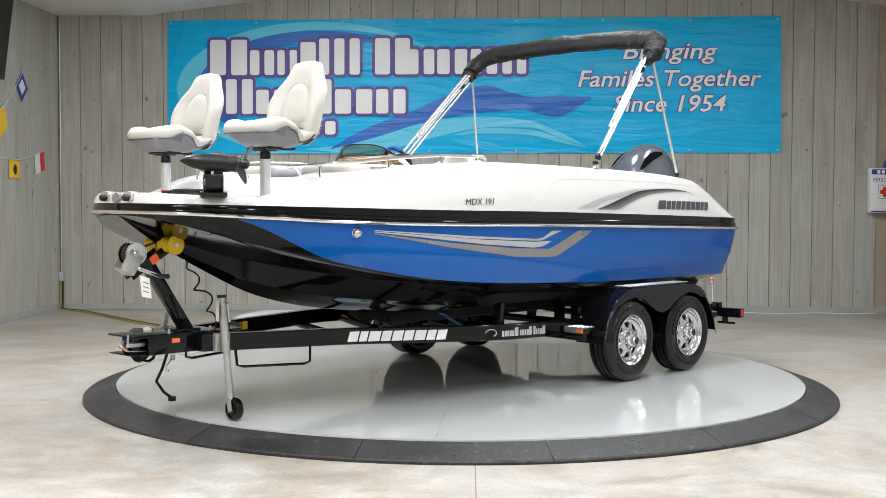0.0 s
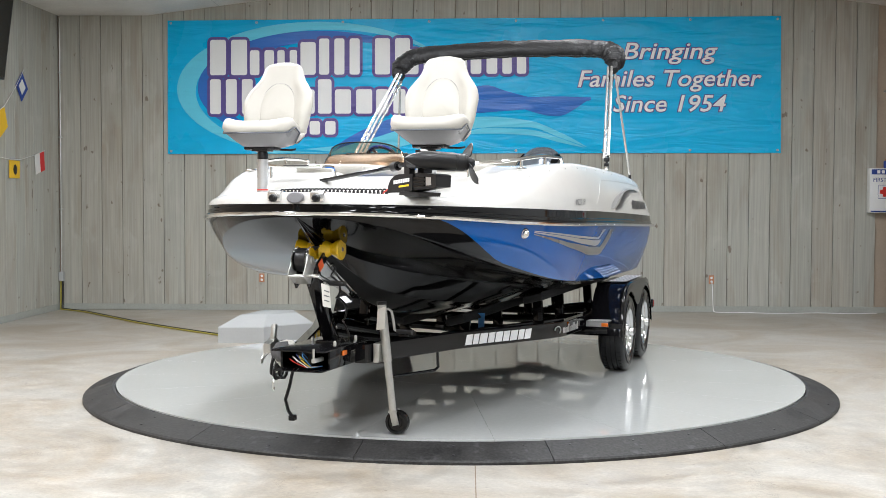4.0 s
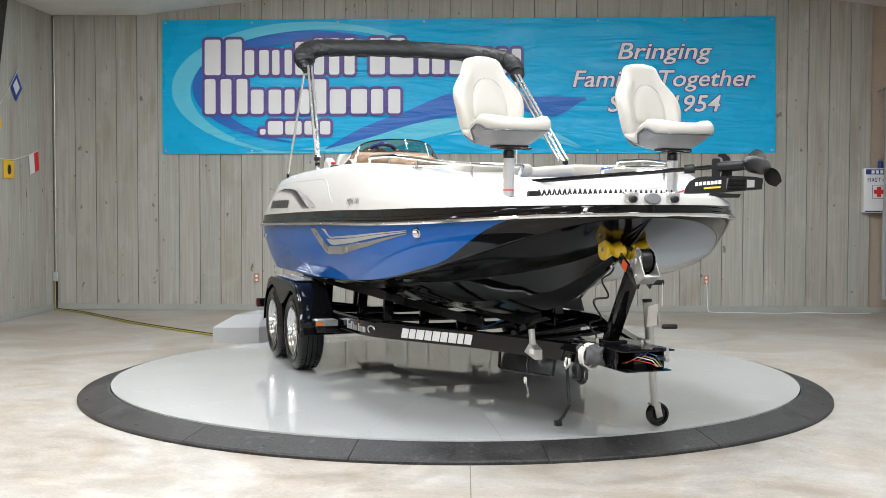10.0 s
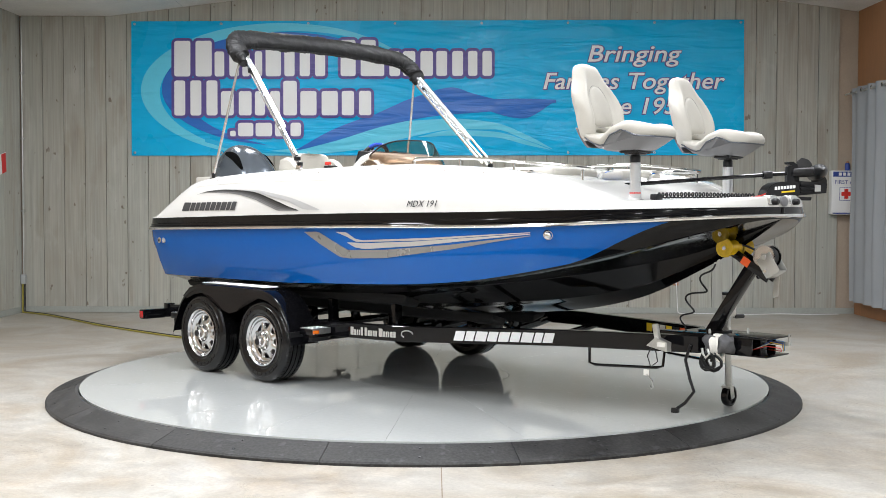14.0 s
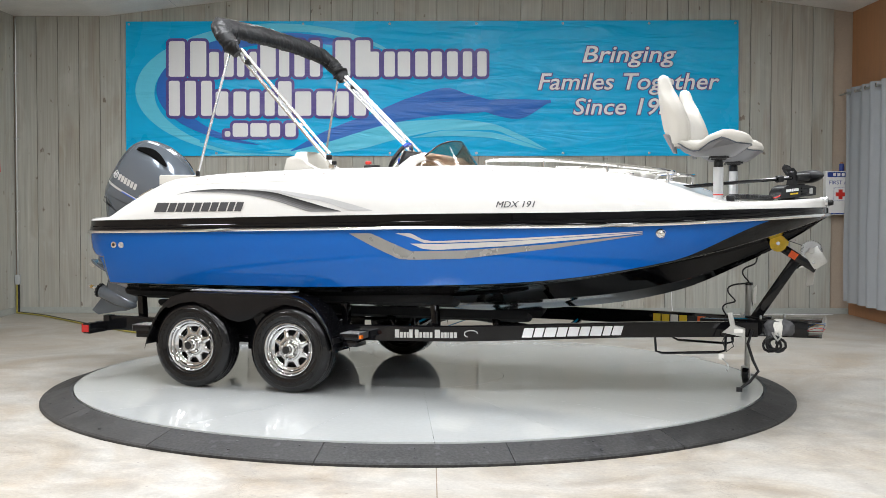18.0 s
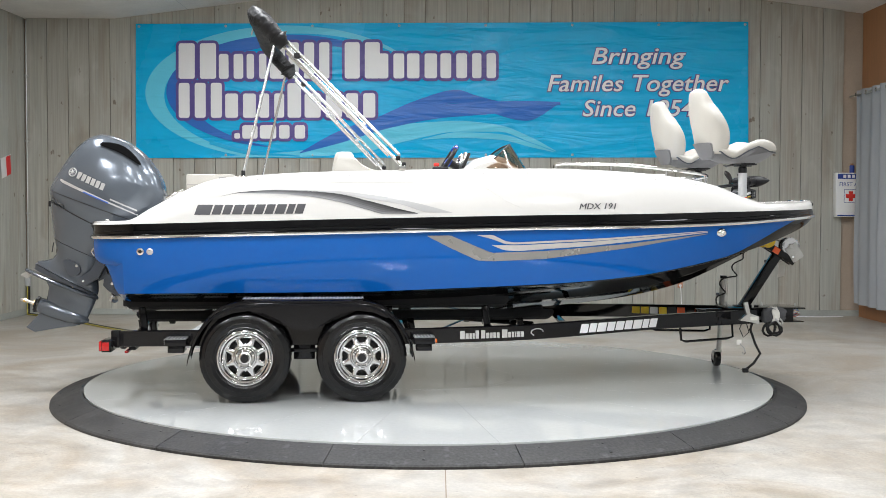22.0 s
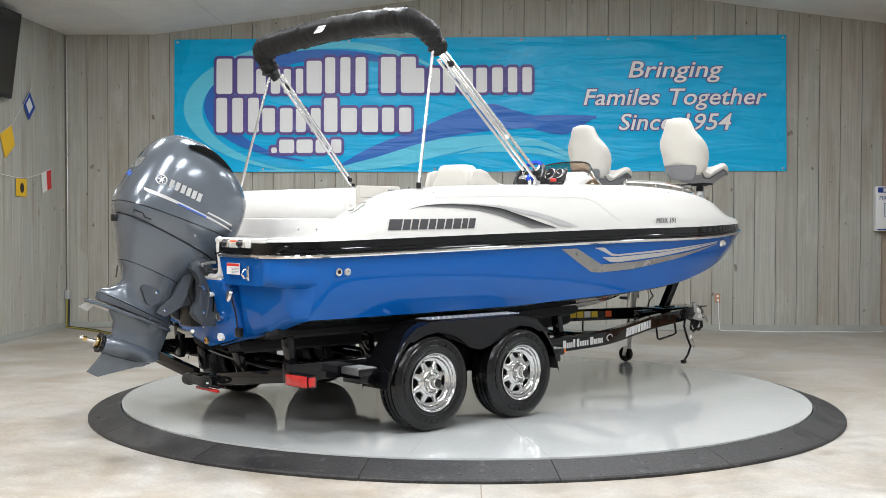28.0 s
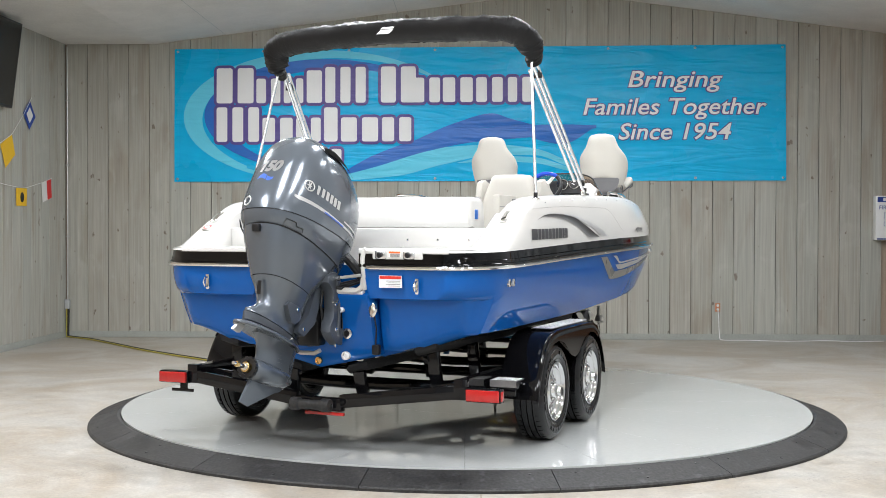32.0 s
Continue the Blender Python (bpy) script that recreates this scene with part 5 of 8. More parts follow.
part("label_header", box(-2.574, -2.5715, CY - 0.65, CY - 0.505, 1.224, 1.242), WARN_RED, wl)
for k in range(4):
    part("label_bar", box(-2.574, -2.5715, CY - 0.645, CY - 0.56 + 0.012 * (k % 2), 1.18 + 0.01 * k, 1.1825 + 0.01 * k), SHELL, wl)
for y, z, x, r, m_, nm in ((-0.231, 0.868, -2.466, 0.034, CHROME, "exhaust_fitting"), (-0.21, 1.02, -2.512, 0.016, WHITE, "drain_fitting"), (-0.20, 0.722, -2.432, 0.028, WHITE, "drain_cap"), (0.0, 0.682, -2.422, 0.024, BRASS, "drain_plug")):
    f_ = part(nm, lathe([(0, -0.012), (r * 0.55, -0.012), (r * 0.6, -0.022), (r, -0.018), (r, 0.01)], 18, "x", (x, CY + y, z)), m_, boat)
    if nm == "exhaust_fitting":
        part("bore", lathe([(0, -0.0145), (r * 0.58, -0.0145)], 14, "x", (x, CY + y, z)), BLACK_PLASTIC, f_)
td = part("transducer", box(-2.445, -2.40, CY - 0.435, CY - 0.385, 0.735, 0.80, 0.01), BLACK_PLASTIC, boat, "black transducer with cable")
part("lead", tube([(-2.435, CY - 0.41, 0.79), (-2.46, CY - 0.428, 0.90), (-2.495, CY - 0.425, 1.02)], 0.005, 6), BLACK_PLASTIC, td)
part("clamshell", moved(lathe([(0, 0.0), (0.03, 0.0), (0.022, 0.015), (0.0, 0.022)], 14), pose(-2.505, CY - 0.425, 1.03, 0, -75, 0) @ Matrix.Diagonal((1.8, 1, 1, 1))), CHROME, td)
fc = part("fuel_cap", moved(lathe([(0, 0.012), (0.035, 0.012), (0.042, 0.004), (0.044, 0)], 20), Matrix.Translation((-2.08, CY + top_y(-2.08) - 0.08, top_z(-2.08) + 0.002)) @ Matrix.Rotation(radians(-27), 4, "Y")), GALV, boat, "bright metal fuel filler cap")
part("cap_label", moved(lathe([(0.020, 0.0125), (0.030, 0.0125)], 20), Matrix.Translation((-2.08, CY + top_y(-2.08) - 0.08, top_z(-2.08) + 0.002)) @ Matrix.Rotation(radians(-27), 4, "Y")), WARN_RED, fc)
cp = part("coaming_pad", box(-1.88, -1.53, CY - 1.035, CY - 0.985, 1.44, 1.758, 0.012), VINYL, boat, "cream vinyl coaming pad")
for z in (1.60, 1.68):
    part("pad_seam", box(-1.875, -1.535, CY - 1.037, CY - 1.0345, z - 0.002, z + 0.002), SHELL, cp)
part("cup_recess", box(-1.64, -1.58, CY - 1.038, CY - 1.0345, 1.70, 1.735), SHELL, cp)
for y in (-0.40, -0.62, -0.84, -1.0 + 0.06):
    part("bulkhead_snap", lathe([(0, -0.008), (0.007, -0.006), (0.009, 0)], 10, "x", (-1.931, CY + y, 1.46)), CHROME, boat)


# ---- outboard motor ----
motor = thing("outboard_motor", (-2.45, CY, 1.10), "metallic grey outboard motor tilted up on boat's transom", "outboard motor", rides=True)
TILT, STEER = radians(18), radians(5)


def eng(u, y, v):
    """A place on the tilted motor: u forward, y to port, v up its own axis."""
    u, y = 0.15 + (u - 0.15) * math.cos(STEER) + y * math.sin(STEER), y * math.cos(STEER) - (u - 0.15) * math.sin(STEER)
    return Vector((-2.7 + u * math.cos(TILT) + v * math.sin(TILT), CY + y, 1.3 + v * math.cos(TILT) - u * math.sin(TILT)))


def oval(v, ua, uf, hw, n=36, e=2.5, slope=0.0):
    """A rounded section of the motor at height v from aft end ua to front end uf."""
    c, h = (ua + uf) / 2, (uf - ua) / 2
    pts = []
    for k in range(n):
        a = 2 * math.pi * k / n
        u = c + h * math.copysign(abs(math.cos(a)) ** (2 / e), math.cos(a))
        y = hw * math.copysign(abs(math.sin(a)) ** (2 / e), math.sin(a))
        pts.append(eng(u, y, v + slope * (u - c)))
    return pts


COWL = ((0.0, -0.430, 0.300, 0.216), (0.10, -0.460, 0.335, 0.232), (0.155, -0.478, 0.365, 0.248), (0.21, -0.484, 0.395, 0.258), (0.28, -0.476, 0.410, 0.264), (0.37, -0.455, 0.420, 0.266), (0.468, -0.428, 0.417, 0.260), (0.572, -0.394, 0.356, 0.242), (0.65, -0.356, 0.272, 0.215), (0.71, -0.312, 0.180, 0.182), (0.752, -0.262, 0.090, 0.140), (0.776, -0.215, 0.010, 0.095), (0.785, -0.16, -0.05, 0.045))


def cowl_y(u, v):
    """Half width of the cowling."""
    c = [(p[0], p[1]) for p in COWL]
    d = [(p[0], p[2]) for p in COWL]
    w = [(p[0], p[3]) for p in COWL]
    ua, uf, hw = spline(c, v), spline(d, v), spline(w, v)
    s = min(1, abs((u - (ua + uf) / 2) / ((uf - ua) / 2)))
    return hw * (1 - s ** 2.5) ** (1 / 2.5)


fine = []
for i in range(37):
    v = 0.206 + (0.785 - 0.206) * math.sin(radians(90 * i / 36))
    fine.append(oval(v, *(spline([(p[0], p[k]) for p in COWL], v) for k in (1, 2, 3)), slope=-0.035 * (1 - i / 36)))
part("cowling", loft(fine, closed=True, caps=True), ENGINE, motor, "glossy metallic grey cowling", 50)


def band(v, inset=0.0, slope=-0.17):
    ua, uf, hw = (spline([(p[0], p[k]) for p in COWL], v) for k in (1, 2, 3))
    return oval(v, ua + inset, uf - inset, hw - inset, slope=slope)


part("cowling_gasket", loft([band(0.190, 0.010, -0.035), band(0.2065, 0.010, -0.035)], closed=True), BLACK_PLASTIC, motor)
part("lower_cowling", loft([band(0.200, 0.001, -0.035), band(0.160, 0.0, -0.08), band(0.085, 0.0), band(0.078, 0.004)], closed=True, caps=True), ENGINE, motor, "grey lower cowling band", 50)
part("apron_gasket", loft([band(0.070, 0.012), band(0.080, 0.012)], closed=True), BLACK_PLASTIC, motor)
part("apron", loft([oval(0.071, -0.448, 0.300, 0.222, slope=-0.17), oval(0.02, -0.435, 0.255, 0.212, slope=-0.17), oval(-0.06, -0.392, 0.175, 0.186, slope=-0.15), oval(-0.12, -0.362, 0.125, 0.165, slope=-0.13), oval(-0.172, -0.338, 0.095, 0.148, slope=-0.12)], closed=True, caps=True), ENGINE, motor, "grey upper driveshaft apron", 50)
part("midsection", loft([oval(-0.176, -0.335, 0.093, 0.146, slope=-0.12), oval(-0.23, -0.300, 0.085, 0.126, slope=-0.12), oval(-0.29, -0.285, 0.085, 0.105, slope=-0.12), oval(-0.34, -0.30, 0.10, 0.090, e=2.2, slope=-0.13), oval(-0.385, -0.355, 0.125, 0.082, e=2.0, slope=-0.15), oval(-0.415, -0.412, 0.135, 0.080, e=2.0, slope=-0.16), oval(-0.435, -0.415, 0.135, 0.085, e=2.0, slope=-0.16)], closed=True, caps=True), ENGINE, motor, "grey midsection housing", 50)
part("plate_upper", loft([oval(-0.440, -0.425, 0.138, 0.086, e=1.9, slope=-0.16), oval(-0.470, -0.42, 0.13, 0.08, e=1.9, slope=-0.1)], closed=True, caps=True), ENGINE_DARK, motor, "grey upper gearcase flange")
part("cavitation_plate", loft([oval(-0.503, -0.485, 0.145, 0.105, e=1.9, slope=-0.07), oval(-0.497, -0.492, 0.15, 0.112, e=1.9, slope=-0.07), oval(-0.487, -0.492, 0.15, 0.112, e=1.9, slope=-0.07), oval(-0.480, -0.48, 0.145, 0.104, e=1.9, slope=-0.07)], closed=True, caps=True), ENGINE, motor, "grey cavitation plate")
part("gearcase", loft([oval(-0.495, -0.31, 0.14, 0.062, e=2.0), oval(-0.55, -0.262, 0.135, 0.045, e=2.0), oval(-0.61, -0.25, 0.13, 0.044, e=2.0), oval(-0.68, -0.25, 0.12, 0.05, e=2.0), oval(-0.77, -0.22, 0.07, 0.028, e=2.0)], closed=True, caps=True), ENGINE, motor, "grey gearcase", 50)
tor = []
for u, r in ((-0.285, 0.060), (-0.28, 0.064), (-0.19, 0.070), (-0.05, 0.068), (0.05, 0.055), (0.10, 0.036), (0.125, 0.016), (0.135, 0.002)):
    tor.append([eng(u, r * math.cos(2 * math.pi * k / 20), -0.712 + r * math.sin(2 * math.pi * k / 20)) for k in range(20)])
part("torpedo", loft(tor, closed=True, caps=True), ENGINE, motor, "grey torpedo housing", 50)
sk = [(-0.18, -0.74), (0.08, -0.74), (0.035, -0.79), (-0.02, -0.81), (-0.255, -0.932), (-0.335, -0.918), (-0.265, -0.775)]
part("skeg", loft([[eng(u, y * (0.4 + 0.6 * (1 if v > -0.78 else 0)), v) for u, v in sk] for y in (-0.014, 0.014)], closed=True, caps=True), ENGINE, motor, "grey skeg")
part("hub_recess", tube([eng(-0.301, 0, -0.712), eng(-0.305, 0, -0.712)], 0.055, 18), BLACK_PLASTIC, motor)
ring = []
for k in range(36):
    a = 2 * math.pi * k / 36
    r = 0.058 + (0.010 if k % 3 else 0.0)
    ring.append([eng(-0.300, r * math.cos(a), -0.712 + r * math.sin(a)), eng(-0.318, r * math.cos(a), -0.712 + r * math.sin(a)), eng(-0.318, 0.044 * math.cos(a), -0.712 + 0.044 * math.sin(a)), eng(-0.300, 0.044 * math.cos(a), -0.712 + 0.044 * math.sin(a))])
part("hub_ring", loft(ring + ring[:1], closed=True), BLACK_PLASTIC, motor, "black toothed ring", 20)
ps = part("propeller_shaft", tube([eng(-0.29, 0, -0.712), eng(-0.34, 0, -0.712), eng(-0.341, 0, -0.712), eng(-0.42, 0, -0.712)], [0.024, 0.024, 0.014, 0.012], 14), CHROME, motor, "bright propeller shaft without propeller")
part("thrust_washer", tube([eng(-0.306, 0, -0.712), eng(-0.335, 0, -0.712)], 0.031, 16), BRASS, ps, "brass thrust washer")
part("shaft_nut", tube([eng(-0.40, 0, -0.712), eng(-0.422, 0, -0.712)], 0.018, 6), BRASS, ps)
part("shaft_tip", tube([eng(-0.422, 0, -0.712), eng(-0.448, 0, -0.712)], 0.011, 8), CHROME, ps)
part("trim_anode", loft([[eng(u, y, v) for u, v in ((-0.465, -0.470), (-0.41, -0.478), (-0.45, -0.535), (-0.51, -0.525))] for y in (-0.012, 0.012)], closed=True, caps=True), GALV, motor, "pale metal trim tab anode")
for y in (-0.105, 0.105):
    part("plate_bolt", tube([eng(-0.05, y * 0.85, -0.482), eng(-0.05, y * 0.85, -0.472)], 0.009, 8), CHROME, motor)
# scoop slots, latch, seams, bosses
for s in SIDES:
    rr = []
    for i in range(25):
        f = i / 24
        u = -0.17 + 0.36 * f
        v = 0.692 + 0.03 * math.sin(math.pi * f) - 0.06 * f * f
        h = 0.028 * math.sin(math.pi * min(1, f * 0.92 + 0.06)) ** 0.6
        rr.append([eng(u, s * (cowl_y(u, v + d) + 0.009), v + d + 0.009) for d in [h * (-1.45 + 2.15 * j / 9) for j in range(10)]])
    # nothing is cut here: a black sheet over the cowling paints the slot's shade
    part("air_intake", loft(rr), SLOT_SHADE, motor, "black sheet standing for the shade in an air intake slot")
    part("silver_stripe", loft([[eng(-0.385 + 0.68 * i / 16, s * (cowl_y(-0.385 + 0.68 * i / 16, 0.322 - 0.075 * i / 16) + 0.002), 0.322 - 0.075 * i / 16 + d * (1 - 0.6 * i / 16)) for d in (-0.012, 0.012)] for i in range(17)]), DECAL_SILVER, motor, "silver cowling stripe")
    part("blue_stripe", loft([[eng(-0.16 + 0.22 * i / 8, s * (cowl_y(-0.16 + 0.22 * i / 8, 0.285) + 0.0035), 0.293 - 0.024 * i / 8 + d) for d in (-0.006, 0.003)] for i in range(9)]), surface("blue_print", (0.02, 0.10, 0.46), 0.4, vary=0.04) if s > 0 else bpy.data.materials["blue_print"], motor, "blue cowling stripe")
    # maker's mark as a ring and plain bars
    c_u, c_v = -0.299, 0.414
    part("emblem", tube([eng(c_u + 0.032 * math.cos(2 * math.pi * k / 24), s * (cowl_y(c_u + 0.032 * math.cos(2 * math.pi * k / 24), c_v + 0.032 * math.sin(2 * math.pi * k / 24)) + 0.003), c_v + 0.032 * math.sin(2 * math.pi * k / 24)) for k in range(24)], 0.004, 6, True), DECAL_SILVER, motor)
    for a in (0, 60, 120):
        part("emblem_bar", tube([eng(c_u + d * math.cos(radians(a)), s * (cowl_y(c_u, c_v) + 0.004), c_v + d * math.sin(radians(a))) for d in (-0.024, 0.024)], 0.004, 6), DECAL_SILVER, motor)
    for k in range(6):
        u0, h = -0.250 + 0.041 * k, 0.056
        part("maker_bar", loft([[eng(u0 + 0.031 * i / 2 + 0.004 * j, s * (cowl_y(u0 + 0.02, c_v) + 0.003), c_v - 0.036 - 0.13 * (u0 + 0.25) + h * j) for j in (0, 1)] for i in range(3)]), DECAL_SILVER, motor)
    part("script_bar", loft([[eng(0.06 + 0.22 * i / 8, s * (cowl_y(0.06 + 0.22 * i / 8, 0.29) + 0.003), 0.296 - 0.022 * i / 8 + d) for d in (0, 0.012)] for i in range(9)]), DECAL_SILVER, motor)
    outline = [(-0.405, 0.172), (-0.35, 0.165), (-0.335, 0.142), (-0.290, 0.140), (-0.285, 0.112), (-0.41, 0.128)]
    part("cowl_latch", tube([eng(u, s * (cowl_y(u, v) + 0.001), v) for u, v in outline], 0.0035, 6, True), BLACK_PLASTIC, motor, "black-edged cowl latch")
    bo = part("mount_boss", loft([[eng(u, s * y, v) for u, v in ((-0.183, -0.299), (-0.165, -0.272), (-0.055, -0.280), (-0.024, -0.334), (-0.035, -0.365), (-0.081, -0.394), (-0.115, -0.385))] for y in (0.08, 0.118)], closed=True, caps=True), ENGINE_DARK, motor, "grey rubber mount cover")
    part("mount_bolt", lathe([(0, s * 0.006), (0.012, s * 0.004), (0.013, 0)], 10, "y", eng(-0.07, s * 0.119, -0.300)), CHROME, bo)
    for k in range(4):
        part("water_slot", loft([[eng(-0.10 + d, s * (0.047 + e), -0.565 - 0.022 * k) for d in (0, 0.05)] for e in (0.0, 0.002)]), BLACK_PLASTIC, motor)


def aft_face(y, v, off=0.004):
    """A place on the cowling's aft face."""
    ua, uf, hw = (spline([(p[0], p[k]) for p in COWL], v) for k in (1, 2, 3))
    c, h = (ua + uf) / 2, (uf - ua) / 2
    return eng(c - h * (1 - abs(y / hw) ** 2.5) ** (1 / 2.5) - off, y, v)


bm = letters("150", 0.10, 0.002, 0.3, 0.006)
w = max(v.co.x for v in bm.verts)
for v in bm.verts:
    v.co = aft_face(w / 2 - v.co.x, 0.475 + v.co.y)
part("power_number", bm, DECAL_SILVER, motor, "silver slanted number", 60)
part("rear_badge", tube([aft_face(0.028 * math.cos(a) + 0.09, 0.272 + 0.028 * math.sin(a), 0.002) for a in [2 * math.pi * k / 20 for k in range(20)]], 0.005, 6, True), DECAL_SILVER, motor)
part("rear_graphic", loft([[aft_face(0.07 - 0.12 * i / 8, 0.415 + 0.012 * math.sin(i * 0.8) + d, 0.003) for d in (0, 0.012 + 0.022 * math.sin(math.pi * i / 8))] for i in range(9)]), bpy.data.materials["blue_print"], motor, "small blue rear graphic")
rb = eng(-0.458, 0.0, 0.105)
part("rear_latch", box(rb.x - 0.012, rb.x + 0.03, rb.y - 0.026, rb.y + 0.026, rb.z - 0.026, rb.z + 0.022, 0.008), BLACK_PLASTIC, motor, "black rear cowl latch")
part("pilot_hole", loft([[eng(-0.340 + 0.16 * (-0.195 - v) * (v < -0.2) + 0.003, y, v) for y in (-0.014, 0.014)] for v in (-0.19, -0.21, -0.25, -0.27)]), BLACK_PLASTIC, motor, "black drain recess")
for k in range(3):
    y = -0.17 - 0.03 * k
    part("control_cable", tube([(-2.62 + 0.02 * k, CY + 0.03 * k - 0.10, 1.19), (-2.56, CY + y, 1.175 - 0.01 * k), (-2.40, CY + y - 0.07, 1.20), (-2.2, CY - 0.30, 1.22)], 0.009, 8), BLACK_PLASTIC, motor, "black control cable")
# clamp bracket, tilt rams, steering and hose
for s in SIDES:
    side_ = [(-2.47, 0.79), (-2.452, 0.90), (-2.455, 1.04), (-2.47, 1.16), (-2.50, 1.225), (-2.555, 1.262), (-2.62, 1.262), (-2.662, 1.235), (-2.665, 1.20), (-2.63, 1.17), (-2.60, 1.12), (-2.592, 1.03), (-2.60, 0.97), (-2.638, 0.93), (-2.645, 0.885), (-2.61, 0.845), (-2.54, 0.80)]
    mid = Vector((sum(p[0] for p in side_) / 17, sum(p[1] for p in side_) / 17))
    br = part("clamp_bracket", loft([[Vector((mid.x + (x - mid.x) * k, CY + s * y, mid.y + (z - mid.y) * (0.5 + 0.5 * k))) for x, z in side_] for y, k in ((0.125, 0.86), (0.135, 1.0), (0.178, 1.0), (0.194, 0.93), (0.198, 0.80))], closed=True, caps=True), ENGINE_DARK, motor, "dark grey cast clamp bracket", 40)
    part("bracket_rib", tube([(-2.565, CY + s * 0.198, 1.24), (-2.535, CY + s * 0.199, 1.12), (-2.53, CY + s * 0.199, 0.98), (-2.55, CY + s * 0.198, 0.86)], 0.010, 8), ENGINE_DARK, br)
    for z in (0.80, 0.90, 1.06):
        part("bracket_bolt", lathe([(0, s * 0.01), (0.012, s * 0.008), (0.014, 0)], 8, "y", (-2.57, CY + s * 0.196, z)), CHROME, br)
    part("trim_ram", tube([(-2.53, CY + s * 0.06, 0.80), (-2.60, CY + s * 0.06, 1.02)], 0.022, 10), BLACK_PLASTIC, motor, "black trim ram")
for s in SIDES:
    part("swivel_arm", loft([[eng(u, s * y, v) for u, v in ((0.11, 0.02), (0.18, -0.01), (0.13, -0.34), (0.04, -0.44), (-0.03, -0.43), (-0.02, -0.39), (0.05, -0.30))] for y in (0.082, 0.118)], closed=True, caps=True), ENGINE_DARK, motor, "dark grey swivel arm", 30)
    part("arm_bolt", lathe([(0, s * 0.008), (0.011, s * 0.006), (0.013, 0)], 8, "y", eng(0.02, s * 0.119, -0.40)), CHROME, motor)
    part("trim_hose", tube([(-2.60, CY + s * 0.12, 1.15), (-2.64, CY + s * 0.13, 1.05), (-2.60, CY + s * 0.12, 0.94), (-2.55, CY + s * 0.08, 0.86)], 0.008, 8), BLACK_PLASTIC, motor, "black hydraulic hose")
for s in SIDES:
    part("ram_rod", tube([(-2.575, CY + s * 0.06, 0.95), (-2.635, CY + s * 0.06, 1.10)], 0.010, 8), CHROME, motor, "bright steel ram rod")
    part("bracket_pin", tube([(-2.60, CY + s * 0.19, 1.075), (-2.60, CY + s * 0.235, 1.075)], 0.009, 8), CHROME, motor, "bright lock pin")
    # black bar painted as the shade of a slot, laid on the casting
    part("bracket_slot", tube([(-2.497, CY + s * 0.196, 0.90), (-2.492, CY + s * 0.197, 1.08)], 0.007, 8), SLOT_SHADE, motor)
part("tilt_unit", box(-2.60, -2.49, CY - 0.09, CY + 0.09, 0.79, 1.03, 0.02), BLACK_PLASTIC, motor, "black power tilt unit")
part("tilt_ram", tube([(-2.53, CY, 0.79), (-2.62, CY, 1.16)], 0.032, 12), BLACK_PLASTIC, motor, "black tilt ram")
part("swivel_bracket", loft([[eng(u, y, v) for u, v in ((0.12, 0.02), (0.24, 0.0), (0.22, -0.30), (0.13, -0.36))] for y in (-0.07, 0.07)], closed=True, caps=True), ENGINE_DARK, motor, "dark grey swivel bracket")
part("tilt_tube", tube([(-2.60, CY - 0.25, 1.225), (-2.60, CY + 0.25, 1.225)], 0.017, 10), CHROME, motor, "steel tilt tube")
part("steering_ram", tube([(-2.595, CY - 0.39, 1.245), (-2.60, CY - 0.25, 1.228)], 0.010, 10), GALV, motor, "steel steering ram")
hp = [(-2.44, -0.10, 1.42), (-2.42, -0.18, 1.36), (-2.40, -0.25, 1.28), (-2.36, -0.29, 1.20), (-2.22, -0.29, 1.175), (-1.98, -0.26, 1.18)]
part("rigging_hose", tube([(spline([(k, p[0]) for k, p in enumerate(hp)], i / 3), CY + spline([(k, p[1]) for k, p in enumerate(hp)], i / 3), spline([(k, p[2]) for k, p in enumerate(hp)], i / 3)) for i in range(3 * len(hp) - 2)], 0.032, 10), BLACK_PLASTIC, motor, "black corrugated rigging hose")
part("lower_anode", tube([(-2.60, CY - 0.10, 0.765), (-2.58, CY - 0.05, 0.745), (-2.58, CY + 0.05, 0.745), (-2.60, CY + 0.10, 0.765)], 0.014, 8), GALV, motor, "zinc anode bar")

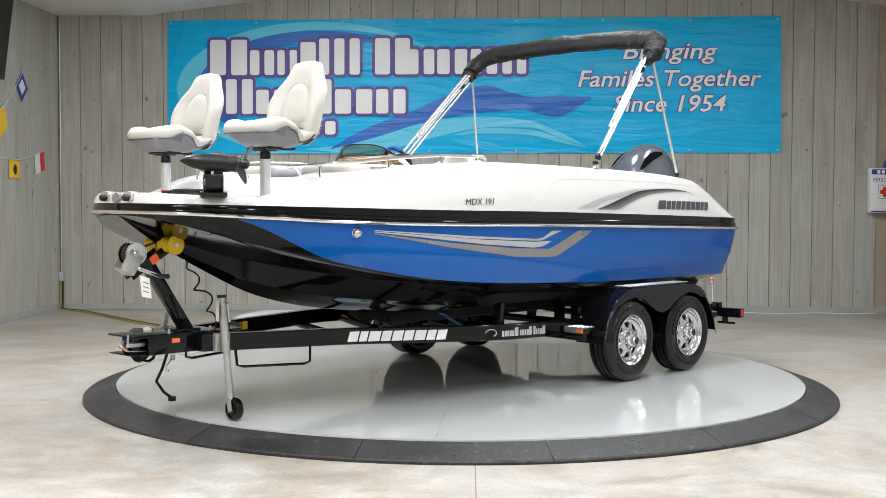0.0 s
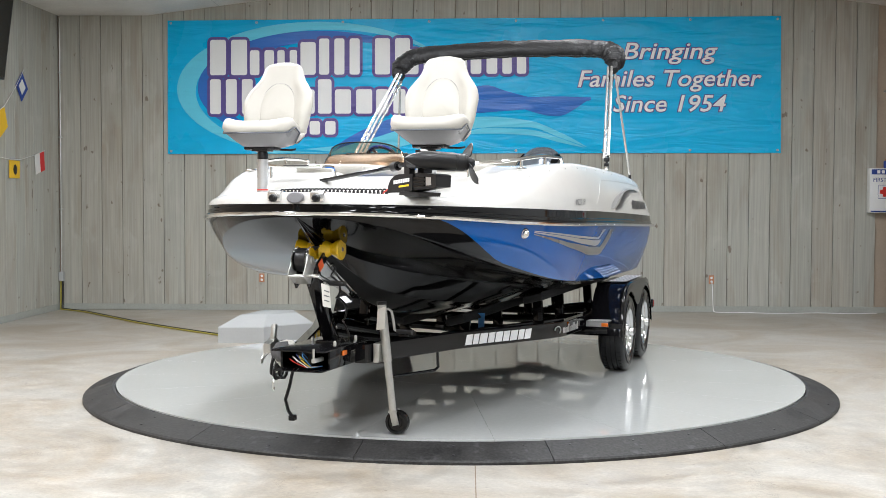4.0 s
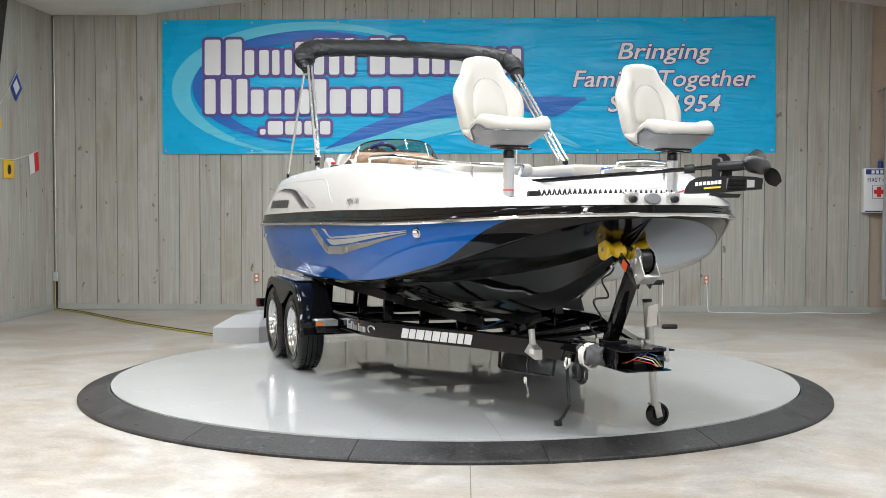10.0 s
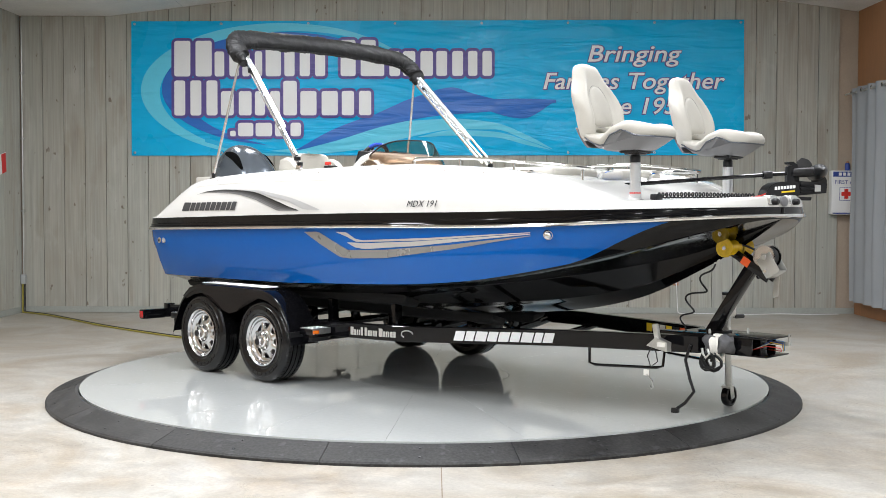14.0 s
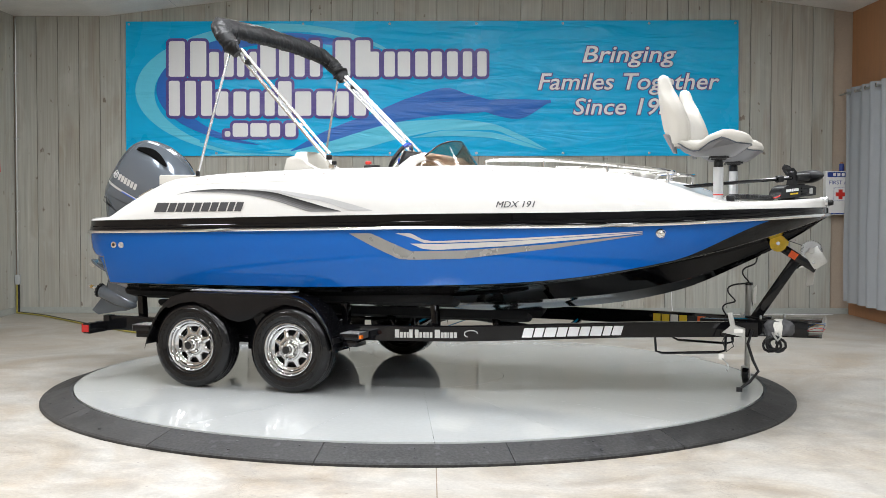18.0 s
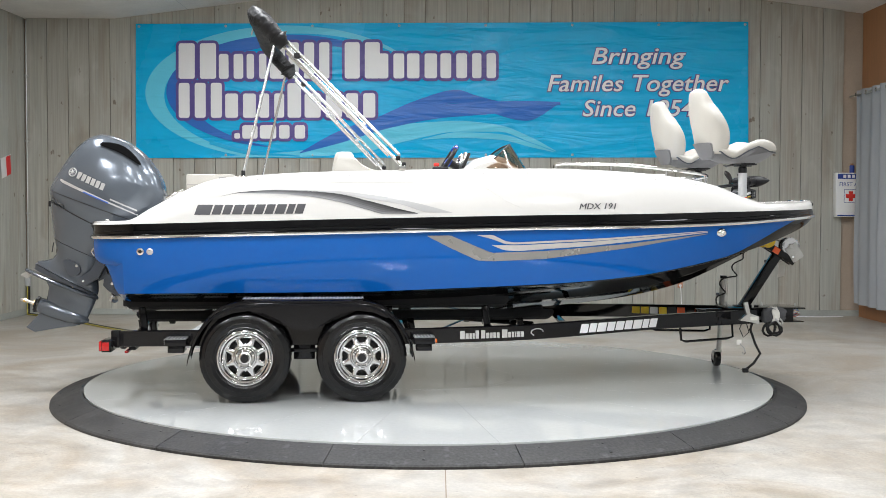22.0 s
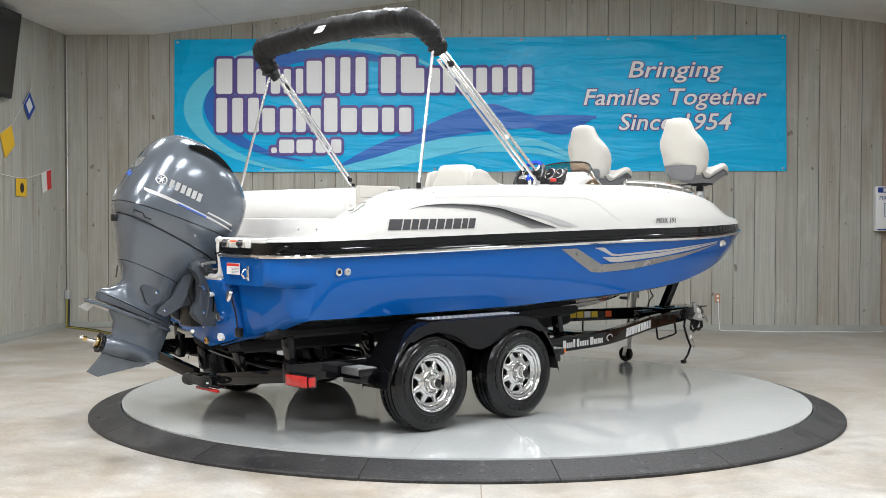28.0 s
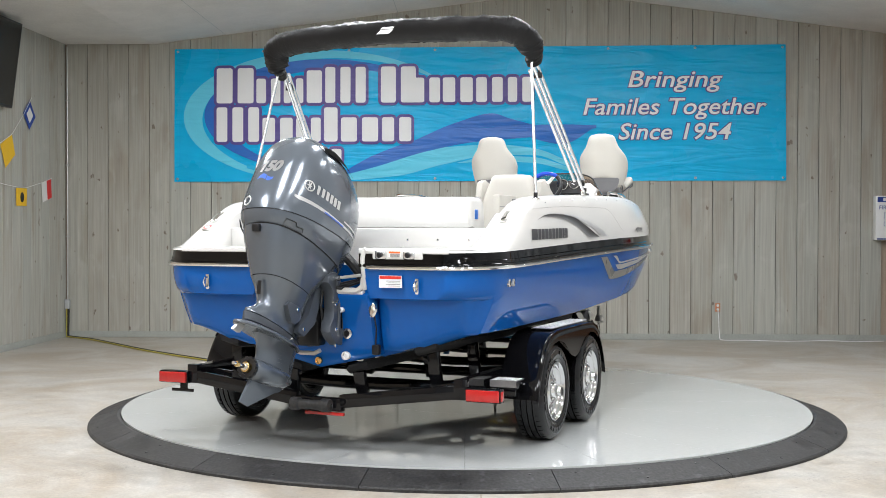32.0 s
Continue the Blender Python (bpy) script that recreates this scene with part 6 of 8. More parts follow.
# ---- bimini top in its boot ----
bim = thing("bimini_top", (-0.30, CY, 1.80), "folded bimini top in black canvas boot on aluminium bows", "bimini top", rides=True)
arch = [(-1.165, -1.03, 2.70), (-1.215, -1.035, 2.765), (-1.285, -1.02, 2.845), (-1.345, -0.95, 2.91), (-1.365, -0.80, 2.935), (-1.375, -0.4, 2.955), (-1.38, 0.0, 2.962), (-1.375, 0.4, 2.955), (-1.365, 0.80, 2.935), (-1.345, 0.95, 2.91), (-1.285, 1.02, 2.845), (-1.215, 1.035, 2.765), (-1.165, 1.03, 2.70)]
rows = []
N = 260
for i in range(N + 1):
    t = (len(arch) - 1) * i / N
    p = Vector([spline([(k, a[c]) for k, a in enumerate(arch)], t) for c in range(3)]) + Vector((0, CY, 0))
    q = Vector([spline([(k, a[c]) for k, a in enumerate(arch)], min(len(arch) - 1, t + 0.05)) for c in range(3)]) + Vector((0, CY, 0))
    if i == N:
        d = last_d
    else:
        d = (q - p).normalized()
    last_d = d
    ax = Vector((-0.66, 0, 0.75))
    ax = (ax - d * ax.dot(d)).normalized()
    bx = d.cross(ax).normalized()
    end = min(1.0, 0.55 + 3.2 * min(i, N - i) / N)
    row = []
    for k in range(18):
        a = 2 * math.pi * k / 18
        wr = 1 + 0.10 * noise.noise(Vector((t * 2.3, 2.2 * math.cos(a), 2.2 * math.sin(a)))) + 0.09 * noise.noise(Vector((t * 5.3 + 1.8 * math.sin(a), 1.8 * math.cos(a), 2.0))) + 0.16 * abs(noise.noise(Vector((t * 9.1 + 2.6 * math.cos(a), 1.4 * math.sin(a), 7.0)))) + 0.10 * abs(noise.noise(Vector((t * 15.0 - 3.5 * math.sin(a), 2.5 * math.cos(a), 3.0))))
        row.append(p + ax * (0.090 * end * wr * math.cos(a)) + bx * (0.060 * end * wr * math.sin(a)))
    rows.append(row)
boot = part("boot", loft(rows, closed=True, caps=True), CANVAS, bim, "wrinkled black canvas boot", 60)
part("seam", tube([r[9] + Vector((0.0, 0, -0.004)) for r in rows[4:-4]], 0.005, 6), CANVAS, boot)
lg = [(-0.055, 0.0), (-0.025, 0.03), (0.075, 0.03), (0.045, 0.0)]
for dz, du in ((0.004, 0.012), (-0.036, -0.012)):
    part("maker_mark", plate([(u + du, (v * 1.15 + dz)) for u, v in lg], 0.003, lambda u, v, w: (-1.462 + 0.35 * (v + 0.01) - w, CY - 0.0 - u * 1.0, 2.965 + v * 0.92)), WHITE, boot, "white printed maker's mark")
for s in SIDES:
    foot, top = Vector((-0.30, CY + s * 1.14, 1.825)), Vector((-1.17, CY + s * 1.01, 2.71))
    dvec = top - foot
    side = Vector((0.70, 0, 0.71)) * 1.15
    for k, (f0, f1, off, dy) in enumerate(((0.0, 1.0, 0.0, 0.0), (0.06, 1.0, 0.036, 0.012), (0.33, 1.0, 0.030, -0.022), (0.10, 0.96, -0.014, -0.03))):
        part("bow_tube", tube([foot + dvec * f0 + side * off * (0.3 if k == 0 else 1) + Vector((0, s * dy, 0)), foot + dvec * f1 + side * off + Vector((0, s * dy, 0))], 0.0125, 8), ALU, bim, "aluminium bow tube")
    for f, r in ((0.0, 0.015), (0.05, 0.017), (0.90, 0.021), (0.335, 0.013)):
        p = foot + dvec * f + side * 0.015
        part("clamp", box(p.x - r, p.x + r, p.y - r * 1.3, p.y + r * 1.3, p.z - r, p.z + r, 0.006), BLACK_PLASTIC if f != 0.335 else WHITE, bim, "black plastic clamp" if f != 0.335 else "white plastic clip")
    part("deck_hinge", box(foot.x - 0.025, foot.x + 0.025, foot.y - 0.016, foot.y + 0.016, foot.z - 0.03, foot.z + 0.005, 0.004), CHROME, bim)
    a, b = Vector((-1.457, CY + s * 1.14, 1.765)), Vector((-1.235, CY + s * 1.03, 2.715))
    part("support_strut", tube([a, b], 0.011, 8), ALU, bim, "aluminium support strut")
    part("strut_foot", box(a.x - 0.014, a.x + 0.014, a.y - 0.012, a.y + 0.012, a.z - 0.03, a.z + 0.02, 0.005), BLACK_PLASTIC, bim)
    part("strut_base", box(a.x - 0.03, a.x + 0.03, a.y - 0.02, a.y + 0.02, top_z(-1.457) - 0.006, a.z - 0.02, 0.004), CHROME, bim)

# ---- pedestal fishing seats ----
def back_row(z, hw, x, th, n=32, wing=0.05):
    pts = []
    for k in range(n):
        a = 2 * math.pi * k / n
        y = hw * math.copysign(abs(math.sin(a)) ** 0.75, math.sin(a))
        pts.append(Vector((x + th * math.copysign(abs(math.cos(a)) ** 0.7, math.cos(a)) + wing * abs(y / 0.235) ** 2.4, y, z)))
    return pts


def fishing_seat(y):
    st = thing("fishing_seat", (2.484, CY + y, 1.553), "cream vinyl folding fishing seat on an aluminium pedestal", "seat", "bow fishing seats", rides=True)
    o = Vector((0, CY + y, 0))
    swing = Matrix.Translation((2.484, 0, 0)) @ Matrix.Rotation(radians(5), 4, "Z") @ Matrix.Translation((-2.484, 0, 0))
    sh = lambda bm: moved(bm, Matrix.Translation(o) @ swing)
    part("post", sh(lathe([(0.036, 1.552), (0.036, 1.80), (0.033, 1.802)], 20, at=(2.484, 0, 0))), surface("satin_aluminium", (0.68, 0.69, 0.70), 0.35, 0.9, vary=0.03) if y < 0 else bpy.data.materials["satin_aluminium"], st, "satin aluminium post")
    part("post_collar", sh(lathe([(0.026, 1.80), (0.034, 1.805), (0.034, 1.84), (0.026, 1.86), (0.026, 1.875)], 18, at=(2.484, 0, 0))), BLACK_PLASTIC, st)
    part("base_flange", sh(lathe([(0.062, 1.5535), (0.06, 1.562), (0.038, 1.566)], 20, at=(2.484, 0, 0))), BLACK_PLASTIC, st)
    part("swivel", sh(join(box(2.43, 2.54, -0.055, 0.055, 1.852, 1.868, 0.006), box(2.43, 2.54, -0.105, -0.075, 1.860, 1.888, 0.006), box(2.43, 2.54, 0.075, 0.105, 1.860, 1.888, 0.006), box(2.42, 2.56, -0.10, 0.10, 1.864, 1.876, 0.004))), BLACK_PLASTIC, st)
    part("lever", sh(tube([(2.42, 0.05, 1.868), (2.42, 0.17, 1.862), (2.41, 0.20, 1.868)], 0.007, 6)), BLACK_PLASTIC, st)
    if y < 0:
        part("label", sh(lathe([(0.0365, 1.600), (0.0365, 1.608)], 20, at=(2.484, 0, 0))), WARN_RED, st)
    # shell and cushions from plan outlines
    def plan(cx, hx, hy, zf, sx=1.0, n=40):
        pts = []
        for k in range(n):
            a = 2 * math.pi * k / n
            u, w = math.copysign(abs(math.cos(a)) ** 0.6, math.cos(a)), math.copysign(abs(math.sin(a)) ** 0.6, math.sin(a))
            x_, y_ = cx + hx * u, hy * w * (1 - 0.10 * max(0, -u))
            z_ = zf(x_, y_)
            pts.append(Vector((x_, y_ * (1 - 0.32 * min(1.0, max(0.0, (1.968 - z_) / 0.075))), z_)))
        return pts
    middle = ((2.14, 2.03), (2.20, 2.002), (2.30, 1.995), (2.42, 2.005), (2.55, 2.030), (2.64, 2.040), (2.72, 2.022))
    rim_top = ((2.14, 2.06), (2.22, 2.015), (2.28, 1.975), (2.33, 1.962), (2.38, 1.985), (2.44, 2.035), (2.50, 2.062), (2.56, 2.066), (2.64, 2.052), (2.72, 2.022))
    rim_seam = ((2.14, 2.0), (2.22, 1.955), (2.28, 1.918), (2.33, 1.906), (2.38, 1.925), (2.44, 1.975), (2.50, 2.0), (2.55, 1.988), (2.61, 1.962), (2.72, 1.955))
    seat_top = lambda x_, y_: spline(middle, x_) + (spline(rim_top, x_) - spline(middle, x_)) * min(1.0, (y_ / 0.21) ** 2)
    seam = lambda x_, y_: spline(rim_seam, x_)
    low = lambda x_, y_: 1.886 + 0.30 * max(0, 2.27 - x_) ** 1.1
    rows_ = [plan(2.45, 0.125, 0.155, lambda a, b: 1.878), plan(2.45, 0.15, 0.172, lambda a, b: 1.882), plan(2.44, 0.208, 0.212, lambda a, b: (low(a, b) * 0.62 + seam(a, b) * 0.38)), plan(2.43, 0.272, 0.222, lambda a, b: seam(a, b) - 0.004), plan(2.43, 0.276, 0.226, lambda a, b: seam(a, b))]
    part("shell", sh(loft(rows_, closed=True, caps=True)), SHELL, st, "grey plastic seat shell", 45)
    grip = [(-0.085, 1.962), (-0.07, 1.972), (0.07, 1.972), (0.085, 1.962), (0.075, 1.935), (0.05, 1.924), (-0.05, 1.924), (-0.075, 1.935)]
    part("grip_recess", sh(loft([[Vector((2.708 + (z - 1.972) * 1.05 + dx, y_, z)) for y_, z in grip] for dx in (-0.03, 0.003)], closed=True, caps=True)), ENGINE_DARK, st, "darker grey grip recess")
    rows_ = [plan(2.43, 0.276, 0.226, lambda a, b: seam(a, b) + 0.003), plan(2.43, 0.290, 0.239, lambda a, b: seam(a, b) * 0.6 + seat_top(a, b) * 0.4), plan(2.43, 0.286, 0.235, lambda a, b: seam(a, b) * 0.25 + seat_top(a, b) * 0.75 - 0.003), plan(2.43, 0.272, 0.220, lambda a, b: seat_top(a, b) - 0.004), plan(2.43, 0.25, 0.198, lambda a, b: seat_top(a, b) + 0.002), plan(2.43, 0.20, 0.155, lambda a, b: seat_top(a, b)), plan(2.43, 0.14, 0.10, lambda a, b: seat_top(a, b)), plan(2.43, 0.07, 0.05, lambda a, b: seat_top(a, b)), plan(2.43, 0.01, 0.01, lambda a, b: seat_top(a, b))]
    part("seat_cushion", sh(loft(rows_, closed=True)), VINYL, st, "cream vinyl seat cushion", 60)
    part("piping", sh(tube([p + Vector((0, 0, 0.0)) for p in plan(2.43, 0.284, 0.234, lambda a, b: seam(a, b) + 0.004, n=56)], 0.0055, 6, True)), ENGINE_DARK, st, "dark grey piping")
    bk = [(2.02, 0.160, 2.170, 0.030), (2.035, 0.190, 2.167, 0.052), (2.07, 0.215, 2.160, 0.064), (2.12, 0.232, 2.150, 0.067), (2.18, 0.238, 2.138, 0.066), (2.24, 0.227, 2.126, 0.062), (2.30, 0.190, 2.116, 0.058), (2.35, 0.155, 2.107, 0.055), (2.40, 0.138, 2.099, 0.051), (2.435, 0.124, 2.094, 0.044), (2.452, 0.102, 2.092, 0.034), (2.462, 0.08, 2.091, 0.022), (2.468, 0.03, 2.09, 0.006)]
    wing = lambda z: 0.10 * max(0.12, 1 - (z - 2.02) / 0.40)
    sag = lambda z, y_: -0.075 * max(0.0, 1 - (z - 2.02) / 0.10) * min(1.0, (y_ / 0.14) ** 2)
    roll = lambda z, hw, y_: 0.034 * math.exp(-((abs(y_) / hw - 0.80) / 0.20) ** 2) * max(0.0, min(1.0, (2.42 - z) / 0.12))
    rows_ = []
    for i in range(31):
        z = 2.02 + 0.447 * i / 30
        hw, xc, th = (spline([(b[0], b[k]) for b in bk], z) for k in (1, 2, 3))
        row = back_row(z, hw, xc, th, n=44, wing=wing(z))
        rows_.append([Vector((p.x + (roll(z, hw, p.y) if k < 12 or k > 32 else 0), p.y, p.z + sag(z, p.y))) for k, p in enumerate(row)])
    bc = part("backrest", sh(loft(rows_, closed=True, caps=True)), VINYL, st, "cream vinyl backrest", 60)
    rear = []
    for z, hw in ((1.905, 0.09), (1.925, 0.12), (1.955, 0.145), (1.99, 0.160), (2.025, 0.165), (2.035, 0.155)):
        xr = spline([(b[0], b[2] - b[3]) for b in bk], max(z, 2.07)) - 0.006 + 0.55 * max(0.0, 2.035 - z)
        arc = [Vector((xr + d + (wing(2.07) - 0.01) * abs(hw * k / 8 / 0.235) ** 2.4, hw * k / 8, z)) for d in (0.0,) for k in range(-8, 9)]
        rear.append(arc + [Vector((p.x + 0.02, p.y, p.z)) for p in reversed(arc)])
    part("back_shell", sh(loft(rear, closed=True, caps=True)), SHELL, st, "grey plastic back bracket", 45)
    pad = []
    for r_, dx in ((1.0, 0.0), (0.96, 0.012), (0.88, 0.019), (0.6, 0.024), (0.05, 0.026)):
        row = []
        for k in range(40):
            a = 2 * math.pi * k / 40
            c_, s2 = math.cos(a), math.sin(a)
            e_ = 1.0 if s2 > 0 else 0.45
            yy = 0.128 * r_ * math.copysign(abs(c_) ** (0.9 if s2 > 0 else 0.35), c_) * (1 if s2 < 0 else 1 - 0.08 * s2)
            zz = 2.155 + (0.165 if s2 > 0 else 0.115) * r_ * math.copysign(abs(s2) ** e_, s2)
            xb = spline([(b[0], b[2]) for b in bk], zz) + spline([(b[0], b[3]) for b in bk], zz) + wing(zz) * abs(yy / 0.235) ** 2.4
            row.append(Vector((xb + dx - 0.014, yy, zz)))
        pad.append(row)
    part("back_pad", sh(loft(pad, closed=True, caps=True)), VINYL, bc, "cream vinyl inset back pad", 60)
    part("pad_seam", sh(tube([p + Vector((0.012, 0, 0)) for p in pad[0]], 0.0022, 6, True)), SHELL, bc)


for y in (-0.588, 0.562):
    fishing_seat(y)

# ---- electric bow motor ----
tm = thing("trolling_motor", (2.93, CY + 0.62, 1.553), "black electric bow motor stowed across the foredeck", "trolling motor", rides=True)
mdir = Vector((0.27, 0.40, 0)).normalized()
mside = Vector((mdir.y, -mdir.x, 0))
o = Vector((2.815, CY + 0.455, 1.560))


def tmp_(a, b, z):
    return o + mdir * a + mside * b + Vector((0, 0, z))


def tm_prism(name, outline, b0, b1, material, label="", parent=tm):
    return part(name, loft([[tmp_(a, b, z) for a, z in outline] for b in (b0, b1)], closed=True, caps=True), material, parent, label, 30)


base = tm_prism("mount_base", ((0.14, 0.0), (0.33, 0.0), (0.34, 0.022), (0.16, 0.032)), -0.08, 0.08, BLACK_PLASTIC, "black mounting plate")
hs = tm_prism("mount_housing", ((0.0, 0.022), (0.25, 0.032), (0.255, 0.13), (0.12, 0.13), (0.075, 0.122), (0.035, 0.100), (0.01, 0.065)), -0.06, 0.06, BLACK_PLASTIC, "black rounded drive housing")
tm_prism("ribbed_end", ((0.25, 0.034), (0.465, 0.052), (0.47, 0.118), (0.42, 0.128), (0.27, 0.135)), -0.052, 0.052, BLACK_PLASTIC, "black ribbed end housing", hs)
tm_prism("data_plate", ((0.375, 0.062), (0.42, 0.064), (0.42, 0.108), (0.375, 0.110)), 0.052, 0.055, DECAL_SILVER, "silver data plate", hs)
for k in range(3):
    tm_prism("rib", ((0.265, 0.052 + 0.024 * k), (0.365, 0.058 + 0.022 * k), (0.365, 0.067 + 0.022 * k), (0.265, 0.063 + 0.024 * k)), 0.050, 0.064, BLACK_PAINT, "", hs)
for k in range(7):
    tm_prism("maker_bar", ((0.068 + 0.023 * k, 0.072 + 0.002 * k), (0.086 + 0.023 * k, 0.0735 + 0.002 * k), (0.086 + 0.023 * k, 0.0955 + 0.002 * k), (0.068 + 0.023 * k, 0.094 + 0.002 * k)), 0.0602, 0.0618, WHITE, "", hs)
tm_prism("maker_bar", ((0.12, 0.052), (0.22, 0.060), (0.22, 0.071), (0.12, 0.063)), 0.0602, 0.0618, YELLOW, "", hs)
tm_prism("tower", ((0.165, 0.12), (0.215, 0.12), (0.215, 0.232), (0.205, 0.240), (0.175, 0.240), (0.165, 0.232)), 0.015, 0.055, BLACK_PLASTIC, "black upright cradle plate")
tm_prism("tower", ((0.215, 0.12), (0.285, 0.12), (0.288, 0.20), (0.27, 0.25), (0.24, 0.272), (0.20, 0.268), (0.20, 0.255), (0.225, 0.245), (0.235, 0.20)), -0.055, 0.0, BLACK_PLASTIC, "black curved cradle plate")
sh0, sh1 = Vector((2.20, CY - 0.307, 1.664)), Vector((2.96, CY + 0.60, 1.750))
part("shaft", tube([sh0, sh1], 0.014, 10), BLACK_PAINT, tm, "long black shaft")
part("shaft_collar", tube([sh1 + (sh0 - sh1) * 0.12, sh1 + (sh0 - sh1) * 0.17], 0.028, 12), BLACK_PLASTIC, tm)
pd = Vector((-0.247, 0.309, -0.021)).normalized()
p0 = Vector((3.164, CY + 0.669, 1.770))
part("pod_bracket", tube([sh1, sh1 + (sh1 - sh0) * 0.05 + Vector((0.02, 0.03, 0.0)), p0 + pd * 0.12], [0.030, 0.034, 0.030], 12), BLACK_PLASTIC, tm, "black motor pod bracket")
prof = [(-0.03, 0.003), (-0.012, 0.016), (0.02, 0.032), (0.06, 0.044), (0.10, 0.051), (0.14, 0.053), (0.27, 0.053), (0.274, 0.050), (0.325, 0.050), (0.33, 0.046), (0.345, 0.044)]
part("motor_pod", tube([p0 + pd * a for a, _ in prof], [r for _, r in prof], 20), BLACK_PLASTIC, tm, "black torpedo motor pod")
pr = part("propeller_hub", tube([p0 + pd * a for a in (0.33, 0.36, 0.385, 0.395)], [0.034, 0.034, 0.025, 0.008], 16), BLACK_PLASTIC, tm, "black propeller hub")
pu = pd.cross(Vector((0, 0, 1))).normalized()
pv = pu.cross(pd).normalized()
for a in (130, 310):
    d = pu * math.cos(radians(a)) + pv * math.sin(radians(a))
    e = pd.cross(d)
    rr = []
    for k in range(7):
        f = k / 6
        w = 0.014 + 0.042 * math.sin(math.pi * min(1, f * 0.74 + 0.16))
        c = p0 + pd * (0.355 + 0.03 * f * f) + d * (0.03 + 0.105 * f)
        tw = (e * math.cos(0.35) + pd * math.sin(0.35))
        rr.append([c - tw * w + pd * 0.003, c + tw * w + pd * 0.003, c + tw * w - pd * 0.003, c - tw * w - pd * 0.003])
    part("blade", loft(rr, closed=True, caps=True), BLACK_PLASTIC, pr)
coil = []
c0, c1 = Vector((2.55, CY - 0.42, 1.588)), Vector((2.80, CY + 0.40, 1.592))
for i in range(27 * 10 + 1):
    f = i / (27 * 10)
    a = 2 * math.pi * i / 10
    p = c0 + (c1 - c0) * f
    coil.append(p + Vector((0.017 * math.cos(a), -0.004 * math.cos(a), 0.017 * math.sin(a) + 0.004 * math.sin(f * 5))))
part("coil_cord", tube(coil, 0.0055, 6), BLACK_PLASTIC, tm, "black coiled cord")
part("red_lead", tube([tmp_(-0.10, 0.02, 0.02), tmp_(-0.04, 0.05, 0.03), tmp_(0.02, 0.05, 0.05)], 0.005, 6), WARN_RED, tm)
part("foot_pedal_plug", box(2.53, 2.59, CY - 0.49, CY - 0.42, 1.553, 1.60, 0.01), BLACK_PLASTIC, tm)

# ---- trailer ----
trailer = thing("boat_trailer", (0, CY, TABLE_Z), "glossy black tandem-axle boat trailer with chrome wheels", "trailer", rides=True)
BEAM_PTS = ((-2.40, 0.545), (-0.25, 0.545), (0.15, 0.553), (1.0, 0.578), (1.83, 0.598), (2.75, 0.605))


def rail_y(x):
    return float(np.interp(x, (-2.45, 0.55, 0.70, 0.85, 1.0, 1.83, 2.75), (0.97, 0.965, 0.945, 0.905, 0.855, 0.515, 0.20)))


def beam_z(x):
    return float(np.interp(x, [p[0] for p in BEAM_PTS], [p[1] for p in BEAM_PTS]))


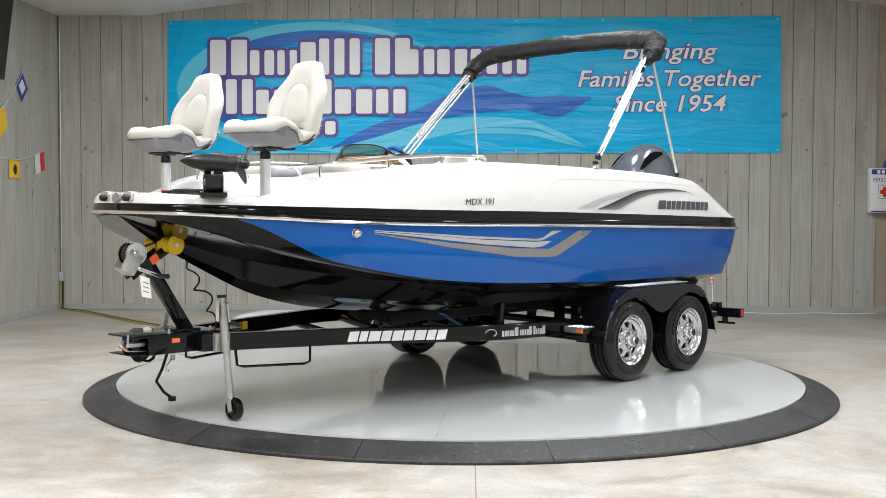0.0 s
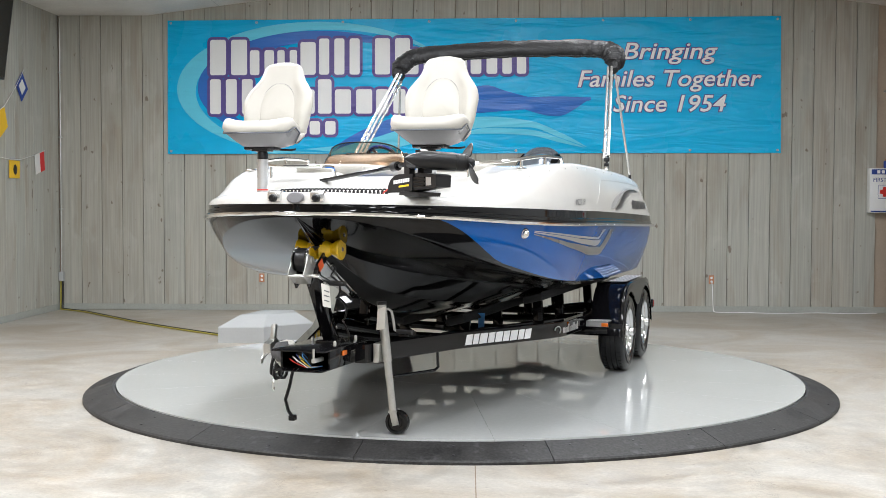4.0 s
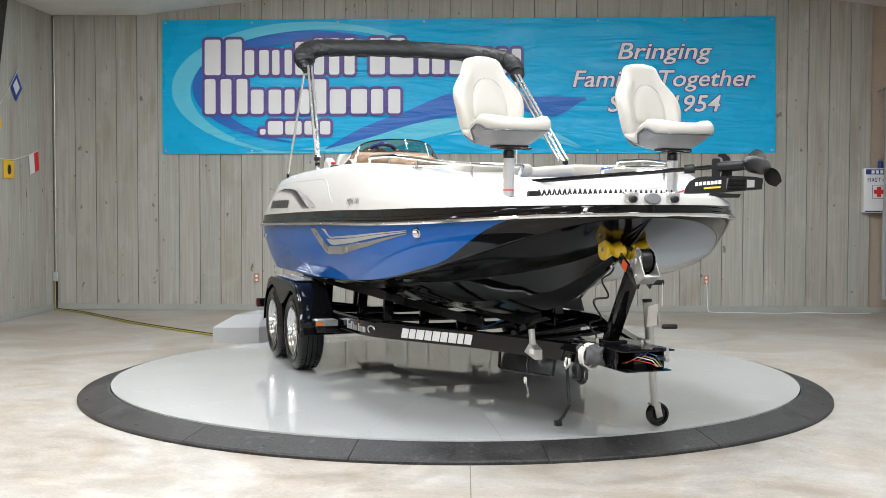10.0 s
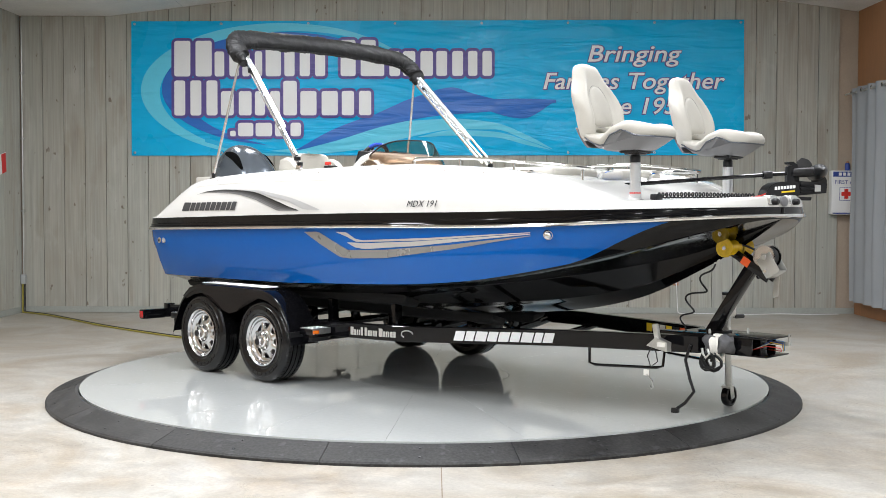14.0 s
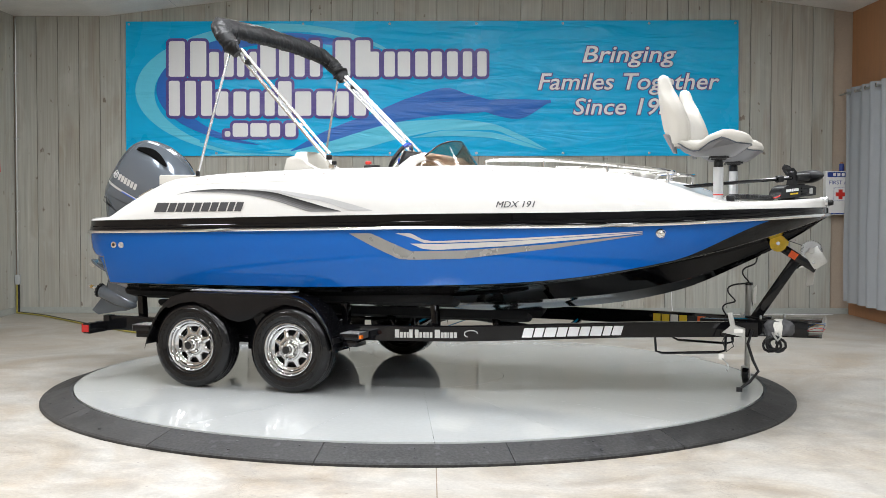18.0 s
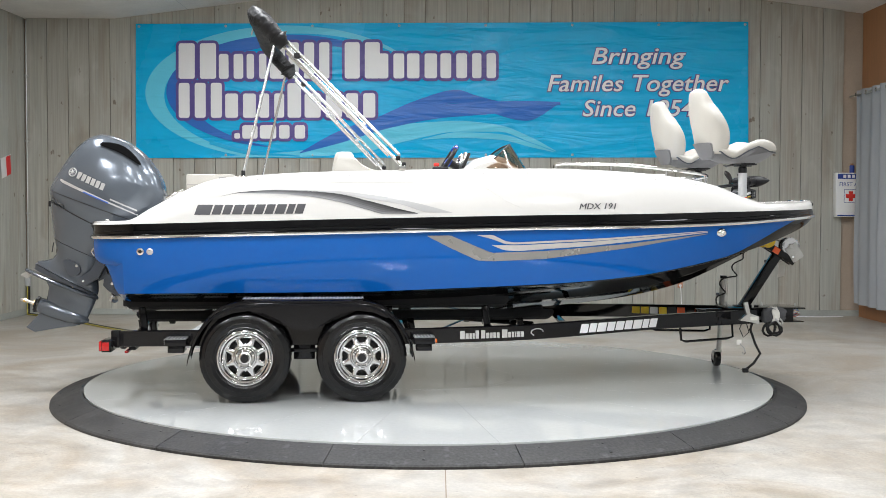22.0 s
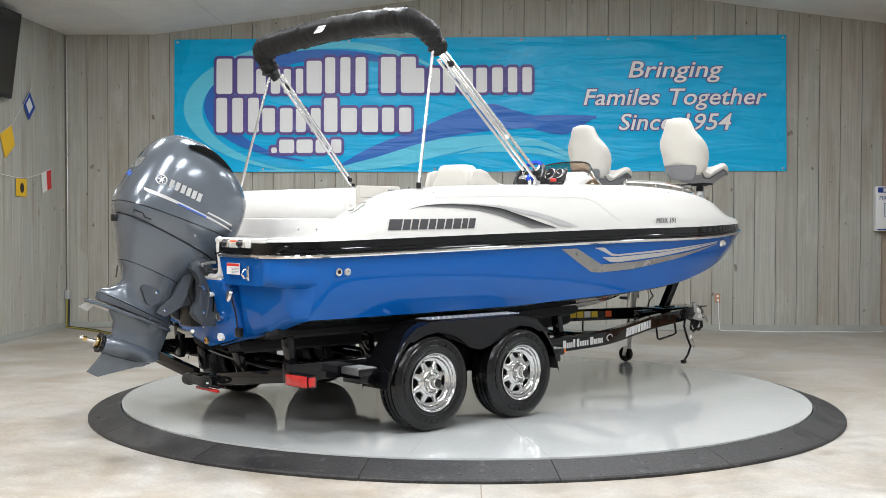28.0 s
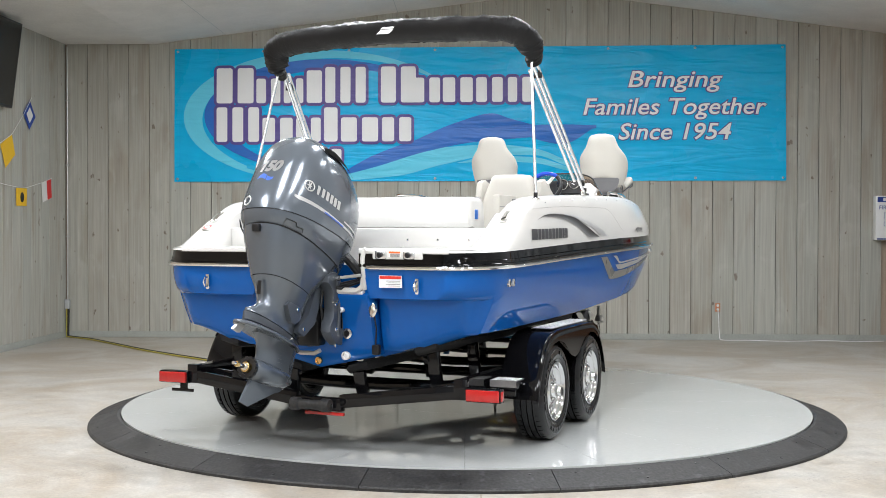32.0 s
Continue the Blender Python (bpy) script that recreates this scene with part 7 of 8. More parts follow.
for s in SIDES:
    rows = []
    for x in (-2.40, -0.45, -0.10, 0.4, 0.55, 0.62, 0.70, 0.78, 0.85, 0.92, 1.0, 1.4, 1.83, 2.4, 2.75):
        z, y = beam_z(x), s * rail_y(x)
        rows.append([Vector((x, CY + y + s * d, z + e)) for d, e in ((-0.03, -0.057), (0.03, -0.057), (0.034, -0.052), (0.034, 0.052), (0.03, 0.057), (-0.03, 0.057))])
    sb = part("side_beam", loft(rows, closed=True, caps=True), BLACK_PAINT, trailer, "glossy black side beam", 30)

    def mark(nm, x0, x1, z0, z1, material, shear=0.0, side=1, parent=sb):
        o_ = 0.0362 if side > 0 else -0.0325
        rr = [[Vector((x0 + (x1 - x0) * i + sh * shear, CY + s * (rail_y(x0 + (x1 - x0) * i + sh * shear) + o_), z0 + (z1 - z0) * sh)) for sh in (0, 1)] for i in (0, 1)]
        part(nm, loft(rr), material, parent, "", 0)

    x = 1.10
    for w in (0.068, 0.062, 0.078, 0.066, 0.072, 0.066, 0.078, 0.054, 0.066):
        mark("maker_bar", x, x + w, beam_z(x) - 0.036, beam_z(x) + 0.034, WHITE, 0.018 if s < 0 else -0.018)
        x += w + 0.0095
    x = 0.15
    for k, w in enumerate((0.035, 0.024, 0.018, 0.016, 0.026, 0, 0.03, 0.022, 0.022, 0.022, 0.02, 0, 0.042, 0.022, 0.018, 0.011, 0.026, 0.022)):
        if w:
            mark("dealer_bar", x, x + w, beam_z(x) - 0.030, beam_z(x) + (0.032 if k in (0, 4, 6, 12) else 0.012), DECAL_SILVER)
        x += w + (0.006 if w else 0.012)
    fs = [(x + 0.03 + 0.048 * (1 - math.cos(radians(a))), 0.026 * math.sin(radians(a))) for a in range(-60, 200, 20)]
    part("dealer_emblem", tube([(u + 0.02, CY + s * (rail_y(u) + 0.036), beam_z(u) + v) for u, v in fs], 0.0045, 6), DECAL_SILVER, sb)
    for k, m_ in enumerate((YELLOW, YELLOW, PAPER, YELLOW, BLACK_PLASTIC, ORANGE)):
        mark("sticker", 1.86 + 0.075 * k, 1.925 + 0.075 * k, 0.575, 0.635, m_, 0, -1)
    # fender with skirt, tread strip and steps
    prof = [(-1.851, 0.42), (-1.825, 0.52), (-1.775, 0.625), (-1.705, 0.73), (-1.60, 0.808), (-1.47, 0.845), (-1.02, 0.851), (-0.59, 0.845), (-0.455, 0.808), (-0.355, 0.73), (-0.28, 0.625), (-0.235, 0.52), (-0.212, 0.43)]
    for _ in range(2):
        prof = [prof[0]] + [q for a_, b_ in zip(prof, prof[1:]) for q in ((a_[0] * 0.75 + b_[0] * 0.25, a_[1] * 0.75 + b_[1] * 0.25), (a_[0] * 0.25 + b_[0] * 0.75, a_[1] * 0.25 + b_[1] * 0.75))] + [prof[-1]]
    rows = [[Vector((x, CY + s * y, z + dz)) for y, dz in ((1.022, -0.03), (1.022, -0.004), (1.032, 0.0), (1.268, 0.0), (1.288, -0.006), (1.297, -0.022), (1.297, -0.045))] for x, z in prof]
    fd = part("fender", loft(rows), BLACK_PAINT, trailer, "glossy black tandem fender", 50)
    sk = [(-1.70, 0.73), (-1.60, 0.808), (-1.47, 0.842), (-0.59, 0.842), (-0.455, 0.808), (-0.36, 0.73)] + [(-0.42, 0.715), (-0.51, 0.755), (-0.63, 0.772), (-0.75, 0.752), (-0.85, 0.70), (-0.93, 0.645), (-1.02, 0.625), (-1.11, 0.645), (-1.19, 0.70), (-1.29, 0.752), (-1.41, 0.772), (-1.53, 0.755), (-1.63, 0.715)]
    part("fender_skirt", plate(sk, 0.004, lambda u, v, w: (u, CY + s * (1.291 + w), v)), BLACK_PAINT, fd)
    inner = [(-1.80, 0.55), (-1.705, 0.72), (-1.60, 0.80), (-1.47, 0.84), (-0.59, 0.84), (-0.455, 0.80), (-0.36, 0.72), (-0.26, 0.55)]
    part("fender_inner", plate(inner, 0.004, lambda u, v, w: (u, CY + s * (1.026 - w), v)), BLACK_PAINT, fd)
    ts = part("tread_strip", box(-1.46, -0.60, CY + s * 1.185 - 0.075, CY + s * 1.185 + 0.075, 0.8525, 0.857, 0.0015), TREAD, fd, "bright diamond-plate strip")
    lug = []
    for i in range(34):
        for j in range(5):
            cx_, cy_ = -1.445 + 0.0258 * i, 1.125 + 0.03 * j
            a = 0.8 if (i + j) % 2 else -0.8
            dx, dy = 0.0125 * math.cos(a), 0.0125 * math.sin(a)
            nx, ny = -0.005 * math.sin(a), 0.005 * math.cos(a)
            lug.append(mesh([(cx_ - dx, CY + s * (cy_ - dy), 0.857), (cx_ + nx, CY + s * (cy_ + ny), 0.857), (cx_ + dx, CY + s * (cy_ + dy), 0.857), (cx_ - nx, CY + s * (cy_ - ny), 0.857), (cx_, CY + s * cy_, 0.8625)], [(0, 1, 4), (1, 2, 4), (2, 3, 4), (3, 0, 4)]))
    # lugs take the brighter metal so that they sparkle against the plate
    part("tread_pattern", join(*lug), LUG_GLINT, ts, smooth=0, kind="stuff")
    for x0, x1 in ((-0.215, -0.06), (-2.02, -1.865)):
        fr = x0 > -1
        sp = part("step", box(x0, x1, CY + s * 1.115 - 0.095, CY + s * 1.115 + 0.095, 0.512, 0.558, 0.004), BLACK_PAINT, trailer, "black step bracket")
        part("step_plate", box(x0 + 0.004, x1 - 0.004, CY + s * 1.115 - 0.09, CY + s * 1.115 + 0.09, 0.5585, 0.563, 0.001), TREAD, sp, "bright diamond-plate step")
        part("step_edge", box(x1 - 0.002 if fr else x0 - 0.003, x1 + 0.003 if fr else x0 + 0.002, CY + s * 1.115 - 0.09, CY + s * 1.115 + 0.09, 0.52, 0.5625), TREAD, sp)
        lug = []
        for i in range(6):
            for j in range(8):
                cx_, cy_ = x0 + 0.016 + 0.0246 * i, 1.038 + 0.022 * j
                a = 0.8 if (i + j) % 2 else -0.8
                dx, dy, nx, ny = 0.0115 * math.cos(a), 0.0115 * math.sin(a), -0.0045 * math.sin(a), 0.0045 * math.cos(a)
                lug.append(mesh([(cx_ - dx, CY + s * (cy_ - dy), 0.563), (cx_ + nx, CY + s * (cy_ + ny), 0.563), (cx_ + dx, CY + s * (cy_ + dy), 0.563), (cx_ - nx, CY + s * (cy_ - ny), 0.563), (cx_, CY + s * cy_, 0.5675)], [(0, 1, 4), (1, 2, 4), (2, 3, 4), (3, 0, 4)]))
        part("tread_pattern", join(*lug), LUG_GLINT, sp, smooth=0, kind="stuff")
        part("step_bracket", box(x0 + 0.02, x1 - 0.02, CY + s * 1.10 - 0.09, CY + s * 1.10 + 0.09, 0.46, 0.512, 0.004), BLACK_PAINT, sp)
        if fr:
            part("marker_light", box(x1 + 0.003, x1 + 0.018, CY + s * 1.18 - 0.028, CY + s * 1.18 + 0.028, 0.523, 0.551, 0.004), AMBER, sp, "amber marker light")
            part("mud_flap", box(x0 - 0.02, x0 - 0.012, CY + s * 1.165 - 0.125, CY + s * 1.165 + 0.125, 0.43, 0.53), BLACK_PLASTIC, sp)
    lamp_y = 1.145 if s < 0 else 1.115
    tl = part("tail_light", box(-2.455, -2.385, CY + s * lamp_y - 0.113, CY + s * lamp_y + 0.113, 0.478, 0.562, 0.006), BLACK_PAINT, trailer, "rectangular tail light with red lens")
    part("lens", box(-2.475, -2.452, CY + s * lamp_y - 0.107, CY + s * lamp_y + 0.107, 0.485, 0.556, 0.006), RED_LENS, tl, "red lens")
    part("side_lens", box(-2.45, -2.40, CY + s * (lamp_y + 0.114) - 0.004, CY + s * (lamp_y + 0.114) + 0.004, 0.49, 0.55, 0.002), RED_LENS, tl)
    part("beam_cap", box(-2.43, -2.37, CY + s * 0.98 - 0.04, CY + s * 0.98 + 0.04, 0.482, 0.608, 0.004), BLACK_PAINT, trailer)
    # bunks
    for yb, x0, x1, z0, z1 in ((0.725, -2.37, 0.55, 0.795, 0.80), (0.24, -2.36, 1.0, 0.655, 0.652)):
        rr = []
        for f in (0, 0.004, 0.015, 0.985, 0.996, 1):
            g = 1 if 0.01 < f < 0.99 else 0.8 if 0 < f < 1 else 0.4
            x, z = x0 + (x1 - x0) * f, z0 + (z1 - z0) * f
            rr.append([Vector((x, CY + s * (yb + d), z + e + 0.25 * d)) for d, e in ((-0.066, -0.048 * g), (0.066, -0.048 * g), (0.076, -0.014), (0.066, 0.020 * g), (-0.066, 0.020 * g), (-0.076, -0.014))])
        bk = part("bunk", loft(rr, closed=True, caps=True), CARPET, trailer, "black carpeted bunk board", 50)
        for xp in ((-2.22, -1.55, -0.35, 0.40) if yb > 0.5 else (-2.30, -1.2, -0.15, 0.75)):
            zb = 0.50 if yb > 0.5 else 0.45
            part("bunk_post", beam((xp, CY + s * (yb + 0.02), zb), (xp - 0.03, CY + s * yb, z0 - 0.04), 0.075, 0.05), BLACK_PAINT, bk)
            if yb > 0.5:
                part("post_foot", beam((xp, CY + s * yb, 0.51), (xp, CY + s * 0.97, 0.545), 0.05, 0.06), BLACK_PAINT, bk)

part("rear_crossmember", join(beam((-2.40, CY - 0.98, 0.53), (-2.42, CY - 0.16, 0.425), 0.055, 0.085), beam((-2.40, CY + 0.98, 0.53), (-2.42, CY + 0.16, 0.425), 0.055, 0.085), box(-2.447, -2.393, CY - 0.17, CY + 0.17, 0.36, 0.445, 0.004)), BLACK_PAINT, trailer, "black V-shaped rear crossmember")
rl = part("keel_roller", lathe([(0, -0.14), (0.040, -0.14), (0.043, -0.13), (0.043, -0.085), (0.033, -0.075), (0.030, 0.0), (0.033, 0.075), (0.043, 0.085), (0.043, 0.13), (0.040, 0.14), (0, 0.14)], 24, "y", (-2.50, CY + 0.02, 0.405)), RUBBER, trailer, "black rubber keel roller")
part("roller_pin", tube([(-2.50, CY - 0.128, 0.405), (-2.50, CY + 0.168, 0.405)], 0.012, 8), CHROME, rl)
part("light_bar", box(-2.475, -2.45, CY - 0.20, CY + 0.08, 0.338, 0.358, 0.004), RED_LENS, trailer, "red identification light bar")
pb = part("plate_bracket", box(-2.40, -2.395, CY + 1.04, CY + 1.10, 0.43, 0.48), BLACK_PAINT, trailer, "black plate bracket")
part("bracket_bar", box(-2.402, -2.396, CY + 0.99, CY + 1.17, 0.415, 0.437, 0.003), BLACK_PAINT, pb)
for x, zc, r in ((-1.88, 0.46, 0.032), (-1.02, 0.47, 0.03), (-0.20, 0.45, 0.035), (0.55, 0.46, 0.03), (1.20, 0.50, 0.028)):
    yw = rail_y(x) - 0.02
    pts_ = [(x, CY + yw * f, zc + (beam_z(x) - 0.02 - zc) * abs(f) ** 2.2) for f in (-1, -0.8, -0.55, -0.25, 0, 0.25, 0.55, 0.8, 1)]
    part("crossmember", tube(pts_, r, 10), BLACK_PAINT, trailer, "black curved cross tube")
for x in (-0.60, -1.44):
    part("axle", tube([(x, CY - 1.15, 0.42), (x, CY + 1.15, 0.42)], 0.035, 10), BLACK_PAINT, trailer, "black axle tube")
for s in SIDES:
    lsp = part("leaf_spring", beam((-1.75, CY + s * 0.98, 0.45), (-0.28, CY + s * 0.98, 0.45), 0.045, 0.03), BLACK_PAINT, trailer, "black leaf spring pack")
    part("equaliser", box(-1.10, -0.94, CY + s * 0.98 - 0.02, CY + s * 0.98 + 0.02, 0.38, 0.50, 0.01), BLACK_PAINT, lsp)
    part("cross_brace", tube([(-0.30, CY + s * 0.9, 0.56), (0.9, CY + s * 0.12, 0.52)], 0.022, 8), BLACK_PAINT, trailer)
part("rigging_strap", beam((0.10, CY + 0.18, 0.47), (0.62, CY + 0.34, 0.665), 0.05, 0.006), surface("blue_strap", (0.05, 0.20, 0.45), 0.6, vary=0.1), trailer, "blue webbing strap")

# wheels


def wheel(x, s):
    c = Vector((x, CY + s * 1.185, 0.4315))
    prof = [(0.19, -0.088), (0.202, -0.100), (0.214, -0.104), (0.219, -0.108), (0.224, -0.105), (0.2525, -0.112), (0.2566, -0.109), (0.2831, -0.109), (0.2872, -0.105), (0.2953, -0.103), (0.3167, -0.09), (0.3259, -0.078), (0.328, -0.045), (0.3208, -0.043), (0.3208, -0.037), (0.329, -0.035), (0.33, -0.004), (0.3218, -0.003), (0.3218, 0.003), (0.33, 0.004), (0.329, 0.035), (0.3208, 0.037), (0.3208, 0.043), (0.328, 0.045), (0.3259, 0.078), (0.3167, 0.09), (0.2953, 0.103), (0.2872, 0.105), (0.2831, 0.109), (0.2566, 0.109), (0.2525, 0.112), (0.224, 0.105), (0.219, 0.108), (0.214, 0.104), (0.202, 0.100), (0.19, 0.088)]
    w = part("wheel", lathe(prof, 48, "y", c), TYRE, trailer, "black radial trailer tyre", 25)
    blocks_ = []
    for k in range(46):
        a0, a1 = 2 * math.pi * k / 46, 2 * math.pi * (k + 0.55) / 46
        for sd in SIDES:
            vs = [(r * math.cos(a), sd * yy, r * math.sin(a)) for a in (a0, a1) for r, yy in ((0.310, 0.0935), (0.3275, 0.078), (0.3308, 0.05))]
            blocks_.append(mesh(vs, [(0, 3, 4, 1), (1, 4, 5, 2), (0, 1, 2), (3, 5, 4)]))
    part("tread", moved(join(*blocks_), Matrix.Translation(c)), TYRE, w, smooth=0, kind="stuff")
    marks_ = []
    for k in list(range(7)) + list(range(10, 17)) + list(range(20, 27)):
        a0 = 2 * math.pi * k / 30
        vs = [(r * math.cos(a0 + d), s * yy, r * math.sin(a0 + d)) for yy in (0.108, 0.1135) for d in (0.0, 0.075, 0.15) for r in (0.247, 0.272)]
        marks_.append(mesh(vs, [(6, 8, 9, 7), (8, 10, 11, 9), (0, 6, 7, 1), (4, 5, 11, 10), (1, 7, 9, 3), (3, 9, 11, 5), (0, 2, 8, 6), (2, 4, 10, 8)]))
    part("sidewall_mark", moved(join(*marks_), Matrix.Translation(c)), TYRE, w, smooth=0, kind="stuff")
    o = s  # outward
    rim = part("rim", lathe([(0.190, o * 0.088), (0.200, o * 0.097), (0.200, o * 0.104), (0.194, o * 0.106), (0.187, o * 0.099), (0.182, o * 0.084), (0.172, o * 0.079), (0.166, o * 0.062), (0.157, o * 0.055), (0.147, o * 0.053), (0.142, o * 0.049), (0.140, o * 0.02), (0.140, -o * 0.08)], 44, "y", c), RIM, w, "chrome wheel rim", 40)
    part("brake", lathe([(0, o * 0.012), (0.122, o * 0.012), (0.138, o * 0.004)], 30, "y", c), surface("brake_backing", (0.02, 0.02, 0.02), 0.5, 0.6, vary=0.3) if "brake_backing" not in bpy.data.materials else bpy.data.materials["brake_backing"], w)
    for k in range(8):
        a = 2 * math.pi * (k + 0.5) / 8
        ca, sa = math.cos(a), math.sin(a)
        def pt(r, t, yy):
            return c + Vector((r * ca - t * sa, o * yy, r * sa + t * ca))
        rows_ = [[pt(r, t, yy + dy) for t, dy in ((-hw, -0.010), (-hw * 0.8, 0.0), (-hw * 0.35, 0.006), (hw * 0.35, 0.006), (hw * 0.8, 0.0), (hw, -0.010))] for r, hw, yy in ((0.088, 0.033, 0.064), (0.097, 0.030, 0.062), (0.108, 0.026, 0.058), (0.122, 0.0225, 0.054), (0.136, 0.0205, 0.051), (0.148, 0.021, 0.051))]
        part("spoke", loft(rows_), RIM, rim, "", 40)
    part("hub_disc", lathe([(0.105, o * 0.054), (0.101, o * 0.0625), (0.092, o * 0.068), (0.084, o * 0.070), (0.078, o * 0.078), (0.072, o * 0.080), (0.066, o * 0.070), (0.05, o * 0.064)], 36, "y", c), RIM, rim)
    hub = part("hub", lathe([(0.054, o * 0.06), (0.052, o * 0.085), (0.045, o * 0.10), (0.036, o * 0.105), (0.034, o * 0.135), (0.03, o * 0.142), (0, o * 0.142)], 24, "y", c), CHROME, w, "chrome wheel hub")
    part("grease_cap", lathe([(0.0295, o * 0.1422), (0.029, o * 0.1445), (0.016, o * 0.1445), (0.014, o * 0.1425), (0, o * 0.1425)], 24, "y", c), BLACK_PLASTIC, hub)
    for k in range(5):
        a = 2 * math.pi * k / 5 + 0.3
        part("lug_nut", lathe([(0.011, o * 0.06), (0.011, o * 0.09), (0.006, o * 0.096), (0, o * 0.096)], 6, "y", c + Vector((0.062 * math.cos(a), 0, 0.062 * math.sin(a)))), CHROME, hub)
    return w


for s in SIDES:
    for x in (-0.60, -1.44):
        wheel(x, s)

# tongue, coupler and winch post
part("tongue", box(2.30, 3.10, CY - 0.045, CY + 0.045, 0.535, 0.655, 0.006), BLACK_PAINT, trailer, "black box tongue")
part("tongue_plate", box(2.52, 3.20, CY - 0.17, CY + 0.17, 0.662, 0.672, 0.002), BLACK_PAINT, trailer, "black tongue top plate")
part("tongue_plate", box(2.62, 3.20, CY - 0.15, CY + 0.15, 0.546, 0.554, 0.002), BLACK_PAINT, trailer, "black tongue lower plate")
cb = part("coupler_side", box(2.70, 3.10, CY - 0.16, CY - 0.145, 0.552, 0.663, 0.002), BLACK_PAINT, trailer, "open black coupler housing side")
part("coupler_side", box(2.70, 3.10, CY + 0.145, CY + 0.16, 0.552, 0.663, 0.002), BLACK_PAINT, trailer, "open black coupler housing side")
for k, (m_, dz) in enumerate(((WARN_RED, 0.0), (WHITE, 0.015), (NAVY, 0.03), (YELLOW, 0.02), (bpy.data.materials["blue_strap"], 0.04))):
    part("wire", tube([(3.05, CY - 0.10 + 0.03 * k, 0.58), (3.16, CY - 0.07 + 0.02 * k, 0.615 + dz), (3.22, CY + 0.01 * k, 0.60 + dz), (3.20, CY + 0.05 + 0.01 * k, 0.575), (3.08, CY + 0.10, 0.57)], 0.0025, 6), m_, cb)
part("coupler_latch", join(box(3.10, 3.23, CY + 0.098, CY + 0.122, 0.605, 0.63, 0.006), tube([(3.22, CY + 0.11, 0.63), (3.22, CY + 0.11, 0.685)], 0.007, 8)), GALV, cb, "steel coupler pin")
drape = random.Random(17)
rows = []
for i in range(15):
    f = i / 14
    x = 2.80 + 0.20 * f
    row = []
    for k in range(22):
        a = 2 * math.pi * k / 22
        hang = 0.035 * max(0.0, -math.sin(a)) * (0.4 + 0.6 * math.sin(3.1 * f + 0.6))
        r = (0.053 + 0.010 * math.sin(3 * a + 5 * f) + 0.007 * math.sin(5 * a - 9 * f) + drape.uniform(-0.004, 0.004)) * (0.55 if i in (0, 14) else 0.9 if i in (1, 13) else 1.0)
        ca, sa = (math.copysign(abs(v) ** 0.55, v) for v in (math.cos(a), math.sin(a)))
        row.append(Vector((x + 0.012 * math.sin(2 * a + f * 4), CY - 0.225 + 0.95 * r * ca, 0.622 + 0.95 * r * sa - 0.6 * hang)))
    rows.append(row)
wb_ = part("felt_wrap", loft(rows, closed=True, caps=True), CLOTH_GREY, trailer, "grey felt draped round a fitting", 70)
wrap = []
for i in range(90):
    a = 0.55 * i
    wrap.append((2.87 + 0.05 * (i / 89) + 0.006 * math.sin(2.3 * i), CY - 0.225 + 0.066 * math.cos(a), 0.618 + 0.064 * math.sin(a) - 0.02 * max(0.0, -math.sin(a))))
part("tape", tube(wrap, 0.008, 6), PAPER, wb_, "white twisted wrapping")
part("shackle", moved(tube([(2.98, CY - 0.21, 0.60), (3.0, CY - 0.23, 0.57), (3.02, CY - 0.23, 0.545), (3.04, CY - 0.22, 0.57), (3.02, CY - 0.21, 0.60)], 0.008, 8), pose(-0.12, -0.155, 0)), GALV, wb_)
hk = []
for i in range(50):
    a = i * 0.5
    hk.append((2.88 + (0.055 + 0.012 * math.sin(0.9 * i)) * math.cos(a) + 0.0016 * i, CY - 0.19 + 0.022 * math.sin(a * 0.37), 0.508 + (0.05 + 0.012 * math.cos(0.7 * i)) * math.sin(a)))
part("cable_bundle", moved(tube(hk, 0.0105, 6), pose(-0.05, -0.1, 0)), BLACK_PLASTIC, trailer, "black coiled brake cable")
pl = part("plug_lead", moved(tube([(2.75, CY - 0.19, 0.60), (2.72, CY - 0.20, 0.50), (2.76, CY - 0.21, 0.38), (2.80, CY - 0.22, 0.30), (2.74, CY - 0.23, 0.22), (2.68, CY - 0.235, 0.175)], 0.011, 8), pose(-0.04, -0.075, 0)), BLACK_PLASTIC, trailer, "black wiring lead hanging down")
part("plug", moved(box(2.645, 2.69, CY - 0.255, CY - 0.215, 0.145, 0.18, 0.005), pose(-0.04, -0.075, 0)), BLACK_PLASTIC, pl)
ac = part("brake_actuator", moved(loft([[Vector((x, CY + y, z)) for x, z in ((2.50, 0.60), (2.66, 0.57), (2.66, 0.63), (2.57, 0.66))] for y in (-0.30, -0.25)], closed=True, caps=True), pose(0.015, -0.19, 0)), GALV, trailer, "bright breakaway switch")
part("actuator_lever", moved(beam((2.575, CY - 0.275, 0.64), (2.55, CY - 0.275, 0.745), 0.03, 0.035), pose(0.015, -0.19, 0)), GALV, ac)
part("actuator_label", moved(box(2.585, 2.645, CY - 0.3025, CY - 0.3003, 0.60, 0.63), pose(0.015, -0.19, 0)), PAPER, ac)
part("pull_cord", moved(tube([(2.53, CY - 0.28, 0.60), (2.50, CY - 0.285, 0.53), (2.53, CY - 0.29, 0.46), (2.58, CY - 0.285, 0.50), (2.56, CY - 0.28, 0.57)], 0.004, 6), pose(0.015, -0.19, 0)), BLACK_PLASTIC, ac)
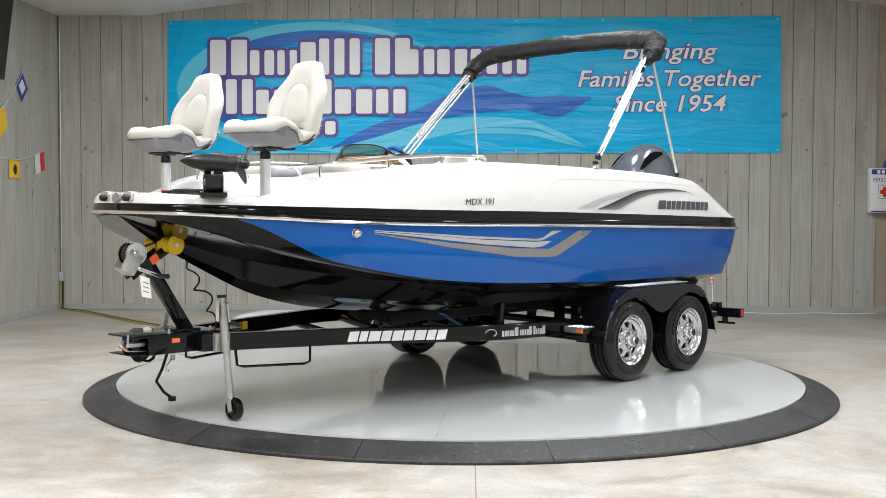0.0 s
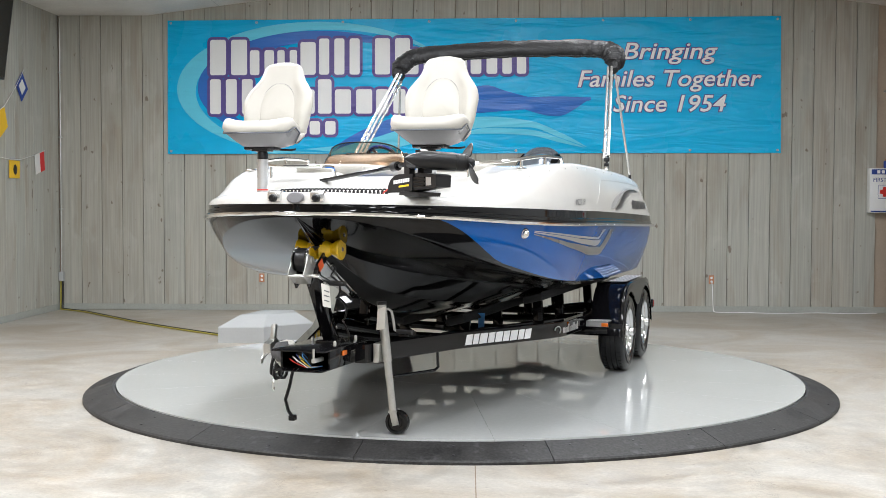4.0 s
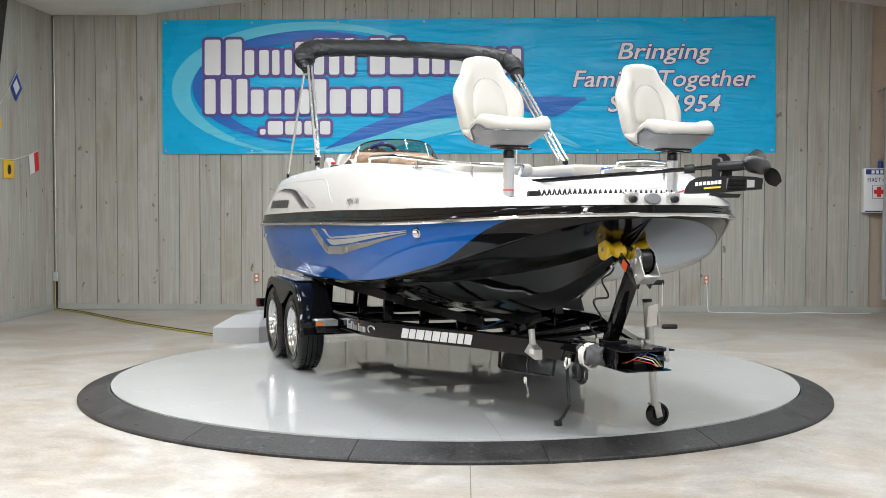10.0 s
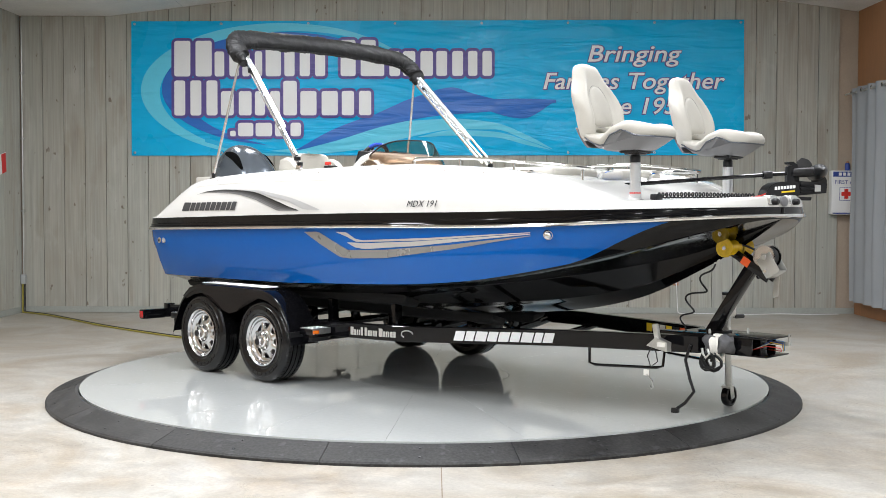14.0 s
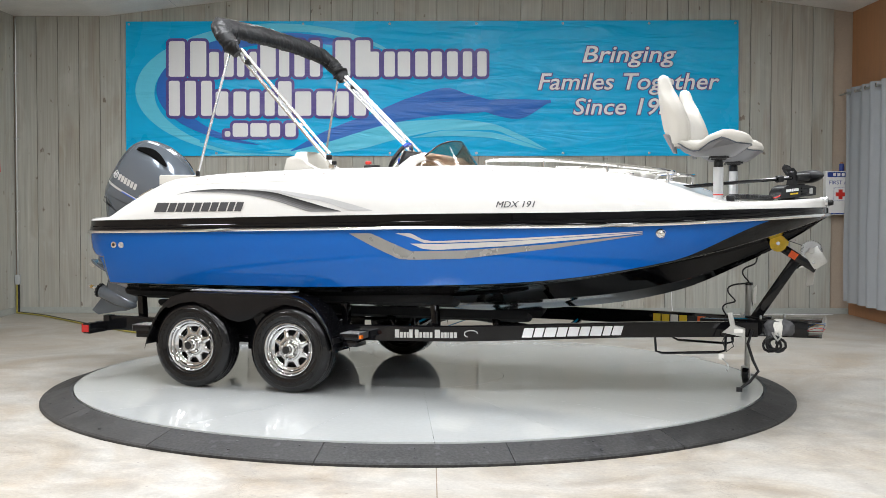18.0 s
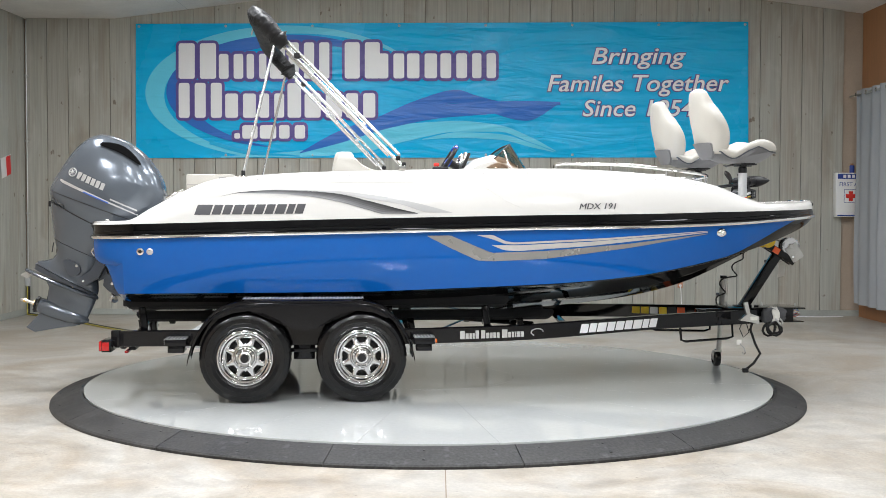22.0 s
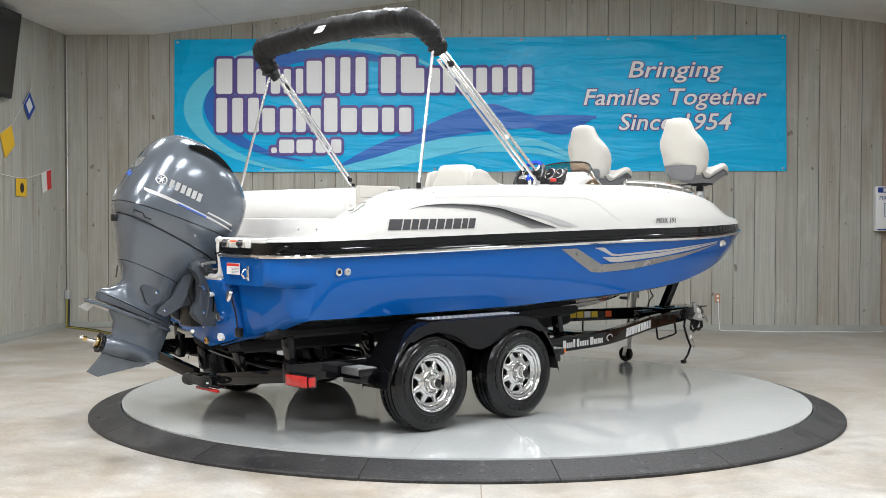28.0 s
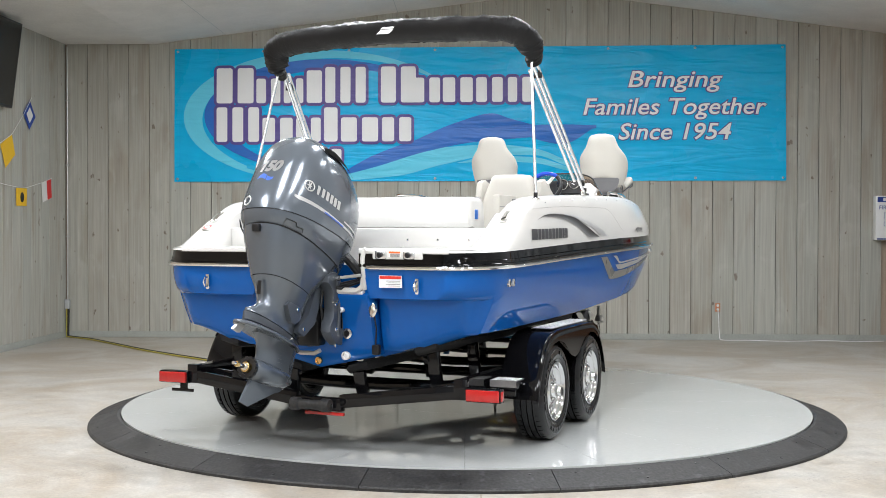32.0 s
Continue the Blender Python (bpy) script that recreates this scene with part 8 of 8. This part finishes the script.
part("cord_tag", moved(box(2.475, 2.515, CY - 0.292, CY - 0.288, 0.40, 0.44), pose(0.015, -0.19, 0)), PAPER, ac)
part("cord_clip", moved(tube([(2.50, CY - 0.29, 0.41), (2.54, CY - 0.29, 0.37), (2.55, CY - 0.29, 0.33), (2.535, CY - 0.29, 0.315), (2.525, CY - 0.29, 0.335)], 0.005, 6), pose(0.015, -0.19, 0)), CHROME, ac)
for k in range(3):
    part("grease_fitting", lathe([(0.010, 0.667), (0.010, 0.69), (0.005, 0.70), (0, 0.70)], 8, at=(2.60 + 0.16 * k, CY + (-0.11 if k % 2 else 0.11), 0)), GALV, trailer)
    part("marker_light", box(2.875, 2.935, CY + 0.161, CY + 0.172, 0.615, 0.645, 0.004), AMBER, trailer, "amber marker light") if k == 0 else None
wp = part("winch_post", beam((2.71, CY, 0.665), (3.005, CY, 1.115), 0.075, 0.075, 0.006), BLACK_PAINT, trailer, "black leaning winch post")
part("post_foot", box(2.64, 2.83, CY - 0.06, CY + 0.06, 0.6675, 0.685, 0.003), BLACK_PAINT, wp)
part("winch_arm", join(beam((2.86, CY - 0.04, 1.235), (3.15, CY - 0.04, 1.05), 0.012, 0.06, 0.002), beam((2.86, CY + 0.04, 1.235), (3.15, CY + 0.04, 1.05), 0.012, 0.06, 0.002)), BLACK_PAINT, wp, "black winch arm plates")
for y in (-0.05, 0.05):
    part("reflector", moved(box(-0.03, 0.03, y - 0.0025, y + 0.0025, -0.026, 0.026), Matrix.Translation((2.985, CY, 1.155)) @ Matrix.Rotation(radians(32), 4, "Y")), ORANGE, wp, "orange reflector")
for y in (-0.075, 0.075):
    r_ = part("bow_roller", lathe([(0.012, -0.065), (0.062, -0.065), (0.064, -0.055), (0.034, 0.0), (0.064, 0.055), (0.062, 0.065), (0.012, 0.065)], 24, "y", (2.88, CY + y, 1.245)), YELLOW_CLEAR, wp, "translucent amber bow roller")
    part("roller_bolt", tube([(2.88, CY + y - 0.07, 1.245), (2.88, CY + y + 0.07, 1.245)], 0.014, 8), CHROME, r_)
wn = part("winch_drum", lathe([(0.035, -0.03), (0.068, -0.03), (0.07, 0.0), (0.068, 0.03), (0.035, 0.03)], 24, "y", (3.115, CY, 1.19)), BLACK_PLASTIC, trailer, "winch drum of black webbing")
for y in (-0.042, 0.042):
    part("winch_gear", moved(plate([((0.078 if k % 4 < 2 else 0.070) * math.cos(2 * math.pi * k / 144), (0.078 if k % 4 < 2 else 0.070) * math.sin(2 * math.pi * k / 144)) for k in range(144)], 0.006, lambda u, v, w: (u, w - 0.003, v)), Matrix.Translation((3.115, CY + y, 1.19))), RIM, wn, "bright toothed winch gear", 20)
    part("gear_boss", lathe([(0, -0.012), (0.018, -0.012), (0.024, -0.004), (0.024, 0.004), (0.018, 0.012), (0, 0.012)], 16, "y", (3.115, CY + y * 1.08, 1.19)), GALV, wn)
part("winch_frame", moved(join(box(3.06, 3.17, CY - 0.052, CY - 0.046, 1.06, 1.20, 0.002), box(3.06, 3.17, CY + 0.046, CY + 0.052, 1.06, 1.20, 0.002), box(3.07, 3.16, CY - 0.05, CY + 0.05, 1.055, 1.065, 0.002)), pose(3.115, CY, 1.19, 0, -32, 0) @ pose(-3.115, -CY, -1.19)), GALV, wn, "galvanised winch frame")
part("winch_shaft", tube([(3.13, CY - 0.06, 1.10), (3.13, CY + 0.10, 1.10)], 0.012, 8), CHROME, wn)
part("winch_crank", beam((3.13, CY + 0.10, 1.10), (2.99, CY + 0.11, 1.05), 0.008, 0.028, 0.002), RIM, wn, "bright winch crank arm")
part("crank_grip", tube([(2.99, CY + 0.11, 1.05), (2.99, CY + 0.21, 1.05)], 0.016, 10), BLACK_PLASTIC, wn, "black crank grip")
part("winch_tag", plate([(0, 0), (0.09, -0.02), (0.11, -0.15), (0.02, -0.135)], 0.002, lambda u, v, w: (3.14 - u * 0.6, CY + 0.12 + w + u * 0.3, 1.06 + v)), PAPER, wn, "white paper tag")
for k in range(3):
    part("tag_bar", plate([(0.03, -0.04 - 0.028 * k), (0.085, -0.052 - 0.028 * k), (0.086, -0.059 - 0.028 * k), (0.031, -0.047 - 0.028 * k)], 0.002, lambda u, v, w: (3.14 - u * 0.6, CY + 0.1225 + w + u * 0.3, 1.06 + v)), SHELL, wn)
part("winch_strap", beam((3.07, CY, 1.22), (2.94, CY, 1.265), 0.045, 0.004, 0), BLACK_PLASTIC, wn, "black winch strap")
sf = []
for i in range(60):
    f = i / 59
    sf.append((2.72 - 0.23 * min(1, f * 1.25) + 0.055 * math.sin(f * 19 + 0.4) * math.sin(math.pi * f), CY + 0.02 * math.cos(f * 19), 1.13 - 0.46 * f - 0.02 * math.sin(f * 19 + 1.2) * math.sin(math.pi * f)))
sc = part("safety_cable", tube(sf, 0.0065, 6), BLACK_PLASTIC, trailer, "black coiled safety cable")
part("safety_hook", tube([(2.72, CY, 1.13), (2.735, CY, 1.16), (2.76, CY, 1.19), (2.775, CY, 1.175), (2.75, CY, 1.15)], 0.006, 6), CHROME, sc)
# tongue jack
jk = part("jack_tube", tube([(2.640, CY + 0.300, 0.90), (2.634, CY + 0.330, 0.60), (2.633, CY + 0.335, 0.55)], 0.028, 16), GALV, trailer, "galvanised jack tube")
part("jack_inner", tube([(2.633, CY + 0.335, 0.56), (2.628, CY + 0.370, 0.235)], 0.023, 14), GALV, jk)
part("jack_cap", tube([(2.640, CY + 0.300, 0.90), (2.640, CY + 0.299, 0.918)], 0.031, 14), BLACK_PLASTIC, jk)
part("jack_bracket", box(2.575, 2.69, CY + 0.262, CY + 0.302, 0.545, 0.665, 0.005), GALV, jk, "galvanised swivel bracket")
part("jack_crank", tube([(2.640, CY + 0.30, 0.868), (2.642, CY + 0.345, 0.874), (2.644, CY + 0.366, 0.860), (2.642, CY + 0.378, 0.80), (2.640, CY + 0.384, 0.748), (2.645, CY + 0.405, 0.740)], 0.008, 8), GALV, jk, "steel crank handle")
part("crank_grip", tube([(2.645, CY + 0.402, 0.741), (2.648, CY + 0.42, 0.740), (2.655, CY + 0.505, 0.738)], [0.012, 0.016, 0.015], 10), BLACK_PLASTIC, jk, "black crank grip")
part("jack_tag", plate([(0, 0), (0.06, 0.02), (0.05, -0.12), (-0.01, -0.13)], 0.002, lambda u, v, w: (2.676 + w + 0.3 * u, CY + 0.288 + u, 0.875 + v)), PAPER, jk, "white paper tag")
part("jack_fork", join(beam((2.583, CY + 0.372, 0.25), (2.583, CY + 0.396, 0.16), 0.045, 0.006, 0.002), beam((2.647, CY + 0.372, 0.25), (2.647, CY + 0.396, 0.16), 0.045, 0.006, 0.002), box(2.580, 2.650, CY + 0.345, CY + 0.40, 0.235, 0.250, 0.003), tube([(2.575, CY + 0.395, 0.177), (2.655, CY + 0.395, 0.177)], 0.010, 8)), GALV, jk, "galvanised wheel fork")
part("castor_wheel", lathe([(0.012, -0.024), (0.035, -0.024), (0.038, -0.016), (0.052, -0.016), (0.056, -0.026), (0.072, -0.022), (0.077, 0.0), (0.072, 0.022), (0.056, 0.026), (0.052, 0.016), (0.038, 0.016), (0.035, 0.024), (0.012, 0.024)], 28, "x", (2.615, CY + 0.395, TABLE_Z + 0.077)), TYRE, jk, "black castor wheel")
for s in SIDES:
    # foot rails under the beams
    x0, x1 = 2.02, 2.52
    part("foot_rail", tube([(x0, CY + s * rail_y(x0), 0.55), (x0 + 0.01, CY + s * (rail_y(x0) + 0.01), 0.44), (x0 + 0.05, CY + s * (rail_y(x0)), 0.425), (x1 - 0.05, CY + s * (rail_y(x1) + 0.02), 0.43), (x1, CY + s * (rail_y(x1) + 0.02), 0.445), (x1, CY + s * rail_y(x1), 0.56)], 0.010, 6), BLACK_PAINT, trailer, "thin black foot rail")


def motions():
    """Everything on the platform turns with it."""
    rows = [(t, float(np.interp(t, range(0, 33, 2), TURN))) for t in range(0, 33)]
    for ob, local in RIDERS:
        walk(ob, [(t, pose(0, 0, 0, 0, 0, a) @ local) for t, a in rows])


motions()
